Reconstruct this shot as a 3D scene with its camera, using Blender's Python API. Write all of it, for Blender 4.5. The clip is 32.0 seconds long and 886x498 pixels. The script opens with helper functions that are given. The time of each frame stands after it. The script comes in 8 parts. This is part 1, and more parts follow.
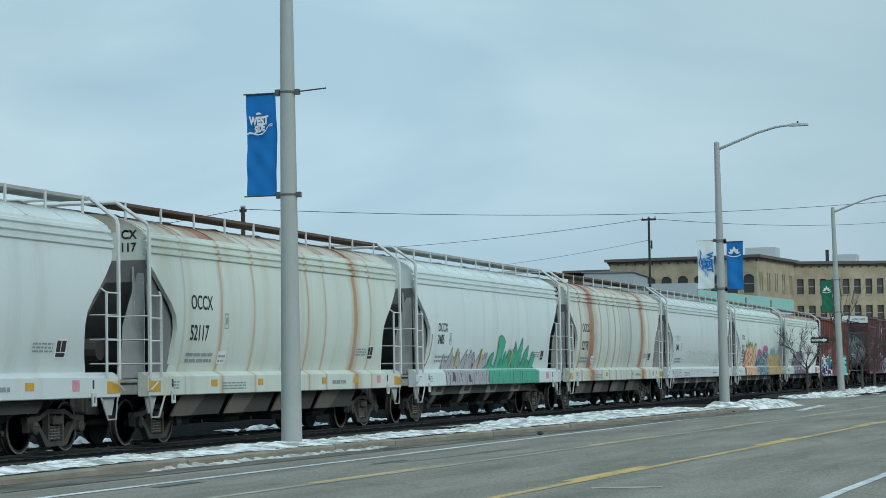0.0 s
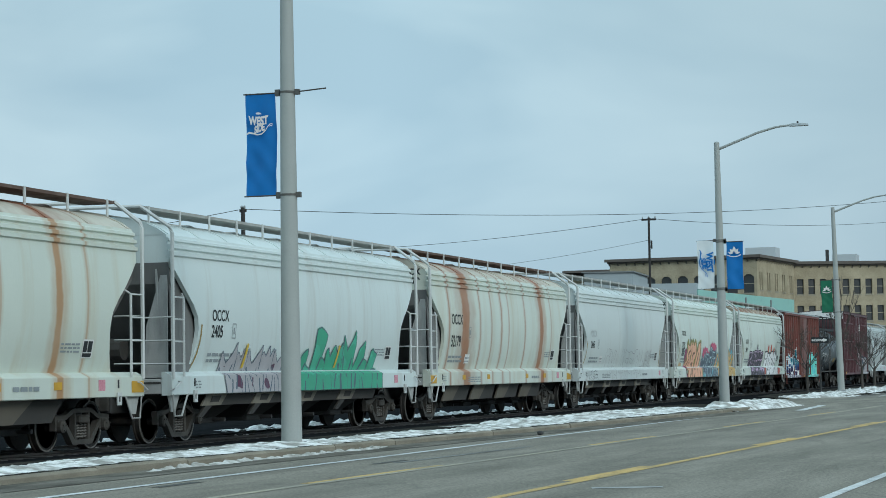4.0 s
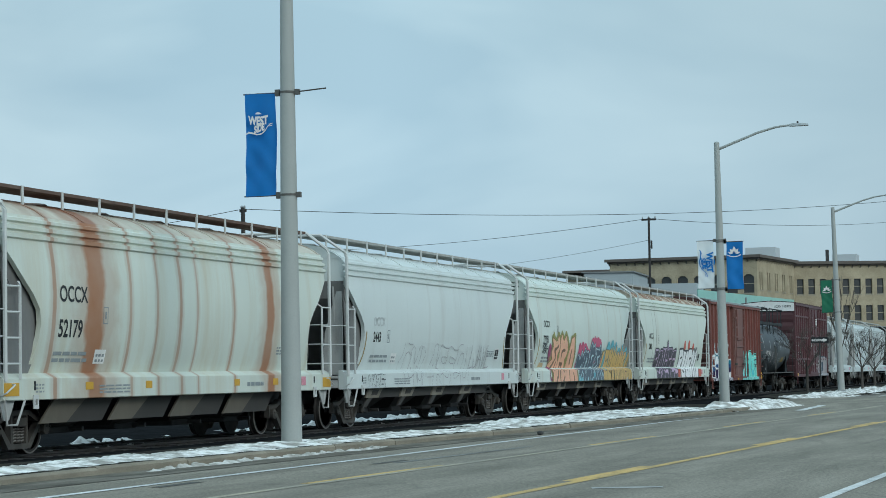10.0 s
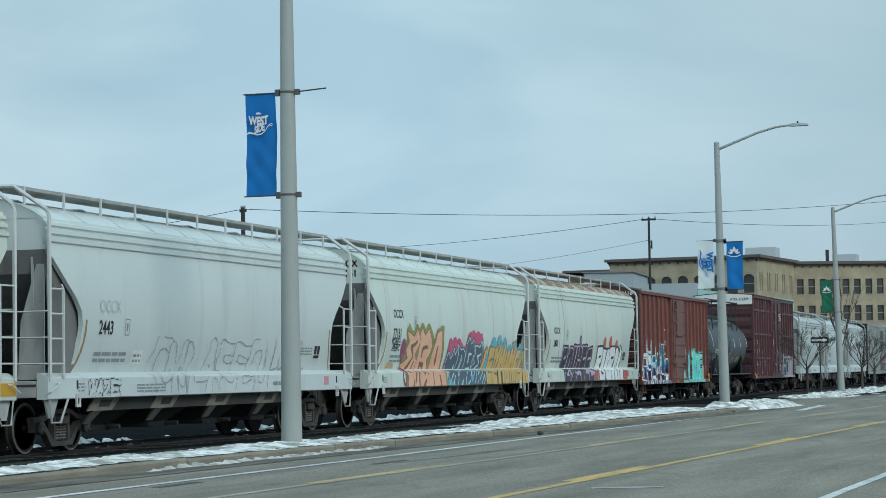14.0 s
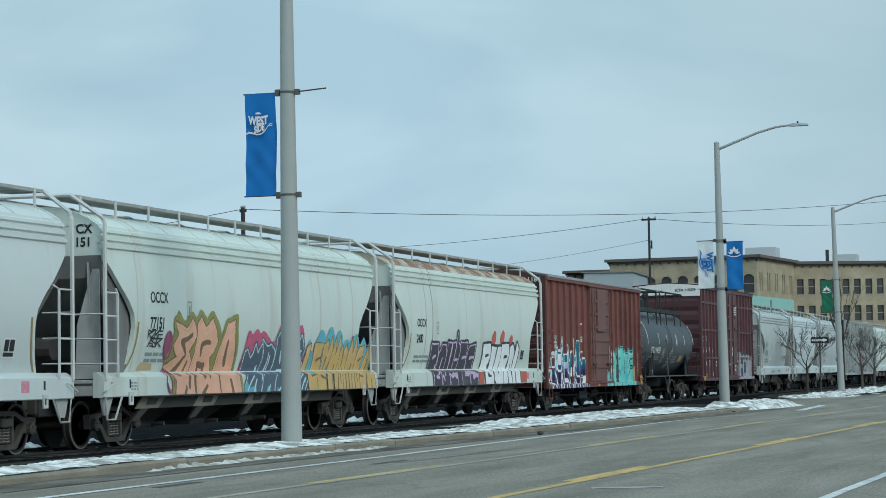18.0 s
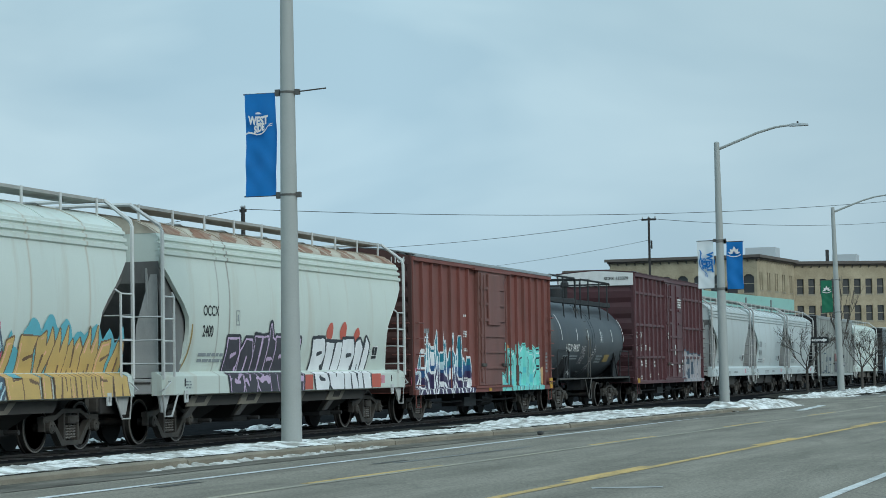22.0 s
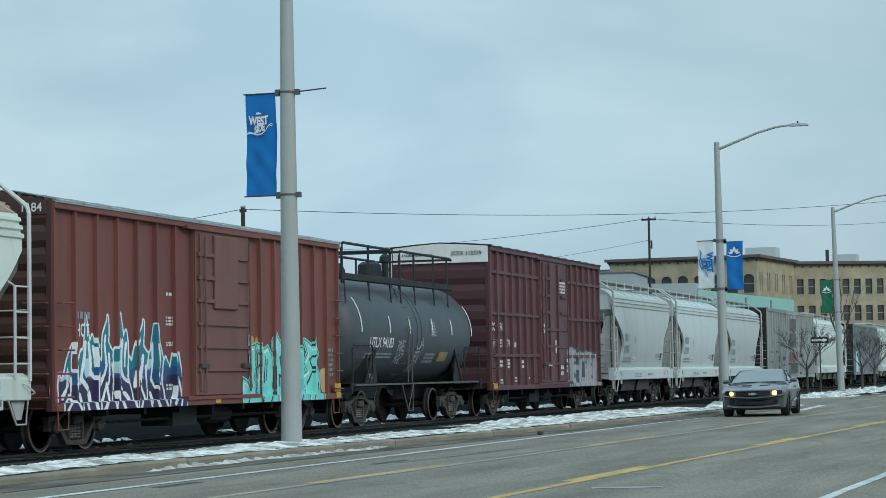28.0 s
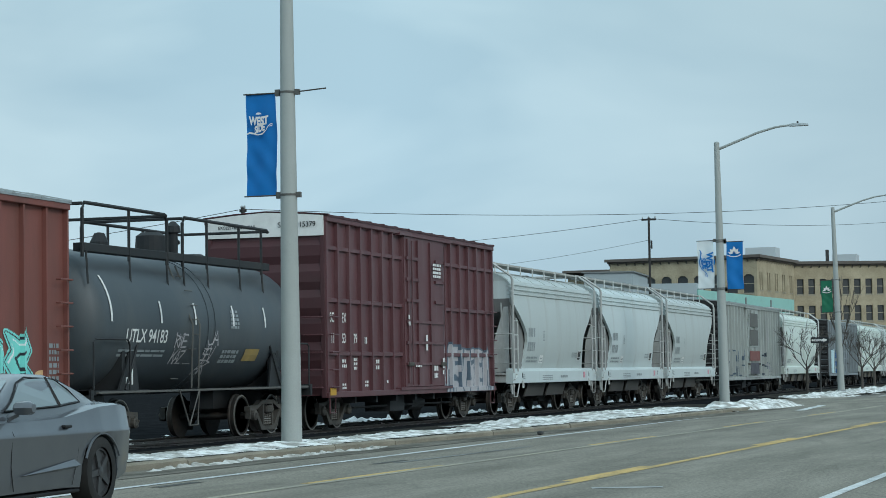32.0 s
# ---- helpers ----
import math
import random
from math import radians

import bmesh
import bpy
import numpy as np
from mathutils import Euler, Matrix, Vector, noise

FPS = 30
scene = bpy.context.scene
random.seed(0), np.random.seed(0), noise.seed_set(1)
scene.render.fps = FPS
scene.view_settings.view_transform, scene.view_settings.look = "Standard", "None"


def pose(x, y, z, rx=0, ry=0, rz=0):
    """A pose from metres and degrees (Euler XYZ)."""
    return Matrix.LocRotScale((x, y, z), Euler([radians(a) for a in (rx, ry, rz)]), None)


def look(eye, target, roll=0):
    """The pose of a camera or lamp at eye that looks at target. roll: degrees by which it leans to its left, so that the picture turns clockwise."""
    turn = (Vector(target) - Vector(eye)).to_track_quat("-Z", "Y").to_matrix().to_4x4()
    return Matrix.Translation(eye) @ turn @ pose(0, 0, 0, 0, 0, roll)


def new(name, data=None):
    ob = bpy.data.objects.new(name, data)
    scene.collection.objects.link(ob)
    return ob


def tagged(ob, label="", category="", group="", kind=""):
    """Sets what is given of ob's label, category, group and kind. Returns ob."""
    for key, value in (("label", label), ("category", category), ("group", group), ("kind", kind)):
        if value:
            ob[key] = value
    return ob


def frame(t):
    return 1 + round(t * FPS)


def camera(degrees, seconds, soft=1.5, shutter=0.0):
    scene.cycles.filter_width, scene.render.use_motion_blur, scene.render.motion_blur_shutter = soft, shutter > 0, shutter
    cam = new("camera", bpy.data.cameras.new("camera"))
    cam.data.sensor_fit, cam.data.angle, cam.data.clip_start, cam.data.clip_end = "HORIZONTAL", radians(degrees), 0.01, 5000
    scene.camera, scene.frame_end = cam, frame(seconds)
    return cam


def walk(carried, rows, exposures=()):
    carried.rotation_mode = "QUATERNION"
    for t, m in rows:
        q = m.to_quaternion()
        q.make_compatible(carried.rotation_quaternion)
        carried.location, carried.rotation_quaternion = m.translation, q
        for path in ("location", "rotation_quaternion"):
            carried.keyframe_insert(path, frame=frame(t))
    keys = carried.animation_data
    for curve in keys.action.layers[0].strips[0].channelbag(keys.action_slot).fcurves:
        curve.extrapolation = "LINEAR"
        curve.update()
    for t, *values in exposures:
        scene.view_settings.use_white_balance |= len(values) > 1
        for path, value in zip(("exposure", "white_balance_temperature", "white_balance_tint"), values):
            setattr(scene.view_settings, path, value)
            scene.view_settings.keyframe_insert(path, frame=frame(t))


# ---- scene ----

# The camera stands still beside the road; x runs along the track, y away from the road, z up, rail tops at z = 0.
cam = camera(23.14, 32.0, soft=0.8)
YAW, PITCH = radians(17.2049), radians(3.3014)
EYE = Vector((0, 0, 1.308))
AIM = EYE + Vector((math.cos(YAW) * math.cos(PITCH), math.sin(YAW) * math.cos(PITCH), math.sin(PITCH))) * 50
walk(cam, [(0, look(EYE, AIM, -0.948)), (32.0, look(EYE, AIM, -0.948))], [(0, 0.07, 6450, 5.5), (23.0, 0.07, 6450, 5.5), (27.5, 0.10, 6500, 5.5), (32.0, 0.11, 6500, 5.5)])

# How far the train has rolled towards -x, second by second.
ROLLED = [0.0, 3.91, 7.84, 11.76, 15.68, 19.62, 23.58, 27.58, 31.57, 35.49, 39.41, 43.33, 47.22, 51.05, 54.84, 58.6, 62.33,
          66.02, 69.65, 73.25, 76.84, 80.4, 83.91, 87.38, 90.78, 94.14, 97.54, 100.97, 104.46, 108.01, 111.57, 115.11, 118.63]


def rolled(t):
    return float(np.interp(t, range(33), ROLLED))


YC = 19.47      # track centre line


def road_z(x):
    """The road falls away gently from the camera."""
    return float(np.interp(x, [0, 22, 50, 70, 100], [0.0, 0.0, -0.06, -0.10, -0.12]))


MOVERS = []     # (thing, its x at the start, wheel parts)

# ---- sky and light: an even overcast, brighter overhead than near the horizon ----
world = bpy.data.worlds.new("overcast")
scene.world = world
world.use_nodes = True
wn, wl = world.node_tree.nodes, world.node_tree.links
wn.clear()
w_out = wn.new("ShaderNodeOutputWorld")
w_bg = wn.new("ShaderNodeBackground")
w_bg.inputs["Strength"].default_value = 1.0
w_sky = wn.new("ShaderNodeTexSky")
w_sky.sky_type, w_sky.sun_disc = "NISHITA", False
w_sky.sun_elevation, w_sky.sun_rotation = radians(42), radians(200)
w_co = wn.new("ShaderNodeTexCoord")
w_sep = wn.new("ShaderNodeSeparateXYZ")
wl.new(w_co.outputs["Generated"], w_sep.inputs[0])
w_map = wn.new("ShaderNodeMapping")
w_map.inputs["Scale"].default_value = (5.0, 5.0, 13.0)
w_map.inputs["Location"].default_value = (0.55, 0.1, 0.35)
wl.new(w_co.outputs["Generated"], w_map.inputs[0])
w_noise = wn.new("ShaderNodeTexNoise")
w_noise.inputs["Scale"].default_value, w_noise.inputs["Detail"].default_value = 0.9, 4.0
w_noise.inputs["Roughness"].default_value, w_noise.inputs["Distortion"].default_value = 0.45, 0.5
wl.new(w_map.outputs[0], w_noise.inputs["Vector"])
w_ramp = wn.new("ShaderNodeValToRGB")
w_ramp.color_ramp.elements[0].position, w_ramp.color_ramp.elements[0].color = 0.34, (0.325, 0.465, 0.550, 1)
w_ramp.color_ramp.elements[1].position, w_ramp.color_ramp.elements[1].color = 0.68, (0.500, 0.640, 0.700, 1)
w_thin = wn.new("ShaderNodeMapRange")       # the deck thins out away from the road's far end
w_thin.inputs["From Min"].default_value, w_thin.inputs["From Max"].default_value = 0.06, 0.46
w_thin.inputs["To Min"].default_value, w_thin.inputs["To Max"].default_value = 0.70, 1.12
wl.new(w_sep.outputs["Y"], w_thin.inputs["Value"])
w_deck = wn.new("ShaderNodeMath")
w_deck.operation = "MULTIPLY"
wl.new(w_noise.outputs["Fac"], w_deck.inputs[0])
wl.new(w_thin.outputs[0], w_deck.inputs[1])
wl.new(w_deck.outputs[0], w_ramp.inputs[0])
w_lift = wn.new("ShaderNodeMapRange")       # overcast gain towards the zenith
w_lift.inputs["From Min"].default_value, w_lift.inputs["From Max"].default_value = 0.16, 1.0
w_lift.inputs["To Min"].default_value, w_lift.inputs["To Max"].default_value = 1.0, 2.15
wl.new(w_sep.outputs["Z"], w_lift.inputs["Value"])
w_side = wn.new("ShaderNodeValToRGB")        # a thinner, brighter stretch of the deck over the track
w_bar = w_side.color_ramp
for k, (at, v) in enumerate(((0.09, 0.84), (0.20, 0.925), (0.32, 1.05), (0.40, 1.0), (0.47, 0.92))):
    e = w_bar.elements[k] if k < 2 else w_bar.elements.new(at)
    e.position, e.color = at, (v, v, v, 1)
wl.new(w_sep.outputs["Y"], w_side.inputs[0])
w_gain = wn.new("ShaderNodeMath")
w_gain.operation = "MULTIPLY"
wl.new(w_lift.outputs[0], w_gain.inputs[0])
wl.new(w_side.outputs[0], w_gain.inputs[1])
w_mul = wn.new("ShaderNodeVectorMath")
w_mul.operation = "SCALE"
wl.new(w_ramp.outputs["Color"], w_mul.inputs[0])
wl.new(w_gain.outputs[0], w_mul.inputs["Scale"])
w_blue = wn.new("ShaderNodeValToRGB")        # the far deck is bluer than the deck overhead
w_blue.color_ramp.elements[0].position, w_blue.color_ramp.elements[0].color = 0.05, (0.935, 0.955, 1.03, 1)
w_blue.color_ramp.elements[1].position, w_blue.color_ramp.elements[1].color = 0.17, (1, 1, 1, 1)
wl.new(w_sep.outputs["Z"], w_blue.inputs[0])
w_tint = wn.new("ShaderNodeVectorMath")
w_tint.operation = "MULTIPLY"
wl.new(w_mul.outputs[0], w_tint.inputs[0])
wl.new(w_blue.outputs["Color"], w_tint.inputs[1])
w_dim = wn.new("ShaderNodeVectorMath")
w_dim.operation = "SCALE"
w_dim.inputs["Scale"].default_value = 0.02
wl.new(w_sky.outputs[0], w_dim.inputs[0])
w_add = wn.new("ShaderNodeVectorMath")
wl.new(w_tint.outputs[0], w_add.inputs[0])
wl.new(w_dim.outputs[0], w_add.inputs[1])
wl.new(w_add.outputs[0], w_bg.inputs["Color"])
wl.new(w_bg.outputs[0], w_out.inputs[0])

sun = new("sun", bpy.data.lights.new("sun", "SUN"))
sun.data.energy, sun.data.angle, sun.data.color = 1.15, radians(25), (0.97, 0.98, 0.96)
sun.matrix_world = look((-40, -75, 58), (20, 15, 0))

# ---- materials ----
MATS = {}


def node_mat(name):
    m = bpy.data.materials.new(name)
    m.use_nodes = True
    return m, m.node_tree.nodes, m.node_tree.links, m.node_tree.nodes["Principled BSDF"]


def rgba(c):
    return (c[0], c[1], c[2], 1.0)


def paint(name, col, rough=0.55, metal=0.0, var=0.10, scale=2.0, dirt=None, amount=0.0, streak=(1.0, 1.0, 1.0), bump=0.0,
          bands=(), band_col=(0.26, 0.10, 0.045), fine=40.0, spec=0.4, grit=0.10):
    """A worn painted or raw surface: tone drifts at two scales, dirt runs along the stretched noise, rust bands at given x."""
    if name in MATS:
        return MATS[name]
    m, n, l, b = node_mat(name)
    co = n.new("ShaderNodeTexCoord")
    big = n.new("ShaderNodeTexNoise")
    big.inputs["Scale"].default_value, big.inputs["Detail"].default_value = scale, 4.0
    l.new(co.outputs["Object"], big.inputs["Vector"])
    small = n.new("ShaderNodeTexNoise")
    small.inputs["Scale"].default_value, small.inputs["Detail"].default_value = fine, 3.0
    l.new(co.outputs["Object"], small.inputs["Vector"])
    mix = n.new("ShaderNodeMix")
    mix.data_type = "RGBA"
    l.new(big.outputs["Fac"], mix.inputs["Factor"])
    mix.inputs["A"].default_value = rgba([c * (1 - 1.6 * var) for c in col])
    mix.inputs["B"].default_value = rgba([min(1, c * (1 + 1.6 * var)) for c in col])
    last = mix.outputs["Result"]
    grain = n.new("ShaderNodeMix")
    grain.data_type, grain.blend_type = "RGBA", "OVERLAY"
    grain.inputs["Factor"].default_value = grit
    l.new(last, grain.inputs["A"])
    l.new(small.outputs["Fac"], grain.inputs["B"])
    last = grain.outputs["Result"]
    if dirt:
        mp = n.new("ShaderNodeMapping")
        mp.inputs["Scale"].default_value = streak
        l.new(co.outputs["Object"], mp.inputs[0])
        dn = n.new("ShaderNodeTexNoise")
        dn.inputs["Scale"].default_value, dn.inputs["Detail"].default_value, dn.inputs["Roughness"].default_value = 1.0, 6.0, 0.65
        l.new(mp.outputs[0], dn.inputs["Vector"])
        rp = n.new("ShaderNodeMapRange")
        rp.inputs["From Min"].default_value, rp.inputs["From Max"].default_value = 0.62 - 0.35 * amount, 0.80
        rp.inputs["To Max"].default_value = min(1.0, 0.25 + amount)
        l.new(dn.outputs["Fac"], rp.inputs["Value"])
        dm = n.new("ShaderNodeMix")
        dm.data_type = "RGBA"
        l.new(rp.outputs[0], dm.inputs["Factor"])
        l.new(last, dm.inputs["A"])
        dm.inputs["B"].default_value = rgba(dirt)
        last = dm.outputs["Result"]
    if bands:
        sep = n.new("ShaderNodeSeparateXYZ")
        l.new(co.outputs["Object"], sep.inputs[0])
        wob = n.new("ShaderNodeTexNoise")
        wob.inputs["Scale"].default_value, wob.inputs["Detail"].default_value = 2.2, 5.0
        l.new(co.outputs["Object"], wob.inputs["Vector"])
        for x0, width, strength in [(x_, w_ * 2.6, s_ * 0.42) for x_, w_, s_ in bands] + list(bands):
            sub = n.new("ShaderNodeMath")
            sub.operation, sub.inputs[1].default_value = "SUBTRACT", x0
            l.new(sep.outputs["X"], sub.inputs[0])
            drift = n.new("ShaderNodeMath")
            drift.operation, drift.inputs[1].default_value, drift.inputs[2].default_value = "MULTIPLY_ADD", width * 0.5, -width * 0.25
            l.new(wob.outputs["Fac"], drift.inputs[0])
            both = n.new("ShaderNodeMath")
            l.new(sub.outputs[0], both.inputs[0])
            l.new(drift.outputs[0], both.inputs[1])
            away = n.new("ShaderNodeMath")
            away.operation = "ABSOLUTE"
            l.new(both.outputs[0], away.inputs[0])
            edge = n.new("ShaderNodeMapRange")
            edge.inputs["From Min"].default_value, edge.inputs["From Max"].default_value = width * 0.32, width * 0.56
            edge.inputs["To Min"].default_value, edge.inputs["To Max"].default_value = strength, 0.0
            l.new(away.outputs[0], edge.inputs["Value"])
            wear = n.new("ShaderNodeMath")
            wear.operation = "MULTIPLY"
            l.new(edge.outputs[0], wear.inputs[0])
            part_of = n.new("ShaderNodeMapRange")
            part_of.inputs["From Min"].default_value, part_of.inputs["From Max"].default_value = 0.25, 0.62
            part_of.inputs["To Min"].default_value = 0.70
            l.new(big.outputs["Fac"], part_of.inputs["Value"])
            l.new(part_of.outputs[0], wear.inputs[1])
            bm_ = n.new("ShaderNodeMix")
            bm_.data_type = "RGBA"
            l.new(wear.outputs[0], bm_.inputs["Factor"])
            l.new(last, bm_.inputs["A"])
            bm_.inputs["B"].default_value = rgba(band_col)
            last = bm_.outputs["Result"]
    l.new(last, b.inputs["Base Color"])
    rr = n.new("ShaderNodeMapRange")
    rr.inputs["To Min"].default_value, rr.inputs["To Max"].default_value = max(0.05, rough - 0.12), min(1.0, rough + 0.12)
    l.new(big.outputs["Fac"], rr.inputs["Value"])
    l.new(rr.outputs[0], b.inputs["Roughness"])
    b.inputs["Metallic"].default_value = metal
    b.inputs["Specular IOR Level"].default_value = spec
    if bump:
        bp = n.new("ShaderNodeBump")
        bp.inputs["Strength"].default_value, bp.inputs["Distance"].default_value = bump, 0.02
        l.new(small.outputs["Fac"], bp.inputs["Height"])
        l.new(bp.outputs[0], b.inputs["Normal"])
    MATS[name] = m
    return m


def glow(name, col, power):
    m, n, l, b = node_mat(name)
    b.inputs["Base Color"].default_value = rgba(col)
    b.inputs["Emission Color"].default_value = rgba(col)
    b.inputs["Emission Strength"].default_value = power
    return m


def glassy(name, col, rough=0.05):
    m, n, l, b = node_mat(name)
    b.inputs["Base Color"].default_value = rgba(col)
    b.inputs["Roughness"].default_value = rough
    b.inputs["Specular IOR Level"].default_value = 0.8
    b.inputs["Coat Weight"].default_value = 0.5
    return m


GREY_DIRT = (0.24, 0.22, 0.19)
M_IRON = paint("dusty_iron", (0.062, 0.059, 0.054), 0.8, 0.1, 0.3, 5.0, (0.14, 0.125, 0.105), 0.42)
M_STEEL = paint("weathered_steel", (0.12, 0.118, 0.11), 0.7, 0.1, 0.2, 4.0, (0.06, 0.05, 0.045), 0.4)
M_WHEEL = paint("wheel_steel", (0.042, 0.040, 0.038), 0.6, 0.5, 0.2, 6.0, (0.16, 0.11, 0.08), 0.3)
M_DARK = paint("underframe_black", (0.055, 0.056, 0.056), 0.85, 0.0, 0.25, 4.0, (0.075, 0.068, 0.06), 0.35)
M_PITCH = paint("pitch_black", (0.021, 0.023, 0.025), 0.7, 0.0, 0.25, 4.0, (0.05, 0.046, 0.042), 0.25)
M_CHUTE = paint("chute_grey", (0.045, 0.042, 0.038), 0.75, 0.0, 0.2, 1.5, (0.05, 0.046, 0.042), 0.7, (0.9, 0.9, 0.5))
M_BAY_DARK = paint("bay_dark_grey", (0.055, 0.052, 0.048), 0.8, 0.0, 0.2, 1.5, (0.04, 0.038, 0.035), 0.5, (0.9, 0.9, 0.5))
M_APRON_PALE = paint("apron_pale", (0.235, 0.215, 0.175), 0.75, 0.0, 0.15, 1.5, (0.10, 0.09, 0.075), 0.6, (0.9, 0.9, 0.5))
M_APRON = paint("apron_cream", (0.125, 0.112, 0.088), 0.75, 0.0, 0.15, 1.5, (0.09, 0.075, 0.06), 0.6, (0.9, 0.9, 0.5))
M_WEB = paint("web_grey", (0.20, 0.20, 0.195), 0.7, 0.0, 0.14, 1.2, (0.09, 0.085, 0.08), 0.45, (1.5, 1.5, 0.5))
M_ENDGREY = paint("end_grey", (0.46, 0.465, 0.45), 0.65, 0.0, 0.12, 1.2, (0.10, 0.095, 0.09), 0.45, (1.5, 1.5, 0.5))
M_WHITE = paint("ladder_white", (0.56, 0.575, 0.56), 0.5, 0.0, 0.08, 3.0, GREY_DIRT, 0.2)
M_GRATE = paint("grate_steel", (0.36, 0.36, 0.34), 0.65, 0.0, 0.2, 3.0, (0.16, 0.11, 0.08), 0.4)
M_GRATE_RUST = paint("grate_rust", (0.115, 0.072, 0.056), 0.8, 0.0, 0.25, 3.0, (0.26, 0.22, 0.19), 0.4)
M_POLISH = paint("worn_rim_steel", (0.20, 0.19, 0.175), 0.5, 0.3, 0.2, 6.0, (0.08, 0.07, 0.06), 0.4)
M_OCHRE = paint("dull_ochre", (0.34, 0.24, 0.08), 0.6, 0.0, 0.2, 5.0, (0.12, 0.11, 0.10), 0.5)
M_YELLOW = paint("safety_yellow", (0.58, 0.32, 0.03), 0.5, 0.0, 0.1, 4.0, (0.25, 0.16, 0.08), 0.25)
M_BLACKPAINT = paint("stencil_black", (0.022, 0.024, 0.026), 0.6, 0.0, 0.15, 5.0)
M_GREYPAINT = paint("stencil_grey", (0.26, 0.29, 0.30), 0.6, 0.0, 0.15, 5.0)
M_WHITEPAINT = paint("stencil_white", (0.72, 0.72, 0.70), 0.6, 0.0, 0.1, 5.0)
M_FADED = paint("stencil_faded", (0.50, 0.53, 0.53), 0.6, 0.0, 0.15, 5.0)
M_POLE = paint("pole_grey", (0.35, 0.37, 0.355), 0.6, 0.0, 0.06, 1.5, (0.22, 0.22, 0.21), 0.15)
M_GALV = paint("galvanised", (0.40, 0.42, 0.42), 0.45, 0.6, 0.08, 4.0)
M_BLUE = paint("banner_blue", (0.003, 0.155, 0.46), 0.7, 0.0, 0.10, 2.0)
M_GREEN = paint("banner_green", (0.012, 0.14, 0.075), 0.7, 0.0, 0.10, 2.0)
M_CLOTHWHITE = paint("banner_white", (0.70, 0.74, 0.75), 0.7, 0.0, 0.05, 2.0)
M_WOOD = paint("creosoted_wood", (0.038, 0.036, 0.035), 0.85, 0.0, 0.2, 3.0, (0.085, 0.078, 0.07), 0.4, (6, 6, 0.4))
M_WIRE = paint("wire_black", (0.03, 0.035, 0.04), 0.6, 0.0, 0.1, 2.0)


def snow_mat(name, dirt, clean, at):
    m, n, l, b = node_mat(name)
    co = n.new("ShaderNodeTexCoord")
    a = n.new("ShaderNodeTexNoise")
    a.inputs["Scale"].default_value, a.inputs["Detail"].default_value = 2.6, 9.0
    l.new(co.outputs["Object"], a.inputs["Vector"])
    r = n.new("ShaderNodeValToRGB")
    r.color_ramp.elements[0].position, r.color_ramp.elements[0].color = at, rgba(dirt)
    r.color_ramp.elements[1].position, r.color_ramp.elements[1].color = at + 0.2, rgba(clean)
    l.new(a.outputs["Fac"], r.inputs[0])
    l.new(r.outputs[0], b.inputs["Base Color"])
    b.inputs["Roughness"].default_value = 0.75
    f = n.new("ShaderNodeTexNoise")
    f.inputs["Scale"].default_value, f.inputs["Detail"].default_value = 11.0, 6.0
    l.new(co.outputs["Object"], f.inputs["Vector"])
    bp = n.new("ShaderNodeBump")
    bp.inputs["Strength"].default_value, bp.inputs["Distance"].default_value = 0.9, 0.07
    l.new(f.outputs["Fac"], bp.inputs["Height"])
    l.new(bp.outputs[0], b.inputs["Normal"])
    return m


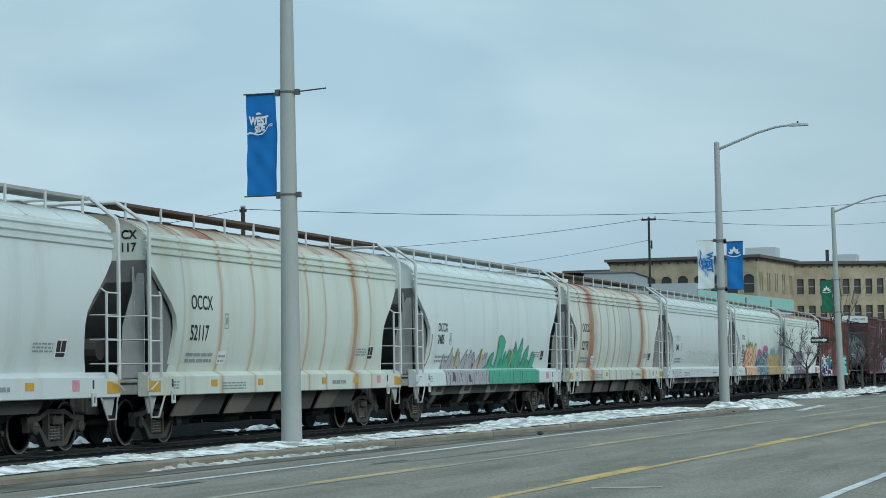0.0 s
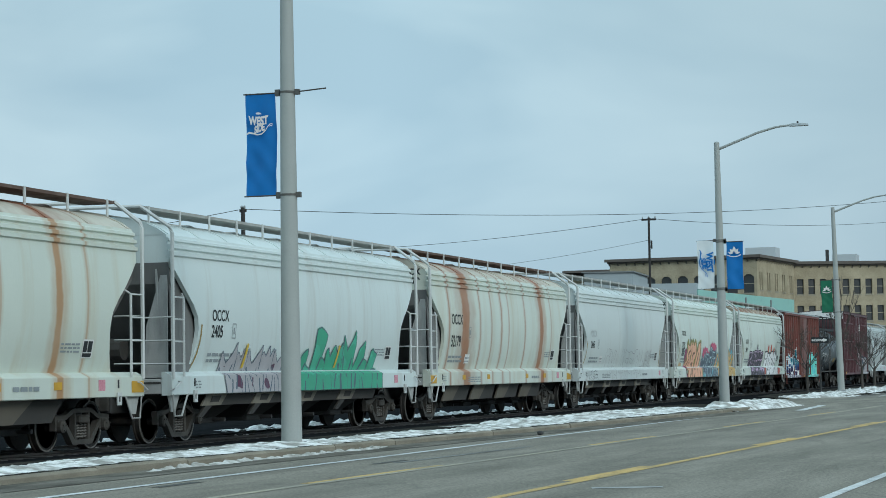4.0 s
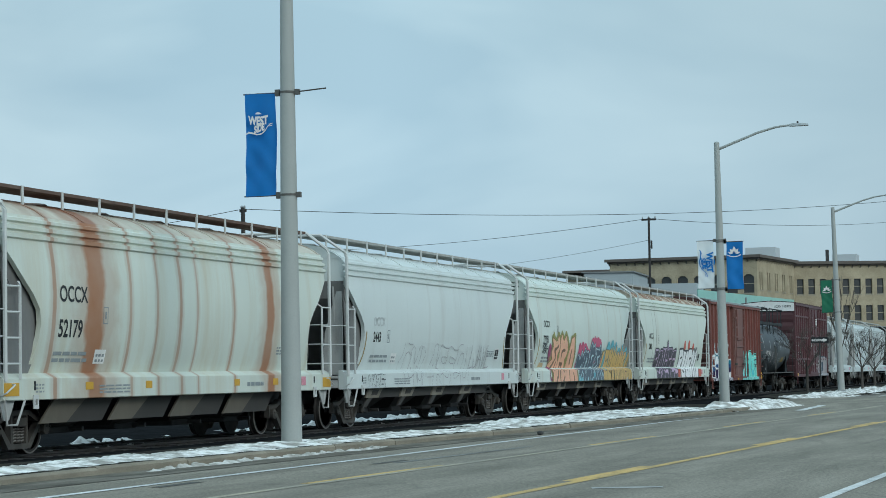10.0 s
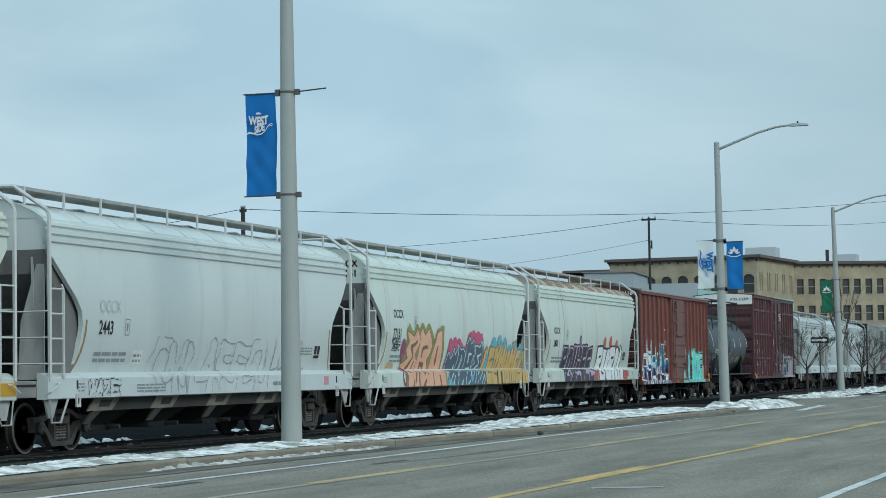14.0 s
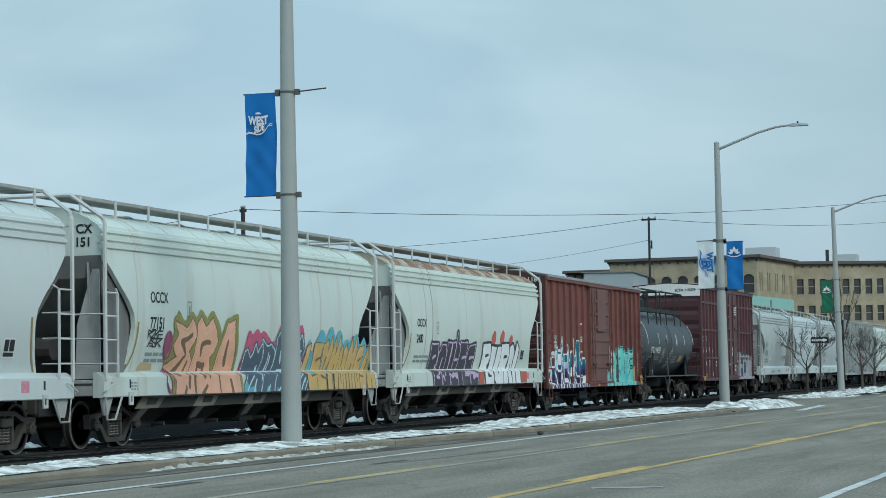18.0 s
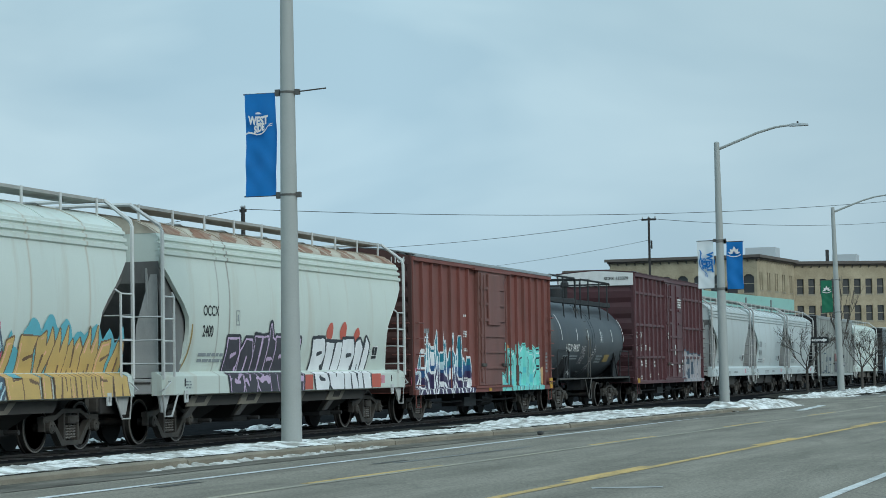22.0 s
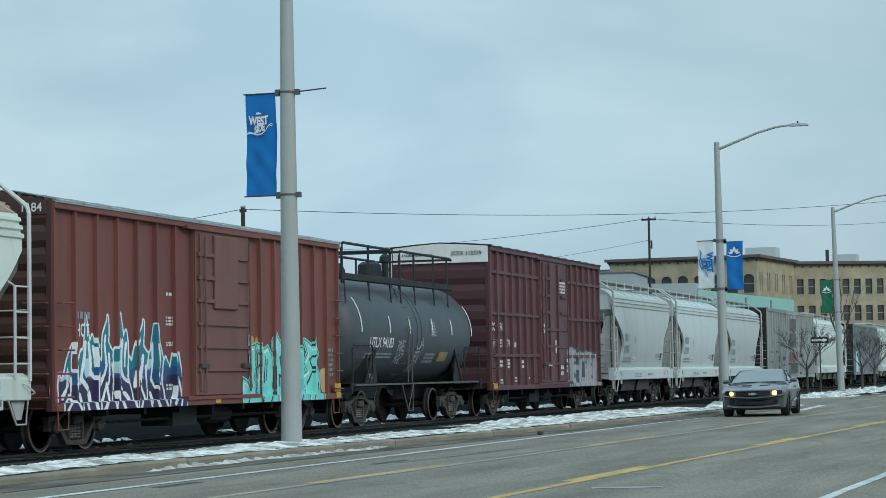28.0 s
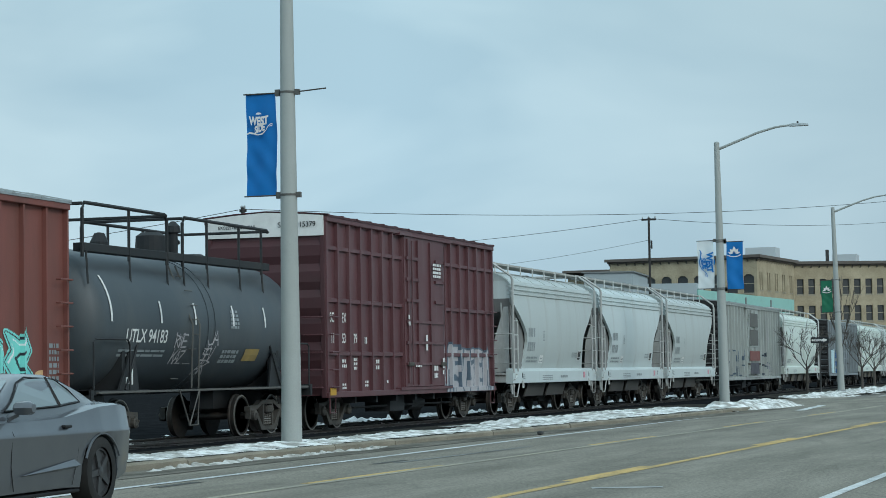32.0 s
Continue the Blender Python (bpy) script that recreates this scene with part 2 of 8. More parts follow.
def ground_mat(name, col, patch, crack=0.0, rough=0.85, long=1.0, scale=0.5, speck=180.0, grit=0.45):
    m, n, l, b = node_mat(name)
    co = n.new("ShaderNodeTexCoord")
    mp = n.new("ShaderNodeMapping")
    mp.inputs["Scale"].default_value = (scale / long, scale, scale)
    l.new(co.outputs["Object"], mp.inputs[0])
    a = n.new("ShaderNodeTexNoise")
    a.inputs["Scale"].default_value, a.inputs["Detail"].default_value, a.inputs["Roughness"].default_value = 1.0, 6.0, 0.6
    l.new(mp.outputs[0], a.inputs["Vector"])
    r = n.new("ShaderNodeValToRGB")
    r.color_ramp.elements[0].position, r.color_ramp.elements[0].color = 0.32, rgba(col)
    r.color_ramp.elements[1].position, r.color_ramp.elements[1].color = 0.68, rgba(patch)
    l.new(a.outputs["Fac"], r.inputs[0])
    g = n.new("ShaderNodeTexNoise")
    g.inputs["Scale"].default_value, g.inputs["Detail"].default_value = speck, 2.0
    l.new(co.outputs["Object"], g.inputs["Vector"])
    ov = n.new("ShaderNodeMix")
    ov.data_type, ov.blend_type = "RGBA", "OVERLAY"
    ov.inputs["Factor"].default_value = grit
    l.new(r.outputs[0], ov.inputs["A"])
    l.new(g.outputs["Fac"], ov.inputs["B"])
    last = ov.outputs["Result"]
    if crack:
        v = n.new("ShaderNodeTexVoronoi")
        v.feature = "DISTANCE_TO_EDGE"
        v.inputs["Scale"].default_value = 0.33
        wp = n.new("ShaderNodeMix")
        wp.data_type, wp.blend_type = "RGBA", "ADD"
        wp.inputs["Factor"].default_value = 0.6
        l.new(co.outputs["Object"], wp.inputs["A"])
        l.new(a.outputs["Color"], wp.inputs["B"])
        l.new(wp.outputs["Result"], v.inputs["Vector"])
        rp = n.new("ShaderNodeMapRange")
        rp.inputs["From Max"].default_value = 0.012
        rp.inputs["To Min"].default_value, rp.inputs["To Max"].default_value = crack, 0.0
        l.new(v.outputs["Distance"], rp.inputs["Value"])
        cm = n.new("ShaderNodeMix")
        cm.data_type = "RGBA"
        l.new(rp.outputs[0], cm.inputs["Factor"])
        l.new(last, cm.inputs["A"])
        cm.inputs["B"].default_value = (0.03, 0.03, 0.03, 1)
        last = cm.outputs["Result"]
    l.new(last, b.inputs["Base Color"])
    b.inputs["Roughness"].default_value = rough
    b.inputs["Specular IOR Level"].default_value = 0.0 if rough > 0.94 else 0.08
    bp = n.new("ShaderNodeBump")
    bp.inputs["Strength"].default_value, bp.inputs["Distance"].default_value = 0.4, 0.01
    l.new(g.outputs["Fac"], bp.inputs["Height"])
    l.new(bp.outputs[0], b.inputs["Normal"])
    return m


M_SNOW = snow_mat("old_snow", (0.33, 0.32, 0.29), (0.86, 0.86, 0.84), 0.40)
M_SNOWCLEAN = snow_mat("cleaner_snow", (0.45, 0.45, 0.44), (0.84, 0.86, 0.86), 0.37)
M_SNOWTAN = snow_mat("dirty_snow", (0.30, 0.28, 0.245), (0.60, 0.59, 0.555), 0.40)
M_ASPHALT = ground_mat("salted_asphalt", (0.155, 0.143, 0.118), (0.261, 0.239, 0.199), 0.22, 0.8, 7.0, 1.0, 26.0, 0.75)
M_LAND = ground_mat("winter_ground", (0.10, 0.098, 0.088), (0.22, 0.215, 0.20), 0.0, 0.95, 1.0, 0.2, 20.0)
M_BALLAST = ground_mat("near_black_ballast", (0.011, 0.012, 0.013), (0.022, 0.023, 0.025), 0.0, 0.95, 1.0, 2.0, 30.0)
M_KERB = ground_mat("kerb_concrete", (0.17, 0.152, 0.12), (0.32, 0.285, 0.225), 0.0, 0.9, 3.0, 1.5)
M_GUTTER = ground_mat("gutter_grit", (0.085, 0.080, 0.070), (0.215, 0.20, 0.172), 0.0, 0.95, 5.0, 2.2)
M_VERGE = ground_mat("dead_verge", (0.028, 0.028, 0.026), (0.065, 0.062, 0.054), 0.0, 0.95, 2.0, 2.0, 40.0)
M_LINEWHITE = ground_mat("line_white", (0.40, 0.41, 0.41), (0.68, 0.69, 0.68), 0.4, 0.8, 3.0, 3.0)
M_LINEYELLOW = ground_mat("line_yellow", (0.34, 0.265, 0.15), (0.62, 0.42, 0.16), 0.4, 0.8, 3.0, 2.0)

M_LINEFADED = ground_mat("line_faded_yellow", (0.24, 0.235, 0.21), (0.42, 0.38, 0.29), 0.4, 0.8, 3.0, 1.2)
M_SCRAP = ground_mat("line_scrap", (0.26, 0.26, 0.25), (0.44, 0.44, 0.43), 0.0, 0.8, 3.0, 3.0)
M_GHOST = ground_mat("line_ghost", (0.13, 0.132, 0.125), (0.26, 0.262, 0.25), 0.3, 0.8, 3.0, 2.5)
M_PATCH = ground_mat("asphalt_patch", (0.085, 0.087, 0.083), (0.125, 0.126, 0.118), 0.2, 0.85, 4.0, 1.0)


# ---- mesh helpers ----
class Geo:
    """Collects vertices and faces for one part."""

    def __init__(self):
        self.v, self.f, self.mi = [], [], []

    def add(self, verts, faces, mi=0):
        o = len(self.v)
        self.v += [tuple(p) for p in verts]
        self.f += [tuple(i + o for i in q) for q in faces]
        self.mi += [mi] * len(faces)
        return self

    def box(self, x0, x1, y0, y1, z0, z1, c=0.0):
        if c <= 0:
            vs = [(x, y, z) for z in (z0, z1) for y in (y0, y1) for x in (x0, x1)]
            return self.add(vs, [(0, 2, 3, 1), (4, 5, 7, 6), (0, 1, 5, 4), (1, 3, 7, 5), (3, 2, 6, 7), (2, 0, 4, 6)])
        b = bmesh.new()
        bmesh.ops.create_cube(b, size=1)
        for q in b.verts:
            q.co = Vector(((x0 + x1) / 2 + q.co.x * (x1 - x0), (y0 + y1) / 2 + q.co.y * (y1 - y0), (z0 + z1) / 2 + q.co.z * (z1 - z0)))
        bmesh.ops.bevel(b, geom=b.edges[:], offset=c, segments=1, affect="EDGES")
        b.verts.index_update()
        self.add([q.co[:] for q in b.verts], [[q.index for q in f.verts] for f in b.faces])
        b.free()
        return self

    def prism(self, poly, axis, a, b):
        """A polygon of (p, q) pulled along an axis: x -> (y, z), y -> (x, z), z -> (x, y)."""
        put = {"x": lambda p, q, s: (s, p, q), "y": lambda p, q, s: (p, s, q), "z": lambda p, q, s: (p, q, s)}[axis]
        n = len(poly)
        vs = [put(p, q, a) for p, q in poly] + [put(p, q, b) for p, q in poly]
        return self.add(vs, [tuple(range(n))[::-1], tuple(range(n, 2 * n))] + [(i, (i + 1) % n, n + (i + 1) % n, n + i) for i in range(n)])

    def tube(self, pts, r, n=6, r2=None):
        pts = [Vector(p) for p in pts]
        rings = []
        for i, p in enumerate(pts):
            d = (pts[min(i + 1, len(pts) - 1)] - pts[max(i - 1, 0)]).normalized()
            s = d.cross(Vector((0, 0, 1)) if abs(d.z) < 0.9 else Vector((1, 0, 0))).normalized()
            u = s.cross(d)
            k = r if r2 is None else r + (r2 - r) * i / (len(pts) - 1)
            rings.append([p + (s * math.cos(a) + u * math.sin(a)) * k for a in [2 * math.pi * j / n for j in range(n)]])
        return self.loft(rings)

    def loft(self, rings, caps=True, closed=True):
        n = len(rings[0])
        vs = [q for ring in rings for q in ring]
        fs = []
        for i in range(len(rings) - 1):
            for j in range(n if closed else n - 1):
                k = (j + 1) % n
                fs.append((i * n + j, i * n + k, (i + 1) * n + k, (i + 1) * n + j))
        if caps:
            fs += [tuple(range(n))[::-1], tuple(range((len(rings) - 1) * n, len(rings) * n))]
        return self.add(vs, fs)

    def spin(self, prof, axis, centre, n=20):
        """A lathe form: (along, radius) pairs turned round an axis."""
        rings = []
        for s, r in prof:
            ring = []
            for j in range(n):
                a = 2 * math.pi * j / n
                p, q = r * math.cos(a), r * math.sin(a)
                ring.append({"x": (s, p, q), "y": (p, s, q), "z": (p, q, s)}[axis])
            rings.append([(c[0] + centre[0], c[1] + centre[1], c[2] + centre[2]) for c in ring])
        return self.loft(rings)

    def mesh(self, name, mats, smooth=False):
        me = bpy.data.meshes.new(name)
        me.from_pydata(self.v, [], self.f)
        for m in mats if isinstance(mats, (list, tuple)) else [mats]:
            me.materials.append(m)
        if any(self.mi):
            me.polygons.foreach_set("material_index", self.mi)
        b = bmesh.new()
        b.from_mesh(me)
        bmesh.ops.recalc_face_normals(b, faces=b.faces)
        b.to_mesh(me)
        b.free()
        if smooth:
            me.shade_smooth()
            me.set_sharp_from_angle(angle=radians(40))
        return me


def part(name, geo, mat, parent, label="", smooth=False):
    ob = new(name, geo.mesh(name, mat, smooth) if isinstance(geo, Geo) else geo)
    ob.parent = parent
    if name == "small_print":
        return tagged(ob, label, kind="stuff")
    return tagged(ob, label) if label else ob


def thing(name, m, label, category, group="", kind=""):
    ob = new(name)
    ob.matrix_world = m
    return tagged(ob, label, category, group, kind)


def structure(name, geo, mat, label, category="ground", smooth=False):
    ob = new(name, geo.mesh(name, mat, smooth))
    return tagged(ob, label, category, "", "structure")


def word_mesh(text, size, surf, x, z, stretch=1.0, lift=0.008, bold=0.02):
    """Flat lettering with its lower left at x, z, laid on the surface surf(x, z) of the side that faces the road."""
    cu = bpy.data.curves.new("word", "FONT")
    cu.body, cu.size, cu.offset = text, size / 0.72, bold * size
    tmp = bpy.data.objects.new("word", cu)
    scene.collection.objects.link(tmp)
    me = bpy.data.meshes.new_from_object(tmp.evaluated_get(bpy.context.evaluated_depsgraph_get()))
    g = Geo()
    g.add([(x + v.co.x * stretch, surf(x + v.co.x * stretch, z + v.co.y) - lift, z + v.co.y) for v in me.vertices], [tuple(p.vertices) for p in me.polygons])
    bpy.data.objects.remove(tmp)
    bpy.data.curves.remove(cu)
    bpy.data.meshes.remove(me)
    return g


def bars(g, surf, x, z, w, h, rows=1, gap=0.5, lift=0.008, seed=1):
    """Lines of writing too small to read: plain bars."""
    rnd = random.Random(seed)
    step = h / rows
    for i in range(rows):
        z0 = z + i * step
        left = x
        while left < x + w - 0.02:
            wide = min(rnd.uniform(0.1, 0.3) * max(w, 0.5), x + w - left)
            zs = z0 + step * (1 - gap)
            g.add([(left, surf(left, z0) - lift, z0), (left + wide, surf(left + wide, z0) - lift, z0),
                   (left + wide, surf(left + wide, zs) - lift, zs), (left, surf(left, zs) - lift, zs)], [(0, 1, 2, 3)])
            left += wide + 0.04
    return g


# ---- ground, road, track ----
def sheet(g, pts, z):
    return g.add([(x, y, z) for x, y in pts], [tuple(range(len(pts)))])


def kerb_y(x):
    return float(np.interp(x, [0, 31, 42, 56, 80, 125], [13.35, 13.33, 12.97, 12.44, 11.7, 11.2]))


def lane(y0, slope):
    return lambda x: y0 + slope * (x - 22.0)


def EDGE(x):
    return float(np.interp(x, [0, 25, 34, 46, 58, 66, 120, 260], [11.42, 11.46, 11.44, 11.52, 11.50, 11.40, 11.0, 8.5]))


OLD_MARK = [(24.00, 5.72), (24.23, 4.95), (23.98, 4.89), (23.70, 5.64)]
YEL_A, YEL_B, DASH = lane(9.43, -0.022), lane(6.27, -0.021), lane(2.83, -0.02)
structure("ground", sheet(Geo(), [(-900, -900), (2600, -900), (2600, 2200), (-900, 2200)], -0.20), M_LAND, "flat winter ground with patches of dead grass")
g = Geo()
xs = [-60, -20, 0, 10, 22, 30, 40, 50, 60, 70, 84, 100, 106, 125, 160, 260, 500]
near = [(x, -14.0) for x in xs]
far = [(x, kerb_y(min(x, 125)) + (4.4 if 84 <= x <= 100 else 0.05)) for x in xs]
g.add([(x, y, road_z(x)) for x, y in near + far], [(i, i + 1, len(xs) + i + 1, len(xs) + i) for i in range(len(xs) - 1)])
structure("road", g, M_ASPHALT, "grey salt-stained asphalt road with cracks", "road")


def stripe(name, fn, w, x0, x1, mat, label, up=0.005):
    g = Geo()
    x = x0
    while x < x1:
        e = min(x + 2.0, x1)
        g.add([(p, fn(p) + s * w / 2, road_z(p) + up) for p, s in ((x, -1), (e, -1), (e, 1), (x, 1))], [(0, 1, 2, 3)])
        x = e
    return structure(name, g, mat, label, "road marking")


stripe("edge_line", EDGE, 0.16, -20, 66, M_LINEWHITE, "worn white edge line painted on asphalt", 0.006)
stripe("edge_line_far", lambda x: EDGE(x) - 0.1, 0.12, 106, 240, M_LINEWHITE, "worn white edge line painted on asphalt")
stripe("yellow_line", YEL_A, 0.14, -20, 240, M_LINEFADED, "faded yellow turn lane line on asphalt")
stripe("yellow_line_near", YEL_B, 0.15, -20, 240, M_LINEYELLOW, "yellow turn lane line on asphalt")
for x in (12.9, 25.4, 37.9, 50.4, 62.9, 75.4):
    stripe("yellow_dash", lambda q: YEL_B(q) + 0.15, 0.16, x, x + 4.2, M_LINEYELLOW, "broken yellow line on asphalt")
for x in (12.3, 24.8, 38.6, 51.2, 63.8):
    stripe("yellow_dash_far", lambda q: YEL_A(q) + 0.13, 0.15, x, x + 5.2, M_LINEYELLOW, "faded broken yellow line on asphalt")
for x in (21.3, 33.8, 46.3, 58.8):
    stripe("lane_dash", DASH, 0.13, x, x + 6.5, M_LINEWHITE, "broken white lane line on asphalt")
stripe("stop_line", lambda x: 10.06 + 0.052 * (x - 72.1), 0.30, 72.1, 82.0, M_LINEWHITE, "slanting white line at the side street")
structure("old_mark", Geo().add([(x, y, road_z(x) + 0.004) for x, y in OLD_MARK], [(3, 2, 1, 0)]), M_SCRAP, "scrap of old white line on asphalt", "road marking")
stripe("old_mark_far", lambda x: 10.3 - 0.03 * (x - 34.0), 0.14, 31.0, 38.0, M_GHOST, "ghost of a ground-off white line")
for k, (x, y, w_, l_) in enumerate(((24.0, 11.1, 0.16, 1.3), (30.5, 10.6, 0.12, 1.6))):
    stripe("tar_patch", lambda q, y=y, x=x: y + 0.05 * math.sin(2.2 * (q - x)), w_, x, x + l_, M_PATCH, "patched spot in the asphalt")
tagged(new("road_debris", Geo().box(45.46, 45.62, 11.9, 12.02, road_z(45) + 0.0, road_z(45) + 0.09, 0.03).mesh("road_debris", M_DARK)), "dark lump of debris lying in the gutter", "debris")

# gutter and kerb
g = Geo()
for x in range(-20, 76, 2):
    g.add([(p, kerb_y(p) + o, road_z(p) + u) for p, o, u in ((x, -0.85, 0.007), (x + 2, -0.85, 0.007), (x + 2, 0.02, 0.014), (x, 0.02, 0.014))], [(0, 1, 2, 3)])
structure("gutter", g, M_GUTTER, "gritty dirty concrete gutter beside the kerb", "gutter")


def verge_z(x):
    return road_z(x) + 0.105


kerb = structure("kerb", Geo().box(-0.5, 0.5, -0.02, 0.02, -0.02, 0.0), M_KERB, "weathered concrete kerb in separate stones", "kerb")
kerb.location = (0, 14.0, -0.1)
KERB_STONE = Geo().prism([(0, -0.18), (0.17, -0.18), (0.17, 0.012), (0.05, 0.012), (0.012, -0.02)], "x", 0.012, 2.988).mesh("kerb_stone", M_KERB)
rnd = random.Random(4)
for i in range(-7, 26):
    x = 3.0 * i
    s = new("kerb_stone", KERB_STONE)
    s.parent = kerb
    s.matrix_basis = Matrix.Translation((x, kerb_y(x) - 14.0 + rnd.uniform(-0.015, 0.015), 0.1 + verge_z(x) + rnd.uniform(-0.012, 0.008))) @ Matrix.Rotation(math.atan((kerb_y(x + 3) - kerb_y(x)) / 3), 4, "Z")
# verge between kerb and ballast, near the camera and beyond the side street
g = Geo()
vx = [-25, 0, 22, 31, 42, 50, 56, 64, 70, 76, 80]
rowsv = []
for o in range(4):
    for x in vx:
        y = {0: kerb_y(x) + 0.10, 1: 15.9, 2: 16.5, 3: 17.3}[o] if x < 80 else (12.4, 14.0, 15.6, 16.4)[o]
        rowsv.append((x + (1.5 if x == 80 and o else 0), y, (verge_z(x), verge_z(x) - 0.01, 0.0, -0.12)[o]))
m = len(vx)
g.add(rowsv, [(o * m + i, o * m + i + 1, (o + 1) * m + i + 1, (o + 1) * m + i) for o in range(3) for i in range(m - 1)])
g.add([(80, 12.4, verge_z(80)), (81.5, 14.0, verge_z(80)), (81.5, 15.6, 0.0), (84.5, 15.8, -0.13), (83.5, 12.0, -0.13), (76, kerb_y(76), -0.13), (76, kerb_y(76) + 0.10, verge_z(76))], [(0, 1, 4), (1, 2, 3, 4), (0, 4, 5, 6)])
structure("verge", g, M_VERGE, "narrow strip of dead grass between kerb and track", "verge")
g = Geo()
g.add([(x, y, z) for x, y, z in [(104, 15.2, -0.13), (108, 13.2, -0.13), (135, 12.4, -0.13), (400, 8.0, -0.13), (400, 16.8, 0.0), (135, 16.8, 0.0), (110, 16.8, 0.0), (104, 16.6, -0.05)]], [(0, 1, 6, 7), (1, 2, 5, 6), (2, 3, 4, 5)])
structure("verge_far", g, M_VERGE, "strip of dead grass beyond the side street", "verge")
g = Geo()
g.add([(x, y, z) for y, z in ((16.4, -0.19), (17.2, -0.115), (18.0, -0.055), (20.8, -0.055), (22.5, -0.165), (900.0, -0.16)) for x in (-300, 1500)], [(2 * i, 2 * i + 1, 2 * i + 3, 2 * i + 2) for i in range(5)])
structure("trackbed", g, M_BALLAST, "near-black ballast and dirt under the track", "trackbed")


def rnd_pile(name, outline, top, cell, seed, label, base, ragged=0.55, freq=1.0, ny=14, mat=None, amp=0.85, bare=0.12):
    """A ragged low heap inside the strip outline(x) -> (y0, y1), as one sheet; base(x) is the ground's height."""
    noise_off = Vector((seed * 7.3, seed * 3.1, 0))
    g = Geo()
    x0, x1, fn = outline
    nx = max(2, int((x1 - x0) / cell))
    idx = {}
    for i in range(nx + 1):
        x = x0 + (x1 - x0) * i / nx
        a, b = fn(x)
        zb = base(x)
        for j in range(ny + 1):
            y = a + (b - a) * j / ny
            e = min(j, ny - j) / (ny / 2)
            f = noise.fractal(Vector((x * 0.85, y * 1.5, 0)) * freq + noise_off, 0.75, 2.2, 5)
            h = top * (min(1, e * 1.6) ** 0.6 + amp * f - ragged * (1 - e) - bare)
            tip = min(1.0, (x - x0) / 1.5 + 0.1, (x1 - x) / 1.5 + 0.1)
            idx[i, j] = len(g.v)
            g.v.append((x, y + 0.06 * f, zb + h * tip - 0.010))
    for i in range(nx):
        for j in range(ny):
            q = [idx[i, j], idx[i + 1, j], idx[i + 1, j + 1], idx[i, j + 1]]
            if max(g.v[k][2] for k in q) > base(x0 + (x1 - x0) * i / nx) - 0.003:
                g.f.append(tuple(q))
                g.mi.append(0)
    return structure(name, g, mat or M_SNOW, label, "snow", True)


rnd_pile("snow_strip", (-10, 60, lambda x: (kerb_y(x) + 0.16 + 0.10 * math.sin(x * 0.5), 15.2 + 0.3 * math.sin(x * 0.23) + 0.25 * math.sin(x * 0.9))), 0.055, 0.06, 1, "melting strip of old snow on the verge", verge_z, 0.70, 1.9, 26)
rnd_pile("snow_bank", (50, 72, lambda x: (kerb_y(x) + 0.12 - (0.4 * min(1, (x - 68) / 5) if x > 68 else 0), 15.9 + 0.3 * math.sin(x * 0.7))), 0.09, 0.10, 2, "old snow behind the kerb near the corner", verge_z, 0.6, 2.2)
rnd_pile("snow_heap", (72, 82.5, lambda x: (kerb_y(x) - 0.40 * min(1, (x - 72) / 4), 13.7 - 0.06 * (x - 72))), 0.30, 0.10, 6, "dirty rounded heap of ploughed snow at the corner", lambda x: road_z(x) + 0.02, 0.16, 1.15, 26, M_SNOW, 0.34)
rnd_pile("snow_bank_far", (104, 190, lambda x: (12.85 - 0.010 * (x - 104) + (0.9 if x < 107 else 0), 15.9)), 0.19, 0.3, 3, "dirty snow along the far verge", lambda x: -0.17, 0.35, 1.2)
rnd_pile("snow_lump", (27.5, 38.5, lambda x: (kerb_y(x) - 0.50 - 0.12 * math.sin(x * 2.1), kerb_y(x) + 0.05)), 0.060, 0.04, 4, "crumbs of snow in the gutter", road_z, 2.1, 4.5, 14, M_SNOWTAN)
for k, (a, b, y0, y1) in enumerate(((-5, 52, 21.3, 22.6), (52, 130, 21.0, 23.2), (-5, 60, 19.3, 20.0), (60, 140, 19.2, 20.1))):
    rnd_pile("snow_patch", (a, b, lambda x, y0=y0, y1=y1: (y0, y1)), 0.13 if y0 > 20.5 else 0.08, 0.11, 9 + k, "scattered scraps of snow along the track", lambda x: -0.05, 1.2, 1.6, 14, M_SNOWCLEAN, 1.5, (1.30, 1.10, 1.45, 1.25)[k])

# the track: ties and two rails
track = tagged(new("railway_track", Geo().box(-80, 500, -0.03, 0.03, -0.155, -0.152).mesh("railway_track", M_DARK)), "railway track of steel rails on dark wooden ties", "track", "", "structure")
track.location = (0, YC, 0)
RAIL = [(-0.065, -0.15), (0.065, -0.15), (0.065, -0.135), (0.012, -0.12), (0.012, -0.045), (0.036, -0.035), (0.036, -0.006), (0.03, 0), (-0.03, 0), (-0.036, -0.006), (-0.036, -0.035), (-0.012, -0.045), (-0.012, -0.12), (-0.065, -0.135)]
M_RAIL = paint("rail_steel", (0.034, 0.031, 0.029), 0.65, 0.2, 0.15, 1.0, (0.06, 0.045, 0.038), 0.3)
for s in (-1, 1):
    part("rail", Geo().prism([(s * 0.7525 + p, q) for p, q in RAIL], "x", -80, 600), M_RAIL, track)
TIE = Geo().box(-0.115, 0.115, -1.3, 1.3, -0.16, -0.02 - 0.02, 0.01).mesh("tie", M_WOOD)
for i in range(250):
    o = new("tie", TIE)
    o.parent = track
    o.location = (14 + i * 0.52, rnd.uniform(-0.03, 0.03), rnd.uniform(-0.012, 0.004))


# ---- railway trucks ----
WR = 0.457


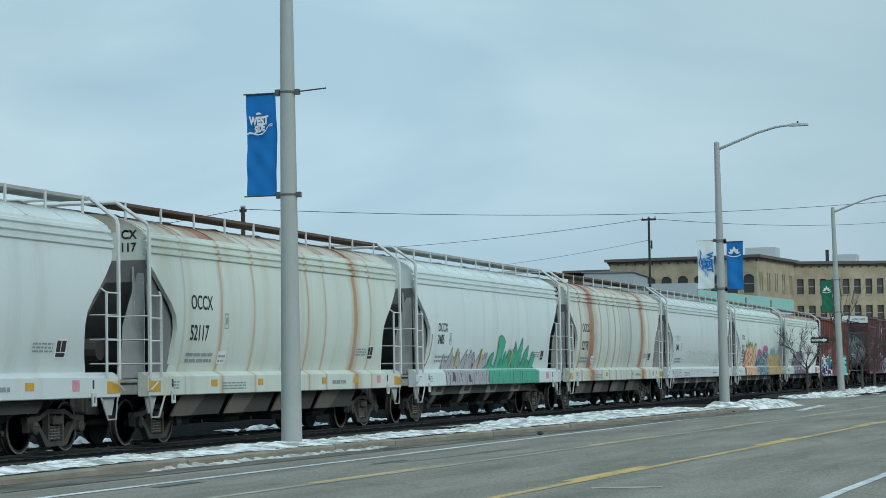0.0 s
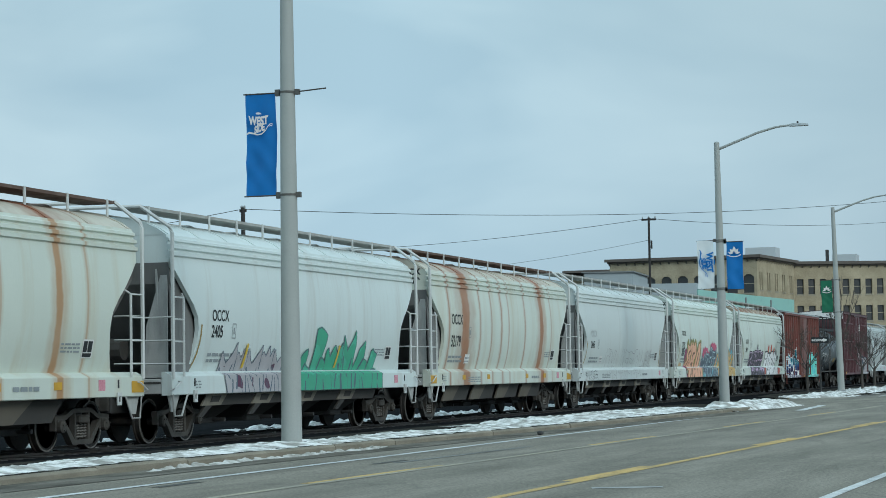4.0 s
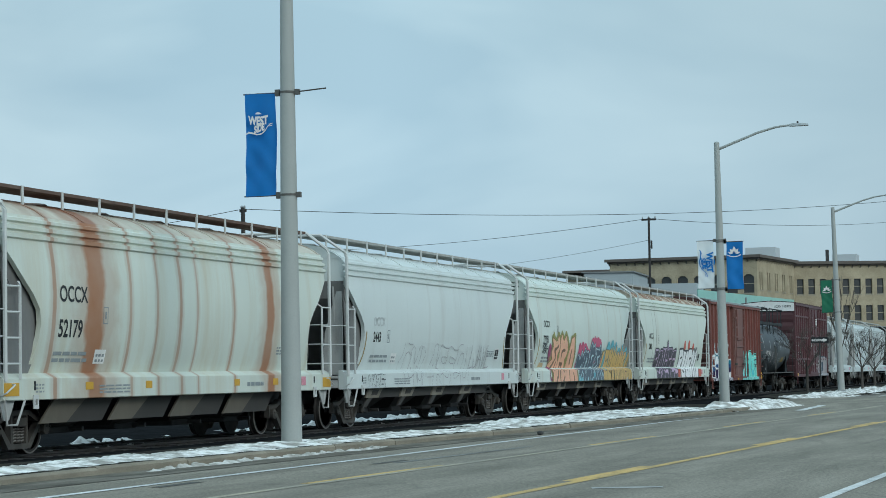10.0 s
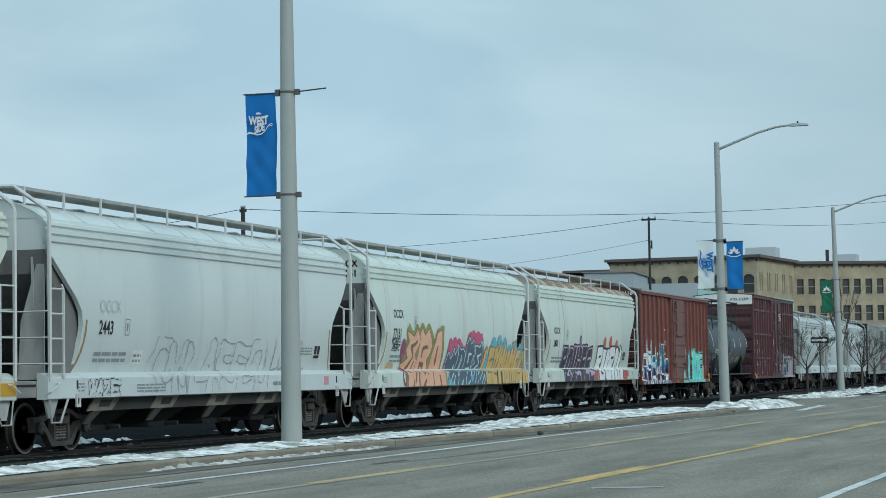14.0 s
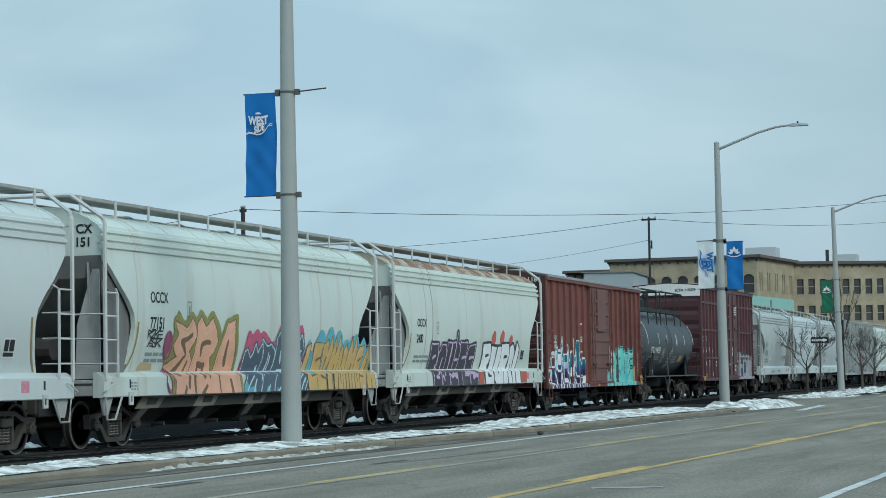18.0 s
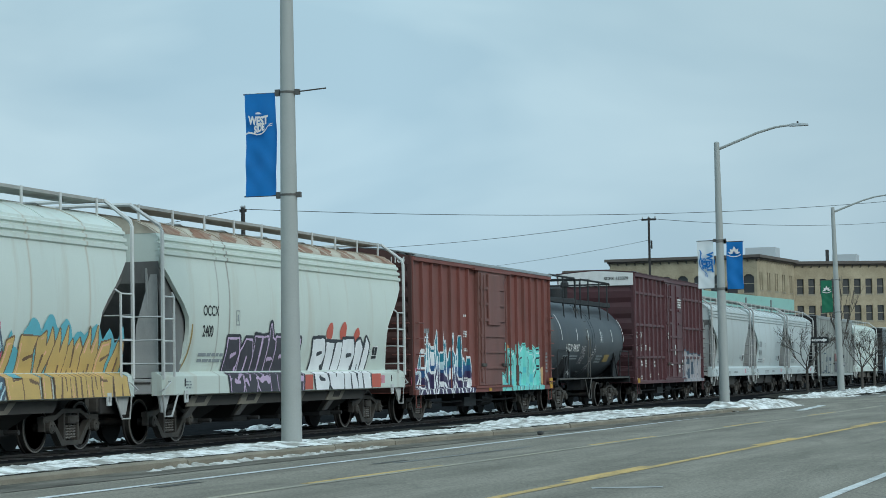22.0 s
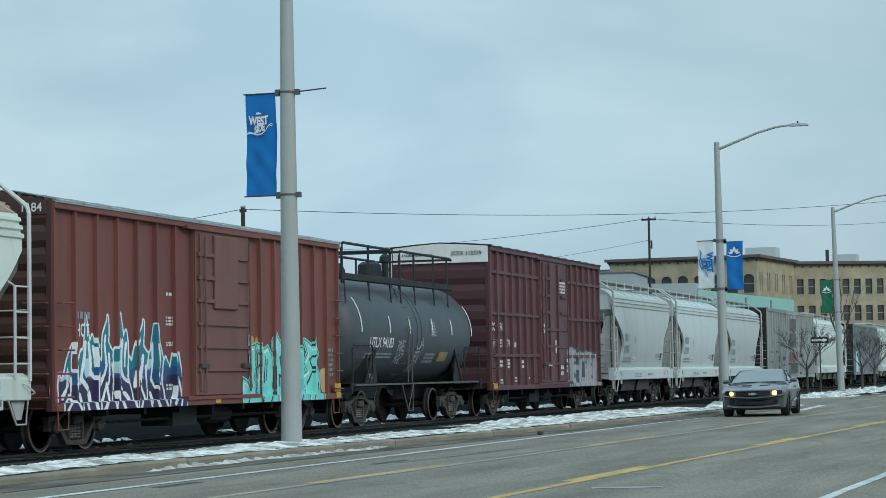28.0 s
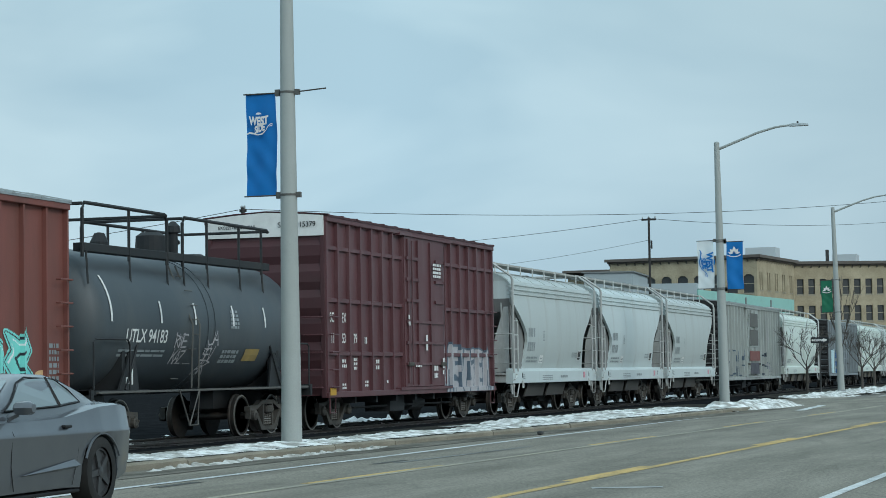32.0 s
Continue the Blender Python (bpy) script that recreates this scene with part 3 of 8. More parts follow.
def wheelset_meshes():
    g = Geo()
    for s in (-1, 1):
        a = s * 0.70
        prof = [(a - s * 0.02, 0.02), (a - s * 0.03, WR + 0.028), (a - s * 0.002, WR + 0.026), (a + s * 0.014, WR), (a + s * 0.11, WR - 0.004), (a + s * 0.112, WR - 0.07),
                (a + s * 0.06, WR - 0.09), (a + s * 0.045, 0.20), (a + s * 0.09, 0.15), (a + s * 0.10, 0.02)]
        g.spin(prof, "y", (0, 0, 0), 28)
        k = len(g.f)
        g.spin([(a + s * 0.100, WR - 0.035), (a + s * 0.116, WR - 0.030), (a + s * 0.116, WR - 0.004), (a + s * 0.100, WR + 0.001)], "y", (0, 0, 0), 28)
        g.mi[k:] = [1] * (len(g.f) - k)
    g.tube([(0, -1.05, 0), (0, 1.05, 0)], 0.08, 10)
    for s in (-1, 1):      # chalk-like scuffs that turn with the wheel
        g.box(-0.02, 0.02, s * 0.80, s * 0.758, 0.22, 0.34)
    return g.mesh("wheelset", [M_WHEEL, M_POLISH], True)


def frame_mesh():
    g = Geo()
    for s in (-1, 1):
        y0, y1 = (s * 0.96, s * 1.09)
        ya, yb = min(y0, y1), max(y0, y1)
        top = [(-1.10, 0.55), (-1.10, 0.65), (-0.62, 0.68), (-0.36, 0.79), (0.36, 0.79), (0.62, 0.68), (1.10, 0.65), (1.10, 0.55), (0.64, 0.585), (0.34, 0.70), (-0.34, 0.70), (-0.64, 0.585)]
        g.prism(top, "y", y0, y1)
        low = [(-0.82, 0.58), (-0.71, 0.58), (-0.31, 0.205), (0.31, 0.205), (0.71, 0.58), (0.82, 0.58), (0.40, 0.115), (-0.40, 0.115)]
        g.prism(low, "y", y0, y1)
        for a in (-0.275, 0.275):       # columns beside the spring nest
            g.box(a - 0.032, a + 0.032, ya, yb, 0.18, 0.72, 0.008)
        for a in (-0.889, 0.889):       # pedestal jaws, bearing adapter and axle cap
            for d in (-0.155, 0.155):
                g.box(a + d - 0.03, a + d + 0.03, ya, yb, 0.38, 0.60, 0.008)
            g.box(a - 0.13, a + 0.13, ya - 0.01, yb + 0.01, 0.535, 0.60, 0.015)
            g.spin([(s * 1.06, 0.12), (s * 1.15, 0.115), (s * 1.175, 0.075), (s * 1.18, 0.01)], "y", (a, 0, 0.457), 14)
            for k in range(3):
                t = 2.1 * k + 0.5
                g.box(a + 0.065 * math.cos(t) - 0.014, a + 0.065 * math.cos(t) + 0.014, min(s * 1.17, s * 1.195), max(s * 1.17, s * 1.195), 0.443 + 0.065 * math.sin(t), 0.471 + 0.065 * math.sin(t))
        g.box(-0.20, 0.20, min(s * 0.9, s * 1.15), max(s * 0.9, s * 1.15), 0.50, 0.66, 0.025)
    g.box(-0.17, 0.17, -1.0, 1.0, 0.50, 0.70, 0.03)
    for a in (-0.42, 0.42):             # brake beams
        g.box(a - 0.04, a + 0.04, -0.75, 0.75, 0.36, 0.42)
    return g.mesh("truck_frame", M_IRON)


def spring_mesh(side):
    pts = [(0.058 * math.cos(t), side * 1.02 + 0.058 * math.sin(t), 0.22 + 0.26 * t / (2 * math.pi * 5)) for t in [2 * math.pi * i / 8 for i in range(41)]]
    return Geo().tube(pts, 0.017, 4).mesh("coil_spring", M_POLISH)


WHEELSET, TRUCK_FRAME, SPRINGS = wheelset_meshes(), frame_mesh(), (spring_mesh(-1), spring_mesh(1))


def add_trucks(car, at):
    """Two trucks under a car; gives back their wheelsets, which turn."""
    turning = []
    for x in at:
        t = part("truck", TRUCK_FRAME, None, car, "dusty cast steel truck with coil springs")
        t.location = (x, 0, 0)
        for sp in SPRINGS:
            for a in (-0.14, 0.0, 0.14):
                part("coil_spring", sp, None, t).location.x = a
        for a in (-0.889, 0.889):
            w = part("wheelset", WHEELSET, None, t, "worn steel wheels on an axle")
            w.location = (a, 0, WR)
            turning.append((w, a))
    return turning


def coupler(g, x, s):
    g.box(x, x + s * 0.55, -0.09, 0.09, 0.76, 0.94) if s > 0 else g.box(x + s * 0.55, x, -0.09, 0.09, 0.76, 0.94)
    e = x + s * 0.55
    g.prism([(e - 0.12, -0.2), (e + 0.14, -0.2), (e + 0.16, 0.02), (e + 0.05, 0.2), (e - 0.12, 0.16)], "z", 0.70, 1.0)


# ---- painted-on pieces: strokes and clouds cut from a fine grid ----
GLYPH = {
    "A": [(0, 0, .5, 1), (.5, 1, 1, 0), (.2, .4, .8, .4)], "B": [(0, 0, 0, 1), (0, 1, .8, .8), (.8, .8, .1, .5), (.1, .5, 1, .25), (1, .25, 0, 0)],
    "C": [(1, .9, .3, 1), (.3, 1, 0, .5), (0, .5, .3, 0), (.3, 0, 1, .1)], "E": [(0, 0, 0, 1), (0, 1, 1, .95), (0, .5, .8, .5), (0, 0, 1, .05)],
    "H": [(0, 0, 0, 1), (1, 0, 1, 1), (0, .5, 1, .5)], "I": [(.5, 0, .5, 1)], "K": [(0, 0, 0, 1), (0, .4, 1, 1), (.3, .55, 1, 0)],
    "L": [(.1, 1, 0, 0), (0, 0, 1, .05)], "M": [(0, 0, .1, 1), (.1, 1, .5, .3), (.5, .3, .9, 1), (.9, 1, 1, 0)], "N": [(0, 0, 0, 1), (0, 1, 1, 0), (1, 0, 1, 1)],
    "O": [(.2, 0, 0, .5), (0, .5, .2, 1), (.2, 1, .8, 1), (.8, 1, 1, .5), (1, .5, .8, 0), (.8, 0, .2, 0)], "R": [(0, 0, 0, 1), (0, 1, .9, .8), (.9, .8, .1, .5), (.2, .5, 1, 0)],
    "S": [(1, .9, .2, 1), (.2, 1, .1, .6), (.1, .6, .9, .4), (.9, .4, .8, 0), (.8, 0, 0, .1)], "T": [(.5, 0, .5, 1), (0, 1, 1, .95)],
    "U": [(0, 1, .05, .1), (.05, .1, .9, .05), (.9, .05, 1, 1)], "W": [(0, 1, .25, 0), (.25, 0, .5, .7), (.5, .7, .75, 0), (.75, 0, 1, 1)], "Z": [(0, 1, 1, 1), (1, 1, 0, 0), (0, 0, 1, 0)],
    "X": [(0, 0, 1, 1), (0, 1, 1, 0)], "V": [(0, 1, .45, 0), (.45, 0, 1, 1)],
    "Y": [(0, 1, .5, .5), (1, 1, .5, .5), (.5, .5, .45, 0)], "P": [(0, 0, 0, 1), (0, 1, 1, .85), (1, .85, .1, .45)], "J": [(.9, 1, .8, .1), (.8, .1, .2, 0), (.2, 0, 0, .3)],
}


def spray(parent, surf, x0, x1, z0, z1, forms, thick, line, colours, seed=0, cell=0.019, spike=0.0, label="", lift=0.016, edge_only=False, squeeze=0.92):
    """Sprayed strokes, each letter over the one before. colours = (outline, [fills]); spike: how far strokes overshoot."""
    lean = 0.12
    rnd = np.random.RandomState(seed)
    nx, nz = int((x1 - x0) / cell), int((z1 - z0) / cell)
    X, Z = np.meshgrid(x0 + (np.arange(nx) + 0.5) * cell, z0 + (np.arange(nz) + 0.5) * cell, indexing="ij")
    w = (x1 - x0 - 2 * thick - 2 * line) / (max(1, len(forms)) + lean + squeeze - 0.92)
    step = 4

    def field(freq, off):
        f = np.array([[noise.noise(Vector((a * freq + seed, b * freq, seed + off))) for b in Z[0, ::step]] for a in X[::step, 0]])
        f = np.stack([np.interp(np.arange(nz), np.arange(f.shape[1]) * step, r) for r in f])
        return np.stack([np.interp(np.arange(nx), np.arange(f.shape[0]) * step, f[:, c]) for c in range(nz)], 1)

    wob, bx, bz = field(3.0, 0.0), field(1.9, 5.0), field(1.7, 9.0)
    tall = z1 - z0
    zz0, zz1 = z0 + thick * 0.35, z1 - thick * 0.9 - line
    XW, ZW = X + thick * 0.8 * bx, Z + thick * 0.6 * bz
    kind = np.full(X.shape, -1)
    mats = []

    def slot(m):
        if m not in mats:
            mats.append(m)
        return mats.index(m)

    out_c, fills = colours
    marks = []
    for i, ch in enumerate(forms):
        letter = []
        up, side = rnd.uniform(-0.14, 0.04) * (zz1 - zz0), rnd.uniform(-0.05, 0.05)
        for a, b, c, d in GLYPH[ch]:
            ja, jb = rnd.uniform(-0.04, 0.04, 2), rnd.uniform(-0.04, 0.04, 2)
            pa = np.array([x0 + thick + w * (i + 0.04 + squeeze * a + side + lean * b), zz0 + (zz1 - zz0 + up) * b]) + ja * (w, tall * 0.4)
            pb = np.array([x0 + thick + w * (i + 0.04 + squeeze * c + side + lean * d), zz0 + (zz1 - zz0 + up) * d]) + jb * (w, tall * 0.4)
            if spike:
                e = (pb - pa) * spike * rnd.uniform(0.3, 1.0)
                if pb[1] > pa[1]:
                    pb = pb + e
                else:
                    pa = pa - e * 0.6
            ab = pb - pa
            t = np.clip(((XW - pa[0]) * ab[0] + (ZW - pa[1]) * ab[1]) / max(1e-6, ab @ ab), 0, 1)
            flare = 1.15 - 0.95 * np.abs(t if pb[1] > pa[1] else 1 - t) if spike else 0.80 + 0.35 * np.abs(2 * t - 1)
            letter.append(np.hypot(XW - pa[0] - t * ab[0], ZW - pa[1] - t * ab[1]) - thick * flare + wob * thick * 0.22)
        marks.append(np.minimum.reduce(letter))
    for D in marks:
        kind[D < line] = slot(out_c)
        if edge_only:
            kind[D < 0] = -1
            continue
        inside = D < 0
        band = np.clip((np.floor((X - x0) / (x1 - x0) * len(fills) + 0.3 * wob)), 0, len(fills) - 1).astype(int)
        for k, m in enumerate(fills):
            kind[inside & (band == k)] = slot(m)
    g = Geo()
    cols = {}
    I, J = np.nonzero(kind >= 0)
    for i, j in zip(I.tolist(), J.tolist()):
        q = []
        for p in ((i, j), (i + 1, j), (i + 1, j + 1), (i, j + 1)):
            if p not in cols:
                x, z = x0 + p[0] * cell, z0 + p[1] * cell
                cols[p] = len(g.v)
                g.v.append((x, surf(x, z) - lift, z))
            q.append(cols[p])
        g.f.append(tuple(q))
        g.mi.append(int(kind[i, j]))
    return part("graffiti", g, mats, parent, label)


# solid letters: outline of the letter in a unit cell, then the slits that open it, as (x, z, x, z)
BLOCK = {
    "B": ([(0, 0), (.86, 0), (1, .18), (.84, .48), (1, .74), (.86, 1), (-.04, 1)], [(.38, .70, .72, .74), (.36, .27, .70, .24), (.86, .48, 1.1, .5)]),
    "U": ([(-.04, 1), (.04, .12), (.25, 0), (.86, 0), (1.02, .14), (1, 1)], [(.55, 1.05, .48, .34)]),
    "R": ([(0, 0), (-.04, 1), (.78, 1), (1, .76), (.82, .5), (1.04, 0)], [(.40, .70, .74, .72), (.52, -.05, .50, .36)]),
    "N": ([(0, 0), (-.02, .96), (.30, 1.04), (.62, .84), (.70, 1.08), (1.02, .88), (1, 0)], [(.40, -.05, .36, .55), (.64, 1.0, .62, .42)]),
    "O": ([(.1, 0), (0, .3), (.02, .75), (.3, 1), (.75, 1), (1, .7), (.98, .2), (.8, 0)], [(.46, .30, .52, .70)]),
    "L": ([(-.02, 1), (.48, 1.04), (.42, .32), (1.0, .34), (.96, 0), (0, 0)], []),
    "I": ([(0, 0), (.05, .78), (.35, 1.22), (.60, .98), (.95, .92), (1, 0)], [(.2, .62, .8, .62)]),
    "E": ([(0, 0), (0, 1), (.95, 1.02), (.9, .74), (1, .5), (.92, .3), (1, 0)], [(.42, .67, 1.05, .70), (.42, .33, 1.05, .30)]),
    "S": ([(.02, .02), (.04, .32), (.12, .42), (-.02, .66), (.2, .97), (.9, 1.0), (.95, .72), (.82, .58), (1, .36), (.8, 0)], [(.42, .68, 1.0, .74), (.0, .34, .58, .30)]),
    "M": ([(0, 0), (.02, .9), (.26, 1.03), (.5, .85), (.76, 1.05), (1, .88), (1, 0)], [(.5, .9, .49, .55), (.33, -.05, .32, .48), (.68, -.05, .66, .48)]),
    "A": ([(0, 0), (.12, .62), (.36, 1.02), (.7, 1.04), (.9, .6), (1, 0)], [(.48, -.05, .50, .25), (.52, .48, .54, .72)]),
    "Y": ([(.2, 0), (.22, .4), (-.06, 1.0), (.34, 1.1), (.5, .8), (.8, 1.16), (1.05, .9), (.76, .42), (.74, 0)], [(.46, .72, .48, .48)]),
    "V": ([(0, 0), (-.05, .7), (.22, 1.16), (.46, .74), (.78, 1.22), (1.06, .72), (.95, 0)], [(.30, -.05, .42, .44), (.62, .55, .72, .18)]),
    "w": ([(0, 0), (-.04, .60), (.06, 1.02), (.24, .84), (.44, .70), (.66, .86), (1.02, 1.14), (.94, .70), (1.02, .3), (1, 0)], [(.34, -.05, .44, .36), (.62, .12, .80, .62), (.08, .62, .28, .40)]),
    "m": ([(0, 0), (-.02, .82), (.10, .90), (.36, .74), (.58, 1.0), (.70, .78), (.96, .98), (1.04, .60), (1, 0)], [(.25, .08, .42, .42), (.66, -.05, .60, .36), (.78, .55, .94, .30)]),
    "g": ([(0, 0), (-.02, .50), (.18, .60), (.34, .80), (.76, .94), (.70, .60), (1.02, .54), (1, 0)], [(.30, -.05, .22, .26), (.66, .60, .40, .36)]),
    "k": ([(0, 0), (.06, .5), (.34, 1.06), (.48, 1.12), (.86, .96), (.66, .54), (1.02, .50), (1, 0)], [(.55, -.05, .46, .22), (.62, .55, .50, .34)]),
    "h": ([(0, 0), (-.10, .42), (.02, .66), (.16, .60), (.34, .78), (.58, 1.14), (.72, .80), (1.06, .68), (.98, .40), (1.05, .12), (1, 0)],
          [(.10, .30, .46, .56), (.46, .56, .52, .86), (.06, -.05, .50, .34), (.50, .34, .96, .04), (.74, .66, .62, .36), (.92, .52, 1.0, .26)]),
    "j": ([(0, 0), (-.06, .50), (.10, .72), (.24, .76), (.40, 1.16), (.62, .84), (.82, .92), (1.06, .60), (1, 0)],
          [(.34, .84, .20, .42), (.20, .42, .52, .30), (.56, .82, .60, .48), (.60, .48, .92, .36), (.10, .22, .46, -.05), (.60, .24, .96, -.05), (.82, .78, .80, .58)]),
    "l": ([(-.34, 0), (-.44, .20), (-.20, .40), (.10, .34), (.30, .44), (.22, .92), (.26, 1.08), (.60, .95), (.88, .98), (.84, 0)], [(.12, .34, .34, .20), (.70, .30, .66, .62), (.0, -.05, .18, .14)]),
    "o": ([(.05, 0), (-.02, .30), (.06, .80), (-.06, 1.02), (.30, .92), (.56, .99), (.92, .82), (1.04, .5), (.96, .12), (.9, 0)], [(.44, .36, .42, .80), (.56, .74, .60, .40), (.36, -.05, .62, .16)]),
    "b": ([(0, 0), (.04, .7), (-.10, 1.02), (.10, 1.16), (.42, 1.0), (.72, 1.10), (1.0, .86), (.82, .56), (1.04, .3), (1, 0)],
          [(.38, .76, .66, .80), (.38, .76, .42, .60), (.36, .30, .34, .46), (.34, .46, .66, .44), (.66, .44, .64, .30), (.20, -.05, .44, .14), (.9, .57, 1.08, .60)]),
    "s": ([(0, 0), (.1, .2), (-.10, .46), (.26, .54), (.02, .7), (.2, .86), (.02, 1.06), (.5, .97), (.70, 1.12), (.98, .84), (.78, .64), (1.06, .50), (1.16, .2), (1.2, 0)],
          [(.36, .76, .74, .86), (.36, .76, .62, .58), (.2, .32, .62, .54), (.62, .18, .82, .46), (1.0, .3, 1.0, .0), (.30, -.05, .44, .16)]),
}


def far_from(P, X, Z):
    """Signed distance to the closed outline P, less than nothing inside."""
    d, inside = np.full(X.shape, 9.0), np.zeros(X.shape, bool)
    for (ax, az), (bx, bz) in zip(P, P[1:] + P[:1]):
        ex, ez = bx - ax, bz - az
        t = np.clip(((X - ax) * ex + (Z - az) * ez) / max(1e-9, ex * ex + ez * ez), 0, 1)
        d = np.minimum(d, np.hypot(X - ax - t * ex, Z - az - t * ez))
        if abs(ez) > 1e-9:
            inside ^= ((az > Z) != (bz > Z)) & (X < ex * (Z - az) / ez + ax)
    return np.where(inside, -d, d)


def drift(X, Z, freq, seed, step=4):
    """A smooth random field over the grid, -1 to 1."""
    nx, nz = X.shape
    f = np.array([[noise.noise(Vector((a * freq + seed, b * freq, seed * 1.7))) for b in Z[0, ::step]] for a in X[::step, 0]])
    f = np.stack([np.interp(np.arange(nz), np.arange(f.shape[1]) * step, r) for r in f])
    return np.stack([np.interp(np.arange(nx), np.arange(f.shape[0]) * step, f[:, c]) for c in range(nz)], 1)


def piece(parent, surf, x0, x1, z0, z1, word, edge, fills, line, seed, label, lean=0.05, sway=0.05, cell=0.017, lift=0.016, halo=None, grow=0.0, crown=None,
          crest=0.0, crest_freq=4.3, glint=None, slit=1.0, tops=None, fold=0.0, patch=None, thin=0.22):
    """A sprayed piece of solid letters. fills: (share of the height, colour) from below; halo: colour spread round all letters;
    crown: colour of the tongues above them; glint: colour of thin lines inside the letters; fold: how much the letters shift below the ledge."""
    rnd = np.random.RandomState(seed)
    top = z0 + (z1 - z0) * 1.28 + crest + grow + line
    nx, nz = int((x1 - x0 + 0.3) / cell), int((top - z0) / cell)
    X, Z = np.meshgrid(x0 - 0.15 + (np.arange(nx) + 0.5) * cell, z0 + (np.arange(nz) + 0.5) * cell, indexing="ij")
    wx, wz, fine = drift(X, Z, 1.5, seed + 0.3), drift(X, Z, 1.7, seed + 5.1), drift(X, Z, 6.0, seed + 9.7, 3)
    XW, ZW = X + sway * 1.6 * wx - fold * np.clip(1.36 - Z, 0, 0.4), Z + sway * wz
    kind, mats = np.full(X.shape, -1), []

    def slot(m):
        if m not in mats:
            mats.append(m)
        return mats.index(m)

    n = len(word)
    widths = np.array([(0.62 if c in "I" else 0.85 if c in "L" else 1.0) * rnd.uniform(0.92, 1.08) for c in word])
    at = np.concatenate([[0], np.cumsum(widths)]) / widths.sum()
    letters = []
    for i, c in enumerate(word):
        outline, slits = BLOCK[c]
        wide = (at[i + 1] - at[i]) * (x1 - x0)
        high = (z1 - z0) * (tops[i] if tops else rnd.uniform(0.88, 1.0))
        put = lambda a, b: (x0 + at[i] * (x1 - x0) + wide * (0.03 + 0.94 * a) + lean * (b - 0.3) * wide, z0 - 0.05 + (high + 0.05) * b)
        D = far_from([put(a, b) for a, b in outline], XW, ZW) - 0.012 + 0.016 * fine
        cuts = []
        for a, b, c_, d_ in slits:
            (pa, pb), (pc, pd) = put(a, b), put(c_, d_)
            ex, ez = pc - pa, pd - pb
            t = np.clip(((XW - pa) * ex + (ZW - pb) * ez) / max(1e-9, ex * ex + ez * ez), 0, 1)
            cuts.append(np.hypot(XW - pa - t * ex, ZW - pb - t * ez) - line * slit * (0.80 + 0.50 * (1 - t)))
        letters.append((D, cuts))
    near_all = np.minimum.reduce([d for d, q in letters])
    if crown:
        xs = X[:, 0] - x0
        tongue = crest * (0.22 + 0.78 * np.abs(np.sin(xs * crest_freq + seed)) ** 1.3 * (0.65 + 0.35 * np.sin(xs * 1.9 + 2.0 * seed)))
        peak = np.array([(np.nonzero(r < line)[0][-1] if (r < line).any() else -99) for r in near_all])
        peak = np.convolve(np.pad(peak, 8, mode="edge"), np.ones(17) / 17, "valid") + tongue / cell
        kind[(np.arange(nz)[None, :] <= peak[:, None] + 3 * fine) & (Z > z0 + 0.35 * (z1 - z0))] = slot(crown)
    if halo:
        kind[near_all < grow + 0.02 * fine] = slot(halo)
    for D, cuts in letters:
        kind[D < line] = slot(edge)
        inside = D < 0
        share = (Z - z0) / (z1 - z0) + 0.10 * wx + 0.07 * fine
        for lo, m in fills:
            kind[inside & (share >= lo)] = slot(m)
        if patch:
            kind[inside & (drift(X, Z, 2.6, seed + 21.0) > thin) & (share > patch[1]) & (share < patch[2])] = slot(patch[0])
        if glint:
            k = max(1, int(0.035 / cell))
            moved = np.roll(np.roll(D, k, 0), -k, 1)
            kind[(D < -0.05) & (moved > -0.05) & (wz > -0.1)] = slot(glint)
        for q in cuts:
            kind[(q < 0) & (D < line)] = slot(edge)
    g, cols = Geo(), {}
    I, J = np.nonzero(kind >= 0)
    for i, j in zip(I.tolist(), J.tolist()):
        q = []
        for p in ((i, j), (i + 1, j), (i + 1, j + 1), (i, j + 1)):
            if p not in cols:
                x, z = x0 - 0.15 + p[0] * cell, z0 + p[1] * cell
                cols[p] = len(g.v)
                g.v.append((x, surf(x, z) - lift, z))
            q.append(cols[p])
        g.f.append(tuple(q))
        g.mi.append(int(kind[i, j]))
    return part("graffiti", g, mats, parent, label)


def sprayed(name, col):
    return paint("spray_" + name, col, 0.45, 0.0, 0.14, 2.5, (0.3, 0.28, 0.25), 0.05)


S_BLACK, S_WHITE = sprayed("black", (0.03, 0.035, 0.045)), sprayed("white", (0.86, 0.88, 0.89))
S_GREEN, S_MINT, S_TEAL = sprayed("green", (0.05, 0.36, 0.22)), sprayed("mint", (0.22, 0.68, 0.62)), sprayed("teal", (0.02, 0.20, 0.27))
S_GREY, S_LILAC, S_PLUM = sprayed("grey", (0.33, 0.32, 0.34)), sprayed("lilac", (0.60, 0.44, 0.62)), sprayed("plum", (0.10, 0.03, 0.07))
S_PEACH, S_OLIVE, S_PINK = sprayed("peach", (0.80, 0.43, 0.29)), sprayed("olive", (0.27, 0.27, 0.08)), sprayed("pink", (0.55, 0.10, 0.19))
S_SLATE, S_SKY, S_GOLD = sprayed("slate", (0.085, 0.12, 0.16)), sprayed("sky", (0.50, 0.66, 0.70)), sprayed("gold", (0.62, 0.42, 0.15))
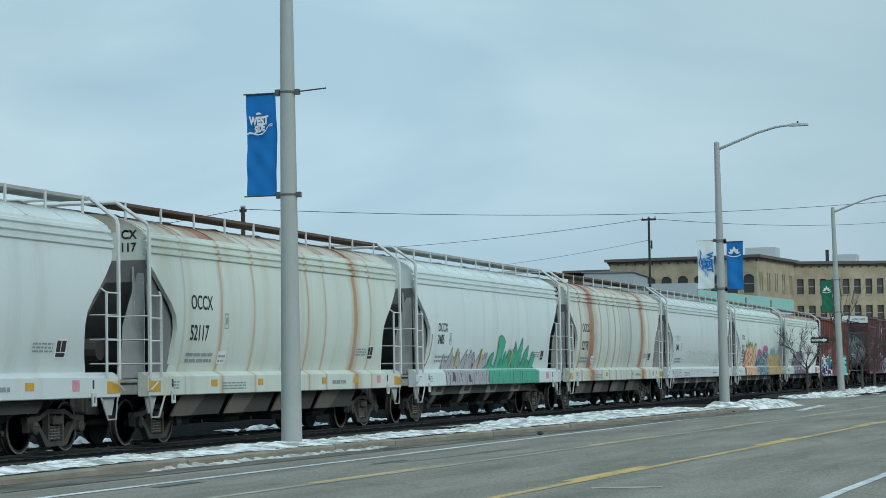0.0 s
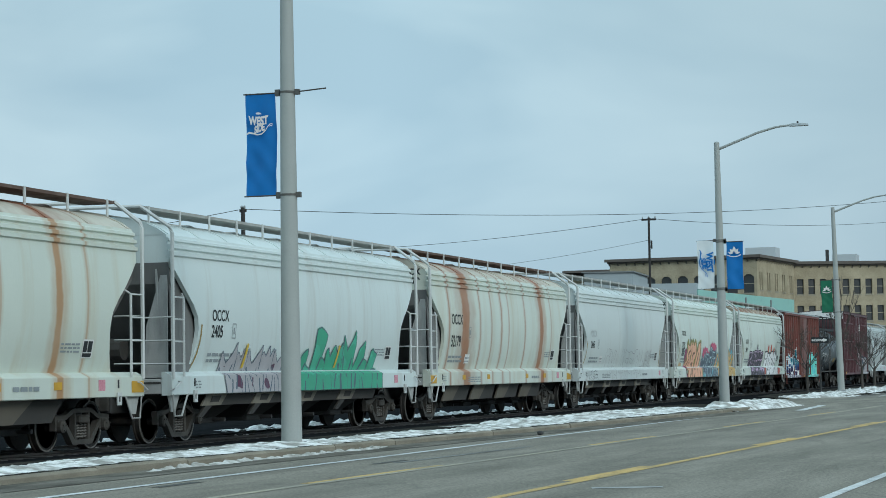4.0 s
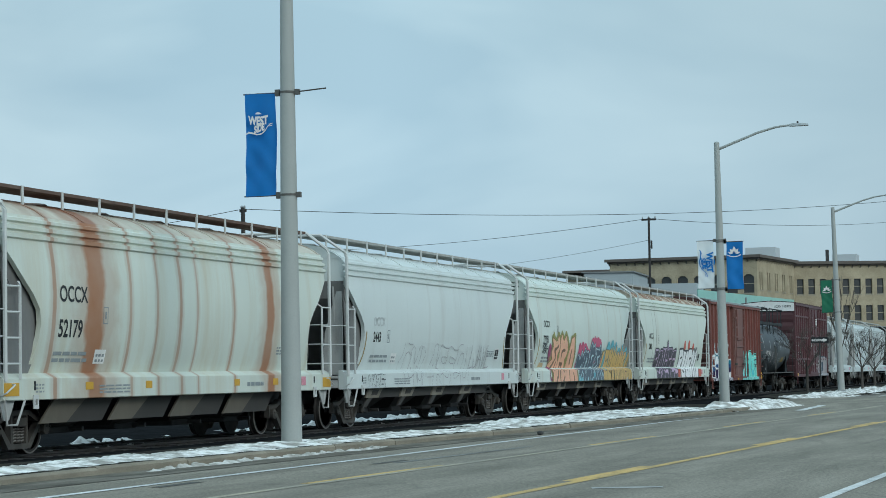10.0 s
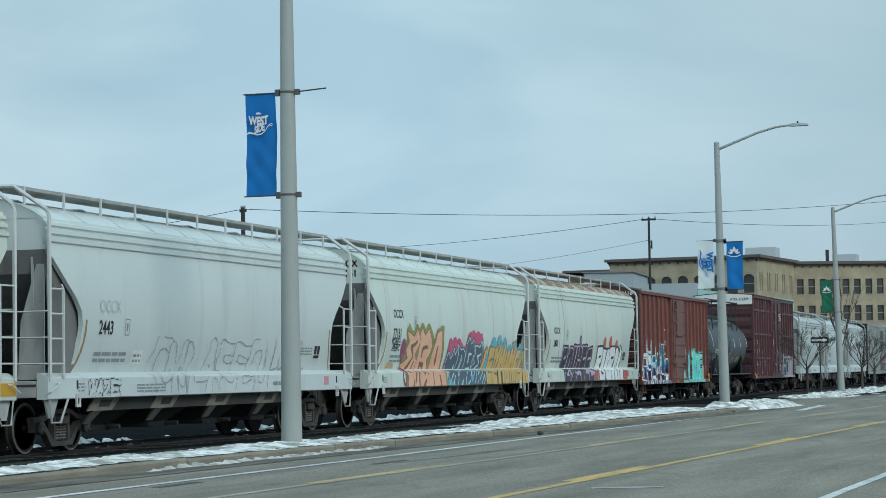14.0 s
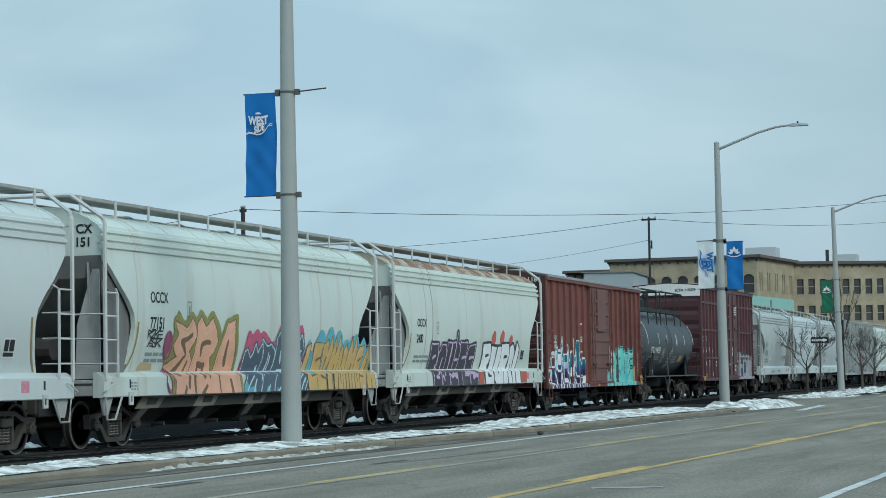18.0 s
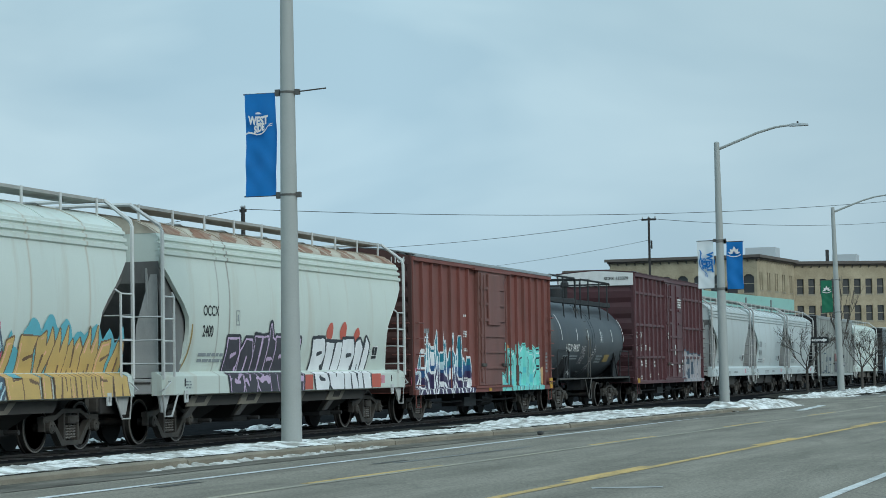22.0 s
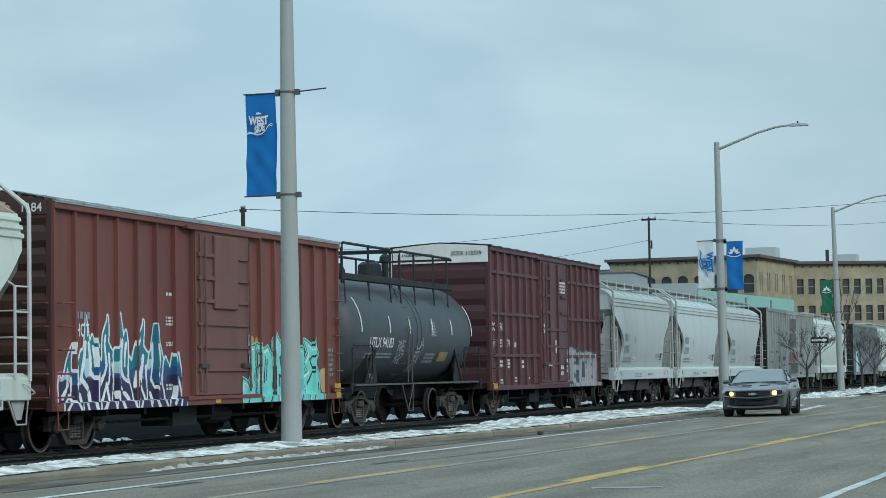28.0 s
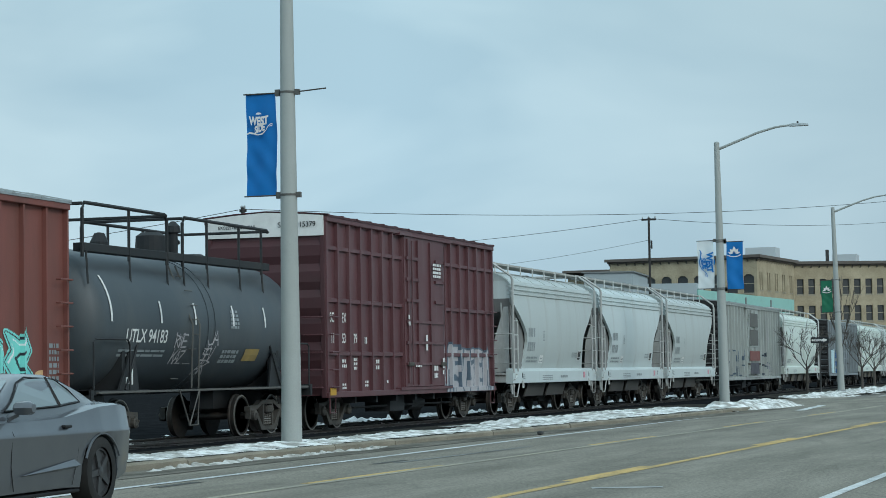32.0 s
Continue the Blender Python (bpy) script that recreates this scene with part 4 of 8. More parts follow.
S_RED, S_VIOLET, S_NAVY = sprayed("red", (0.55, 0.11, 0.07)), sprayed("violet", (0.040, 0.028, 0.085)), sprayed("navy", (0.03, 0.10, 0.24))
S_CYAN, S_DUSK = sprayed("cyan", (0.12, 0.42, 0.50)), sprayed("dusk", (0.050, 0.046, 0.060))
S_TAN = sprayed("rusty_tan", (0.50, 0.36, 0.20))
S_GREENPALE = sprayed("pale_green", (0.07, 0.42, 0.28))
S_PLUMPINK, S_CYANPALE = sprayed("dull_pink", (0.30, 0.07, 0.15)), sprayed("pale_cyan", (0.16, 0.60, 0.64))
S_RUSTRED = sprayed("rust_red", (0.19, 0.055, 0.045))
S_SAND = sprayed("sand", (0.62, 0.40, 0.21))
S_BROWN = sprayed("brown", (0.20, 0.12, 0.07))
S_SILVER, S_ORANGE, S_YELLOW = sprayed("silver", (0.40, 0.385, 0.40)), sprayed("orange", (0.62, 0.26, 0.07)), sprayed("yellow", (0.62, 0.42, 0.05))

# ---- covered hopper ----
SIDE = [(1.42, 1.42), (1.6, 1.475), (1.8, 1.525), (2.05, 1.572), (2.3, 1.602), (2.55, 1.62), (2.8, 1.625), (3.05, 1.618), (3.3, 1.60), (3.55, 1.568), (3.74, 1.535)]


def hopper_surf(x, z):
    if z < 1.36:
        return -1.62
    if z < 1.44:
        return -1.62 + (z - 1.36) / 0.08 * 0.195
    return -float(np.interp(z, [a for a, b in SIDE], [b for a, b in SIDE]))


def end_cut(z, deep):
    """How far the body side stops short of the car's end at height z."""
    return float(np.interp(z, [1.42, 1.7, 2.1, 2.45, 2.7, 3.1, 3.6, 4.6], [deep * 0.74, deep * 0.9, deep * 0.99, deep, deep * 0.87, deep * 0.5, 0.14, 0.14]))


def hopper(u0, u1, body_mat, label, number="", marks=(2.71, 2.08, 0.29), grate=None, deep=1.4, bays=4, roof_mat=None, sill_mat=None, yellow=True, faded=False, seed=0, end_words=""):
    L = u1 - u0
    h = L / 2
    car = thing("covered_hopper", pose((u0 + u1) / 2, YC, 0), label, "freight car", "cars of the train")
    prof = [(y, z) for z, y in SIDE] + [(1.580, 3.765), (1.578, 3.83), (1.512, 3.85), (1.506, 3.89), (1.560, 3.91), (1.552, 3.975), (1.488, 3.995), (1.482, 4.035), (1.528, 4.055), (1.515, 4.11), (1.470, 4.13), (1.455, 4.18)]
    ring = prof + [(-y, z) for y, z in prof[::-1]]
    for s in (1, -1):
        body = Geo()
        rows = [[(sx * (h - end_cut(z, deep)), -s * y, z) for y, z in prof] for sx in (-1, 1)]
        inner = [[(sx * (h - end_cut(z, deep)), -s * (y - 0.09), z) for y, z in prof] for sx in (-1, 1)]
        mid = [[(sx * h * 0.5, -s * y, z) for y, z in prof] for sx in (-1, 1)]
        body.loft([inner[0], rows[0], mid[0], mid[1], rows[1], inner[1]], caps=False, closed=False)
        part("side_sheet", body, body_mat, car, "", True)
    roof = Geo()
    arch = [(1.455, 4.18), (1.26, 4.31), (1.0, 4.43), (0.5, 4.54), (0, 4.56)]
    arch = arch + [(-y, z) for y, z in arch[-2::-1]]
    roof.loft([[(sx * (h - 0.14), -y, z) for y, z in arch] for sx in (-1, 1)], caps=True, closed=False)
    n = int(L / 1.55)
    for i in range(n + 1):     # roof carlines
        x = -h + 0.3 + (L - 0.6) * i / n
        roof.loft([[(x + d, -y * 1.0, z + 0.018) for y, z in arch] for d in (-0.04, 0.04)], caps=True, closed=False)
    part("roof", roof, roof_mat or body_mat, car, "", True)
    for s in (-1, 1):
        xe = s * (h - 0.15)
        e = Geo().add([(xe, -1.52, 3.62), (xe, 1.52, 3.62), (xe, 1.44, 4.17), (xe, 0.5, 4.52), (xe, -0.5, 4.52), (xe, -1.44, 4.17)], [tuple(range(6))])
        part("end_sheet", e, sill_mat or body_mat, car, "upright top of the end")
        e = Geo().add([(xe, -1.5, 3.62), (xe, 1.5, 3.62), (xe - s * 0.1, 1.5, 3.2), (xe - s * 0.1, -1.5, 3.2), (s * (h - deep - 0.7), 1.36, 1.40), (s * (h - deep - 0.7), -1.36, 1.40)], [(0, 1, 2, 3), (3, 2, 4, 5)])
        # Web grey is darker than the sides: the sheet's shade sits in its colour.
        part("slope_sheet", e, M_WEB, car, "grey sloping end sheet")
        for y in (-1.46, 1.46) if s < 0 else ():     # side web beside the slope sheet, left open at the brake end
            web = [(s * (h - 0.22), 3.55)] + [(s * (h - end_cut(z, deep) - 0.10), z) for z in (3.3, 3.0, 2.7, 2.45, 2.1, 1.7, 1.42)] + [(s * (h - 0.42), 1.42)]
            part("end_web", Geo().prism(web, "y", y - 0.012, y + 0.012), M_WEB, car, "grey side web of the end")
        for f in (-1, 1) if s < 0 else ():       # upright plate behind the corner ladder
            shape = [(f * 1.44, 3.50), (f * 1.34, 3.50), (f * 0.98, 2.35), (f * 0.92, 1.32), (f * 1.44, 1.32)]
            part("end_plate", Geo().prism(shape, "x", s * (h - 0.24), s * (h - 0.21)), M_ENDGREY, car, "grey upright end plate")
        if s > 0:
            # Dark plates added to carry the shade of the open recess.
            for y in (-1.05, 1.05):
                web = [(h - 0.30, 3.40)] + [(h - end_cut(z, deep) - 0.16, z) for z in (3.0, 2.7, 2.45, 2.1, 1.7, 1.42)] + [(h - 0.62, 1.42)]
                part("inner_shade_plate", Geo().prism(web, "y", y - 0.012, y + 0.012), M_STEEL, car, "added dark plate standing in for shade under the slope sheet")
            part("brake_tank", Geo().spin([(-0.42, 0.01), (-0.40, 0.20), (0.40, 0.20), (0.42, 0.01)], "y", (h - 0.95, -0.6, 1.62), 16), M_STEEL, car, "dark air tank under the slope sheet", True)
        for y in (-1.22, 1.22) if s < 0 else ():
            part("end_brace", Geo().prism([(s * (h - 0.18), 3.50), (s * (h - 0.30), 3.50), (s * (h - 0.70), 1.36), (s * (h - 0.25), 1.36)], "y", y - 0.02, y + 0.02), M_ENDGREY, car)
        p = Geo().box(min(s * h, s * (h - deep - 0.4)), max(s * h, s * (h - deep - 0.4)), -1.38, 1.38, 1.20, 1.24)
        part("end_sill", Geo().box(min(s * (h - 0.14), s * (h - 0.01)), max(s * (h - 0.14), s * (h - 0.01)), -1.395, 1.395, 1.00, 1.30, 0.012), M_ENDGREY, car, "worn grey end sill")
        p.box(min(s * (h - 0.5), s * (h + 0.1)), max(s * (h - 0.5), s * (h + 0.1)), -0.25, 0.25, 0.68, 1.05)
        coupler(p, s * (h + 0.08), s)
        p.tube([(s * (h - 0.3), -0.45, 1.9), (s * (h - 0.3), 0.45, 1.9)], 0.22, 10)
        part("end_platform", p, M_IRON, car)
    for s in (-1, 1):
        sill = Geo().prism([(s * 1.60, 0.97), (s * 1.62, 0.985), (s * 1.62, 1.345), (s * 1.60, 1.365), (s * 1.46, 1.44), (s * 1.40, 1.44), (s * 1.40, 0.97)], "x", -h, h)
        part("side_sill", sill, sill_mat or body_mat, car)
    # running boards on brackets along the roof
    gr = grate or M_GRATE
    for s in (-1, 1):
        rb = Geo()
        for k in range(5):
            y = s * (0.62 + 0.085 * k)
            rb.box(-h - 0.05, h + 0.05, y - 0.022, y + 0.022, 4.715, 4.75)
        rb.box(-h - 0.05, h + 0.05, min(s * 0.35, s * 1.0), max(s * 0.35, s * 1.0), 4.700, 4.708)
        rb.box(-h - 0.05, h + 0.05, s * 1.0 - 0.012, s * 1.0 + 0.012, 4.70, 4.76)
        m = int(L / 0.35)
        for i in range(m + 1):
            x = -h + L * i / m
            rb.box(x - 0.012, x + 0.012, s * 0.81 - 0.2, s * 0.81 + 0.2, 4.711, 4.743)
        part("running_board", rb, gr, car, "steel grating walkway")
        bkt = Geo().box(-0.03, 0.03, min(s * 1.0, s * 1.03), max(s * 1.0, s * 1.03), 4.40, 4.77).mesh("bracket", M_WHITE)
        for i in range(n + 1):
            part("bracket", bkt, None, car).location.x = -h + 0.3 + (L - 0.6) * i / n
    hb = Geo().spin([(4.50, 0.33), (4.60, 0.33), (4.63, 0.28), (4.64, 0.05)], "z", (0, 0, 0), 16).mesh("hatch", gr)
    for i in range(bays + 2):
        part("hatch", hb, None, car).location.x = -h + 1.4 + (L - 2.8) * i / (bays + 1)
    # ladders, end rails, grab irons
    for s in (-1, 1):
        for f in (-1, 1):
            la = Geo()
            y = f * 1.63
            xe, xi = s * (h - 0.06), s * (h - 0.58)
            la.tube([(xe, y, 1.30), (xe, y, 4.20), (xe + s * 0.02, y * 0.97, 4.32), (s * (h + 0.06), f * 1.0, 4.74), (s * (h + 0.04), 0, 4.75)], 0.042, 6)
            la.tube([(xi, y, 1.34), (xi, y, 2.92), (xi - s * 0.10, f * 1.55, 3.0)], 0.028, 5)
            for k in range(4):
                la.tube([(xe, y, 1.60 + k * 0.44), (xi, y, 1.60 + k * 0.44)], 0.018, 5)
            for k in range(3):
                la.tube([(s * (h - 0.03), y, 1.60 + k * 0.46), (s * (h - 0.03), y - f * 0.62, 1.60 + k * 0.46)], 0.016, 4)
            part("ladder", la, M_WHITE if L > 13 else M_ENDGREY, car, "steel end ladder")
            st = Geo()
            st.tube([(s * (h - 0.80), y * 0.985, 1.0), (s * (h - 0.50), y * 0.985, 0.56), (s * (h - 0.16), y * 0.985, 0.56), (s * (h - 0.08), y * 0.985, 1.0)], 0.022, 5)
            st.prism([(s * (h - 0.04), 0.99), (s * (h - 0.58), 0.99), (s * (h - 0.36), 0.64), (s * (h - 0.18), 0.64)], "y", f * 1.50, f * 1.53)
            part("step", st, M_ENDGREY, car, "grey sill step with a tapered plate")
            tp = Geo()
            px = s * (h - 1.12)
            for p0, p1, q0, q1 in ((-0.085, 0.085, 0.99, 1.06), (-0.085, -0.04, 0.88, 0.99), (0.04, 0.085, 0.88, 0.99), (-0.085, 0.085, 0.82, 0.88)):
                tp.box(px + p0, px + p1, f * 1.638 - 0.014, f * 1.638 + 0.014, q0, q1)
            part("roping_lug", tp, M_WHITE, car, "slotted white roping lug")
            part("lug_slot", Geo().box(px - 0.028, px + 0.028, f * 1.622 - 0.006, f * 1.622 + 0.006, 1.14, 1.30), M_BLACKPAINT, car)
            hg = Geo().tube([(s * (h - 0.30), f * 1.62, 1.25), (s * (h - 0.30), f * 1.69, 1.24), (s * (h + 0.02), f * 1.69, 1.10), (s * (h + 0.02), f * 1.60, 1.06)], 0.016, 5)
            part("grab_iron", hg, M_WHITE, car)
    # hopper bays with outlet gates
    for i in range(bays):
        x = (i - (bays - 1) / 2) * 2.72
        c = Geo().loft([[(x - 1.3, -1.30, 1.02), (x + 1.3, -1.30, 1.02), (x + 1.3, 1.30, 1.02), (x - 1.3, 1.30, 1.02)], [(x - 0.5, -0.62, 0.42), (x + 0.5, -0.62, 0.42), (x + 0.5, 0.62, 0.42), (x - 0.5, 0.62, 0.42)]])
        b_ = part("bay", c, M_BAY_DARK, car, "dark discharge bay")
        for f in (-1, 1):
            if seed in (61, 71, 31, 51, 92):
                part("bay_apron", Geo().prism([(x - 1.55, 0.985), (x - 0.45, 0.985), (x - 0.85, 0.73), (x - 1.85, 0.73)], "y", f * 1.40, f * 1.36), M_APRON_PALE, b_, "dusty tan bay apron")
                part("bay_side", Geo().prism([(x - 0.45, 0.985), (x + 1.17, 0.985), (x + 0.87, 0.73), (x - 0.85, 0.73)], "y", f * 1.37, f * 1.33), M_BAY_DARK, b_)
                # No opening is cut: a dark plate paints the shade inside the hole.
                part("apron_hole", Geo().prism([(x - 1.28, 0.93), (x - 0.82, 0.93), (x - 0.98, 0.80), (x - 1.42, 0.80)], "y", f * 1.402, f * 1.408), M_BAY_DARK, b_, "dark plate drawn as a shaded hand hole")
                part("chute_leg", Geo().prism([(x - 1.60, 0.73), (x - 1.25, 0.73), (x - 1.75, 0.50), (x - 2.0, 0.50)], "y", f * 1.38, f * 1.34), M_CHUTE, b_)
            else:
                part("bay_apron", Geo().prism([(x - 1.60, 0.985), (x - 0.35, 0.985), (x - 1.15, 0.55), (x - 2.15, 0.55)], "y", f * 1.40, f * 1.36), M_APRON if L > 13 else M_BAY_DARK, b_, "dusty bay apron")
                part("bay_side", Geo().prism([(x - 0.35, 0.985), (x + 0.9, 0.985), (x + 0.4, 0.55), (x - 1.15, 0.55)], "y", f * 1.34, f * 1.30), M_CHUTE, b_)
        part("gate", Geo().box(x - 0.5, x + 0.5, -0.72, 0.72, 0.33, 0.45, 0.02).tube([(x + 0.3, -1.0, 0.40), (x + 0.3, 1.0, 0.40)], 0.05, 6), M_DARK, b_)
    part("centre_sill", Geo().box(-h, h, -0.3, 0.3, 0.62, 0.98, 0.02), M_DARK, car)
    if seed in (61, 71):
        part("bay_flange", Geo().box(-h + 1.9, h - 1.9, -1.50, -1.44, 0.945, 0.982, 0.005), M_APRON_PALE, car, "thin tan flange under the sill")
    if seed in (31, 51, 61, 71):      # worn strip along the curved edge of the side
        strip = [(-(h - end_cut(z, deep)) + o, hopper_surf(0, z) - 0.006, z) for z in (1.46, 1.62, 1.8, 2.0, 2.2, 2.4) for o in (0.10, 0.17)]
        for s in (1, -1) if seed == 51 else (1,):
            part("edge_strip", Geo().add([(s * x, y, z) for x, y, z in strip], [(2 * i, 2 * i + 1, 2 * i + 3, 2 * i + 2)[::s] for i in range(5)]), M_OCHRE, car, "tan worn strip along the curved edge")
    # lettering
    ink = M_BLACKPAINT
    tx = -h + 2.05
    if number:
        z_a, z_b, size = marks
        part("lettering", word_mesh("OCCX", size, hopper_surf, tx, z_a, 0.92), M_FADED if faded else ink, car, "stencilled reporting letters")
        part("lettering", word_mesh(number, size * 1.08, hopper_surf, tx, z_b, 0.86, bold=0.03), ink, car, "black stencilled numbers")
    elif seed < 90 or seed > 94:
        if L < 13:
            for z_, w_ in ((2.45, 0.9), (2.0, 1.0)):
                for k in range(4):
                    part("lettering", bars(Geo(), hopper_surf, tx - 0.1 + k * w_ / 4, z_, w_ / 4 - 0.07, 0.28, 1, 0.0, seed=seed + k), M_GREYPAINT, car, "grey stencilled mark")
    bx = Geo()
    for a, b, c, d in ((0, 0.2, 0, 0.02), (0, 0.2, 0.30, 0.32), (0, 0.02, 0, 0.32), (0.18, 0.2, 0, 0.32), (0.07, 0.13, 0.09, 0.23)):
        x_, z_ = (tx + 1.10, marks[1] - 0.02) if seed in (31, 51) else (tx + 1.75, marks[1] + 0.25)
        bx.add([(x_ + p, hopper_surf(0, z_ + q) - 0.007, z_ + q) for p, q in ((a, c), (b, c), (b, d), (a, d))], [(0, 1, 2, 3)])
    part("plate_frame", bx, M_GREYPAINT, car, "small grey framed stencil")
    def sm_print(*a, **k):
        part("small_print", bars(Geo(), hopper_surf, *a, **k), M_GREYPAINT, car, "lines of small grey stencilling")

    sm_print(tx - 0.08, 1.63, 1.35, 0.24, 2, 0.45, seed=seed)
    sm_print(h - 3.3, 1.80, 0.75, 0.20, 3, 0.5, seed=seed + 1)
    sm_print(-h + 3.6, 1.06, 1.3, 0.18, 3, 0.5, seed=seed + 2)
    sm_print(h - 5.2, 1.12, 0.95, 0.09, 1, 0.1, seed=seed + 3)
    sm_print(-h + 1.15, 1.10, 0.3, 0.18, 3, 0.5, seed=seed + 4)
    pl = Geo()
    zq = lambda z: hopper_surf(0, z)
    for xx, zz, ww, hh in ((h - 2.45, 1.70, 0.42, 0.34),):
        pl.add([(xx, zq(zz) - 0.008, zz), (xx + ww, zq(zz) - 0.008, zz), (xx + ww, zq(zz + hh) - 0.008, zz + hh), (xx, zq(zz + hh) - 0.008, zz + hh)], [(0, 1, 2, 3)])
    part("data_plate", pl, M_WHITEPAINT, car, "white-edged stencil panel")
    pb = Geo()
    for a, b, c, d in ((0.03, 0.18, 0.11, 0.31), (0.21, 0.38, 0.11, 0.31), (0.03, 0.38, 0.02, 0.09)):
        pb.add([(h - 2.45 + p, zq(1.70 + q) - 0.012, 1.70 + q) for p, q in ((a, c), (b, c), (b, d), (a, d))], [(0, 1, 2, 3)])
    part("data_panel", pb, M_BLACKPAINT, car, "black stencil blocks")
    wl_ = Geo().add([(tx + 1.55 + p, zq(1.60 + q) - 0.008, 1.60 + q) for p, q in ((0, 0), (0.45, 0), (0.45, 0.26), (0, 0.26))], [(0, 1, 2, 3)])
    part("label_patch", wl_, M_WHITEPAINT, car, "small white label patch")
    sm_print(tx + 1.60, 1.63, 0.34, 0.2, 2, 0.5, 0.012, seed=seed + 9)
    part("placard", Geo().box(h - 1.95, h - 1.68, -1.628, -1.622, 1.10, 1.30), M_PINKISH, car, "small pink and white placard")
    if yellow:
        for xx, ww in ((-h + 0.03, 0.52), (-h + 3.05, 0.30), (-h + 5.6, 0.28), (h - 5.9, 0.28), (h - 3.7, 0.3), (h - 0.55, 0.52)):
            part("reflector", Geo().box(xx, xx + ww, -1.629, -1.622, 1.13 if abs(xx) < h - 0.6 else 1.05, 1.27), M_YELLOW, car, "dirty yellow reflective patch")
    if end_words:
        for row, z, y0 in (("CX", 4.04, -1.00), (number[-3:], 3.79, -0.97)):
            w = word_mesh(row, 0.175, lambda x, z: 0, 0, z, bold=0.04)
            part("end_lettering", Geo().add([(-(h - 0.15) - 0.01, y0 - v[0] * 0.95, v[2]) for v in w.v], w.f), M_BLACKPAINT, car, "black letters on the end")
    MOVERS.append((car, (u0 + u1) / 2, add_trucks(car, (-h + 1.55, h - 1.55))))
    return car


M_PINKISH = paint("placard_pink", (0.62, 0.24, 0.30), 0.5, 0.0, 0.15, 20.0, (0.75, 0.7, 0.7), 0.3, (20, 20, 20))
HW = (0.615, 0.68, 0.665)
P_WHITE = paint("hopper_white", HW, 0.45, 0.0, 0.05, 0.6, (0.44, 0.42, 0.37), 0.34, (2.2, 2.2, 0.14))
P_WHITE2 = paint("hopper_white_grey", (0.59, 0.64, 0.625), 0.45, 0.0, 0.05, 0.6, (0.43, 0.42, 0.39), 0.32, (2.0, 2.0, 0.14))
P_CREAM = paint("hopper_cream", (0.59, 0.635, 0.565), 0.5, 0.0, 0.06, 0.7, (0.49, 0.41, 0.27), 0.36, (1.7, 1.7, 0.07),
                bands=((4.28, 0.28, 0.9), (-4.1, 0.12, 0.6), (-2.3, 0.09, 0.45), (-0.4, 0.07, 0.4), (1.0, 0.10, 0.55), (2.15, 0.09, 0.5), (5.4, 0.09, 0.5), (-6.0, 0.06, 0.3)), band_col=(0.40, 0.20, 0.075))
D_RUNS = ((-4.45, 0.80, 0.97), (4.15, 0.50, 0.97), (-6.08, 0.16, 0.65), (-2.97, 0.12, 0.55), (-1.76, 0.11, 0.55), (-0.65, 0.14, 0.6), (0.17, 0.09, 0.5), (2.09, 0.12, 0.6), (5.4, 0.08, 0.4))
P_CREAM2 = paint("hopper_cream_rusty", (0.59, 0.635, 0.57), 0.5, 0.0, 0.06, 0.7, (0.49, 0.41, 0.27), 0.36, (1.7, 1.7, 0.07),
                 bands=D_RUNS, band_col=(0.34, 0.138, 0.058))
P_OFF = paint("hopper_offwhite", (0.605, 0.67, 0.62), 0.5, 0.0, 0.06, 0.6, (0.40, 0.31, 0.21), 0.24, (1.6, 1.6, 0.12), bands=((3.7, 0.05, 0.35), (5.95, 0.05, 0.3), (-6.3, 0.04, 0.3)), band_col=(0.36, 0.22, 0.10))
P_OFF2 = paint("hopper_offwhite_welded", (0.605, 0.665, 0.605), 0.5, 0.0, 0.06, 0.6, (0.42, 0.33, 0.23), 0.22, (1.6, 1.6, 0.12), bands=((-4.15, 0.05, 0.8), (-4.75, 0.04, 0.5), (-0.9, 0.03, 0.3)), band_col=(0.20, 0.17, 0.13))
P_ROOFRUST = paint("roof_rust_patches", (0.57, 0.53, 0.43), 0.6, 0.0, 0.1, 0.8, (0.20, 0.085, 0.04), 0.80, (1.3, 1.0, 1.0))
P_ROOFBROWN = paint("roof_rusty", (0.52, 0.49, 0.41), 0.6, 0.0, 0.12, 0.8, (0.28, 0.13, 0.07), 0.50, (1.4, 0.8, 0.8), bands=D_RUNS, band_col=(0.27, 0.11, 0.06))
P_GREYH = paint("hopper_grey", (0.46, 0.50, 0.49), 0.5, 0.0, 0.06, 0.6, (0.30, 0.28, 0.25), 0.25, (1.8, 1.8, 0.12))
P_GREYH2 = paint("hopper_pale_grey", (0.54, 0.60, 0.60), 0.5, 0.0, 0.06, 0.6, (0.33, 0.31, 0.28), 0.22, (1.8, 1.8, 0.12))

hopper(21.54, 37.04, P_WHITE2, "white covered hopper, clean curved sides", "", seed=92)
carB = hopper(38.28, 53.76, P_CREAM, "cream covered hopper with rust streaks and black numbers", "52117", (2.71, 2.08, 0.29), M_GRATE_RUST, roof_mat=P_ROOFBROWN, seed=21, end_words="CX117")
carC = hopper(55.04, 70.83, P_WHITE, "white covered hopper with green and grey graffiti", "2405", (2.49, 2.15, 0.235), seed=31, yellow=False)
carD = hopper(71.97, 87.86, P_CREAM2, "cream covered hopper with broad rust-brown bands", "52179", (2.71, 2.08, 0.29), M_GRATE_RUST, roof_mat=P_ROOFBROWN, seed=41, end_words="CX179")
carE = hopper(89.0, 104.80, P_WHITE2, "white covered hopper with thin outline scribbles", "2443", (2.55, 2.15, 0.235), faded=True, seed=51, yellow=False)
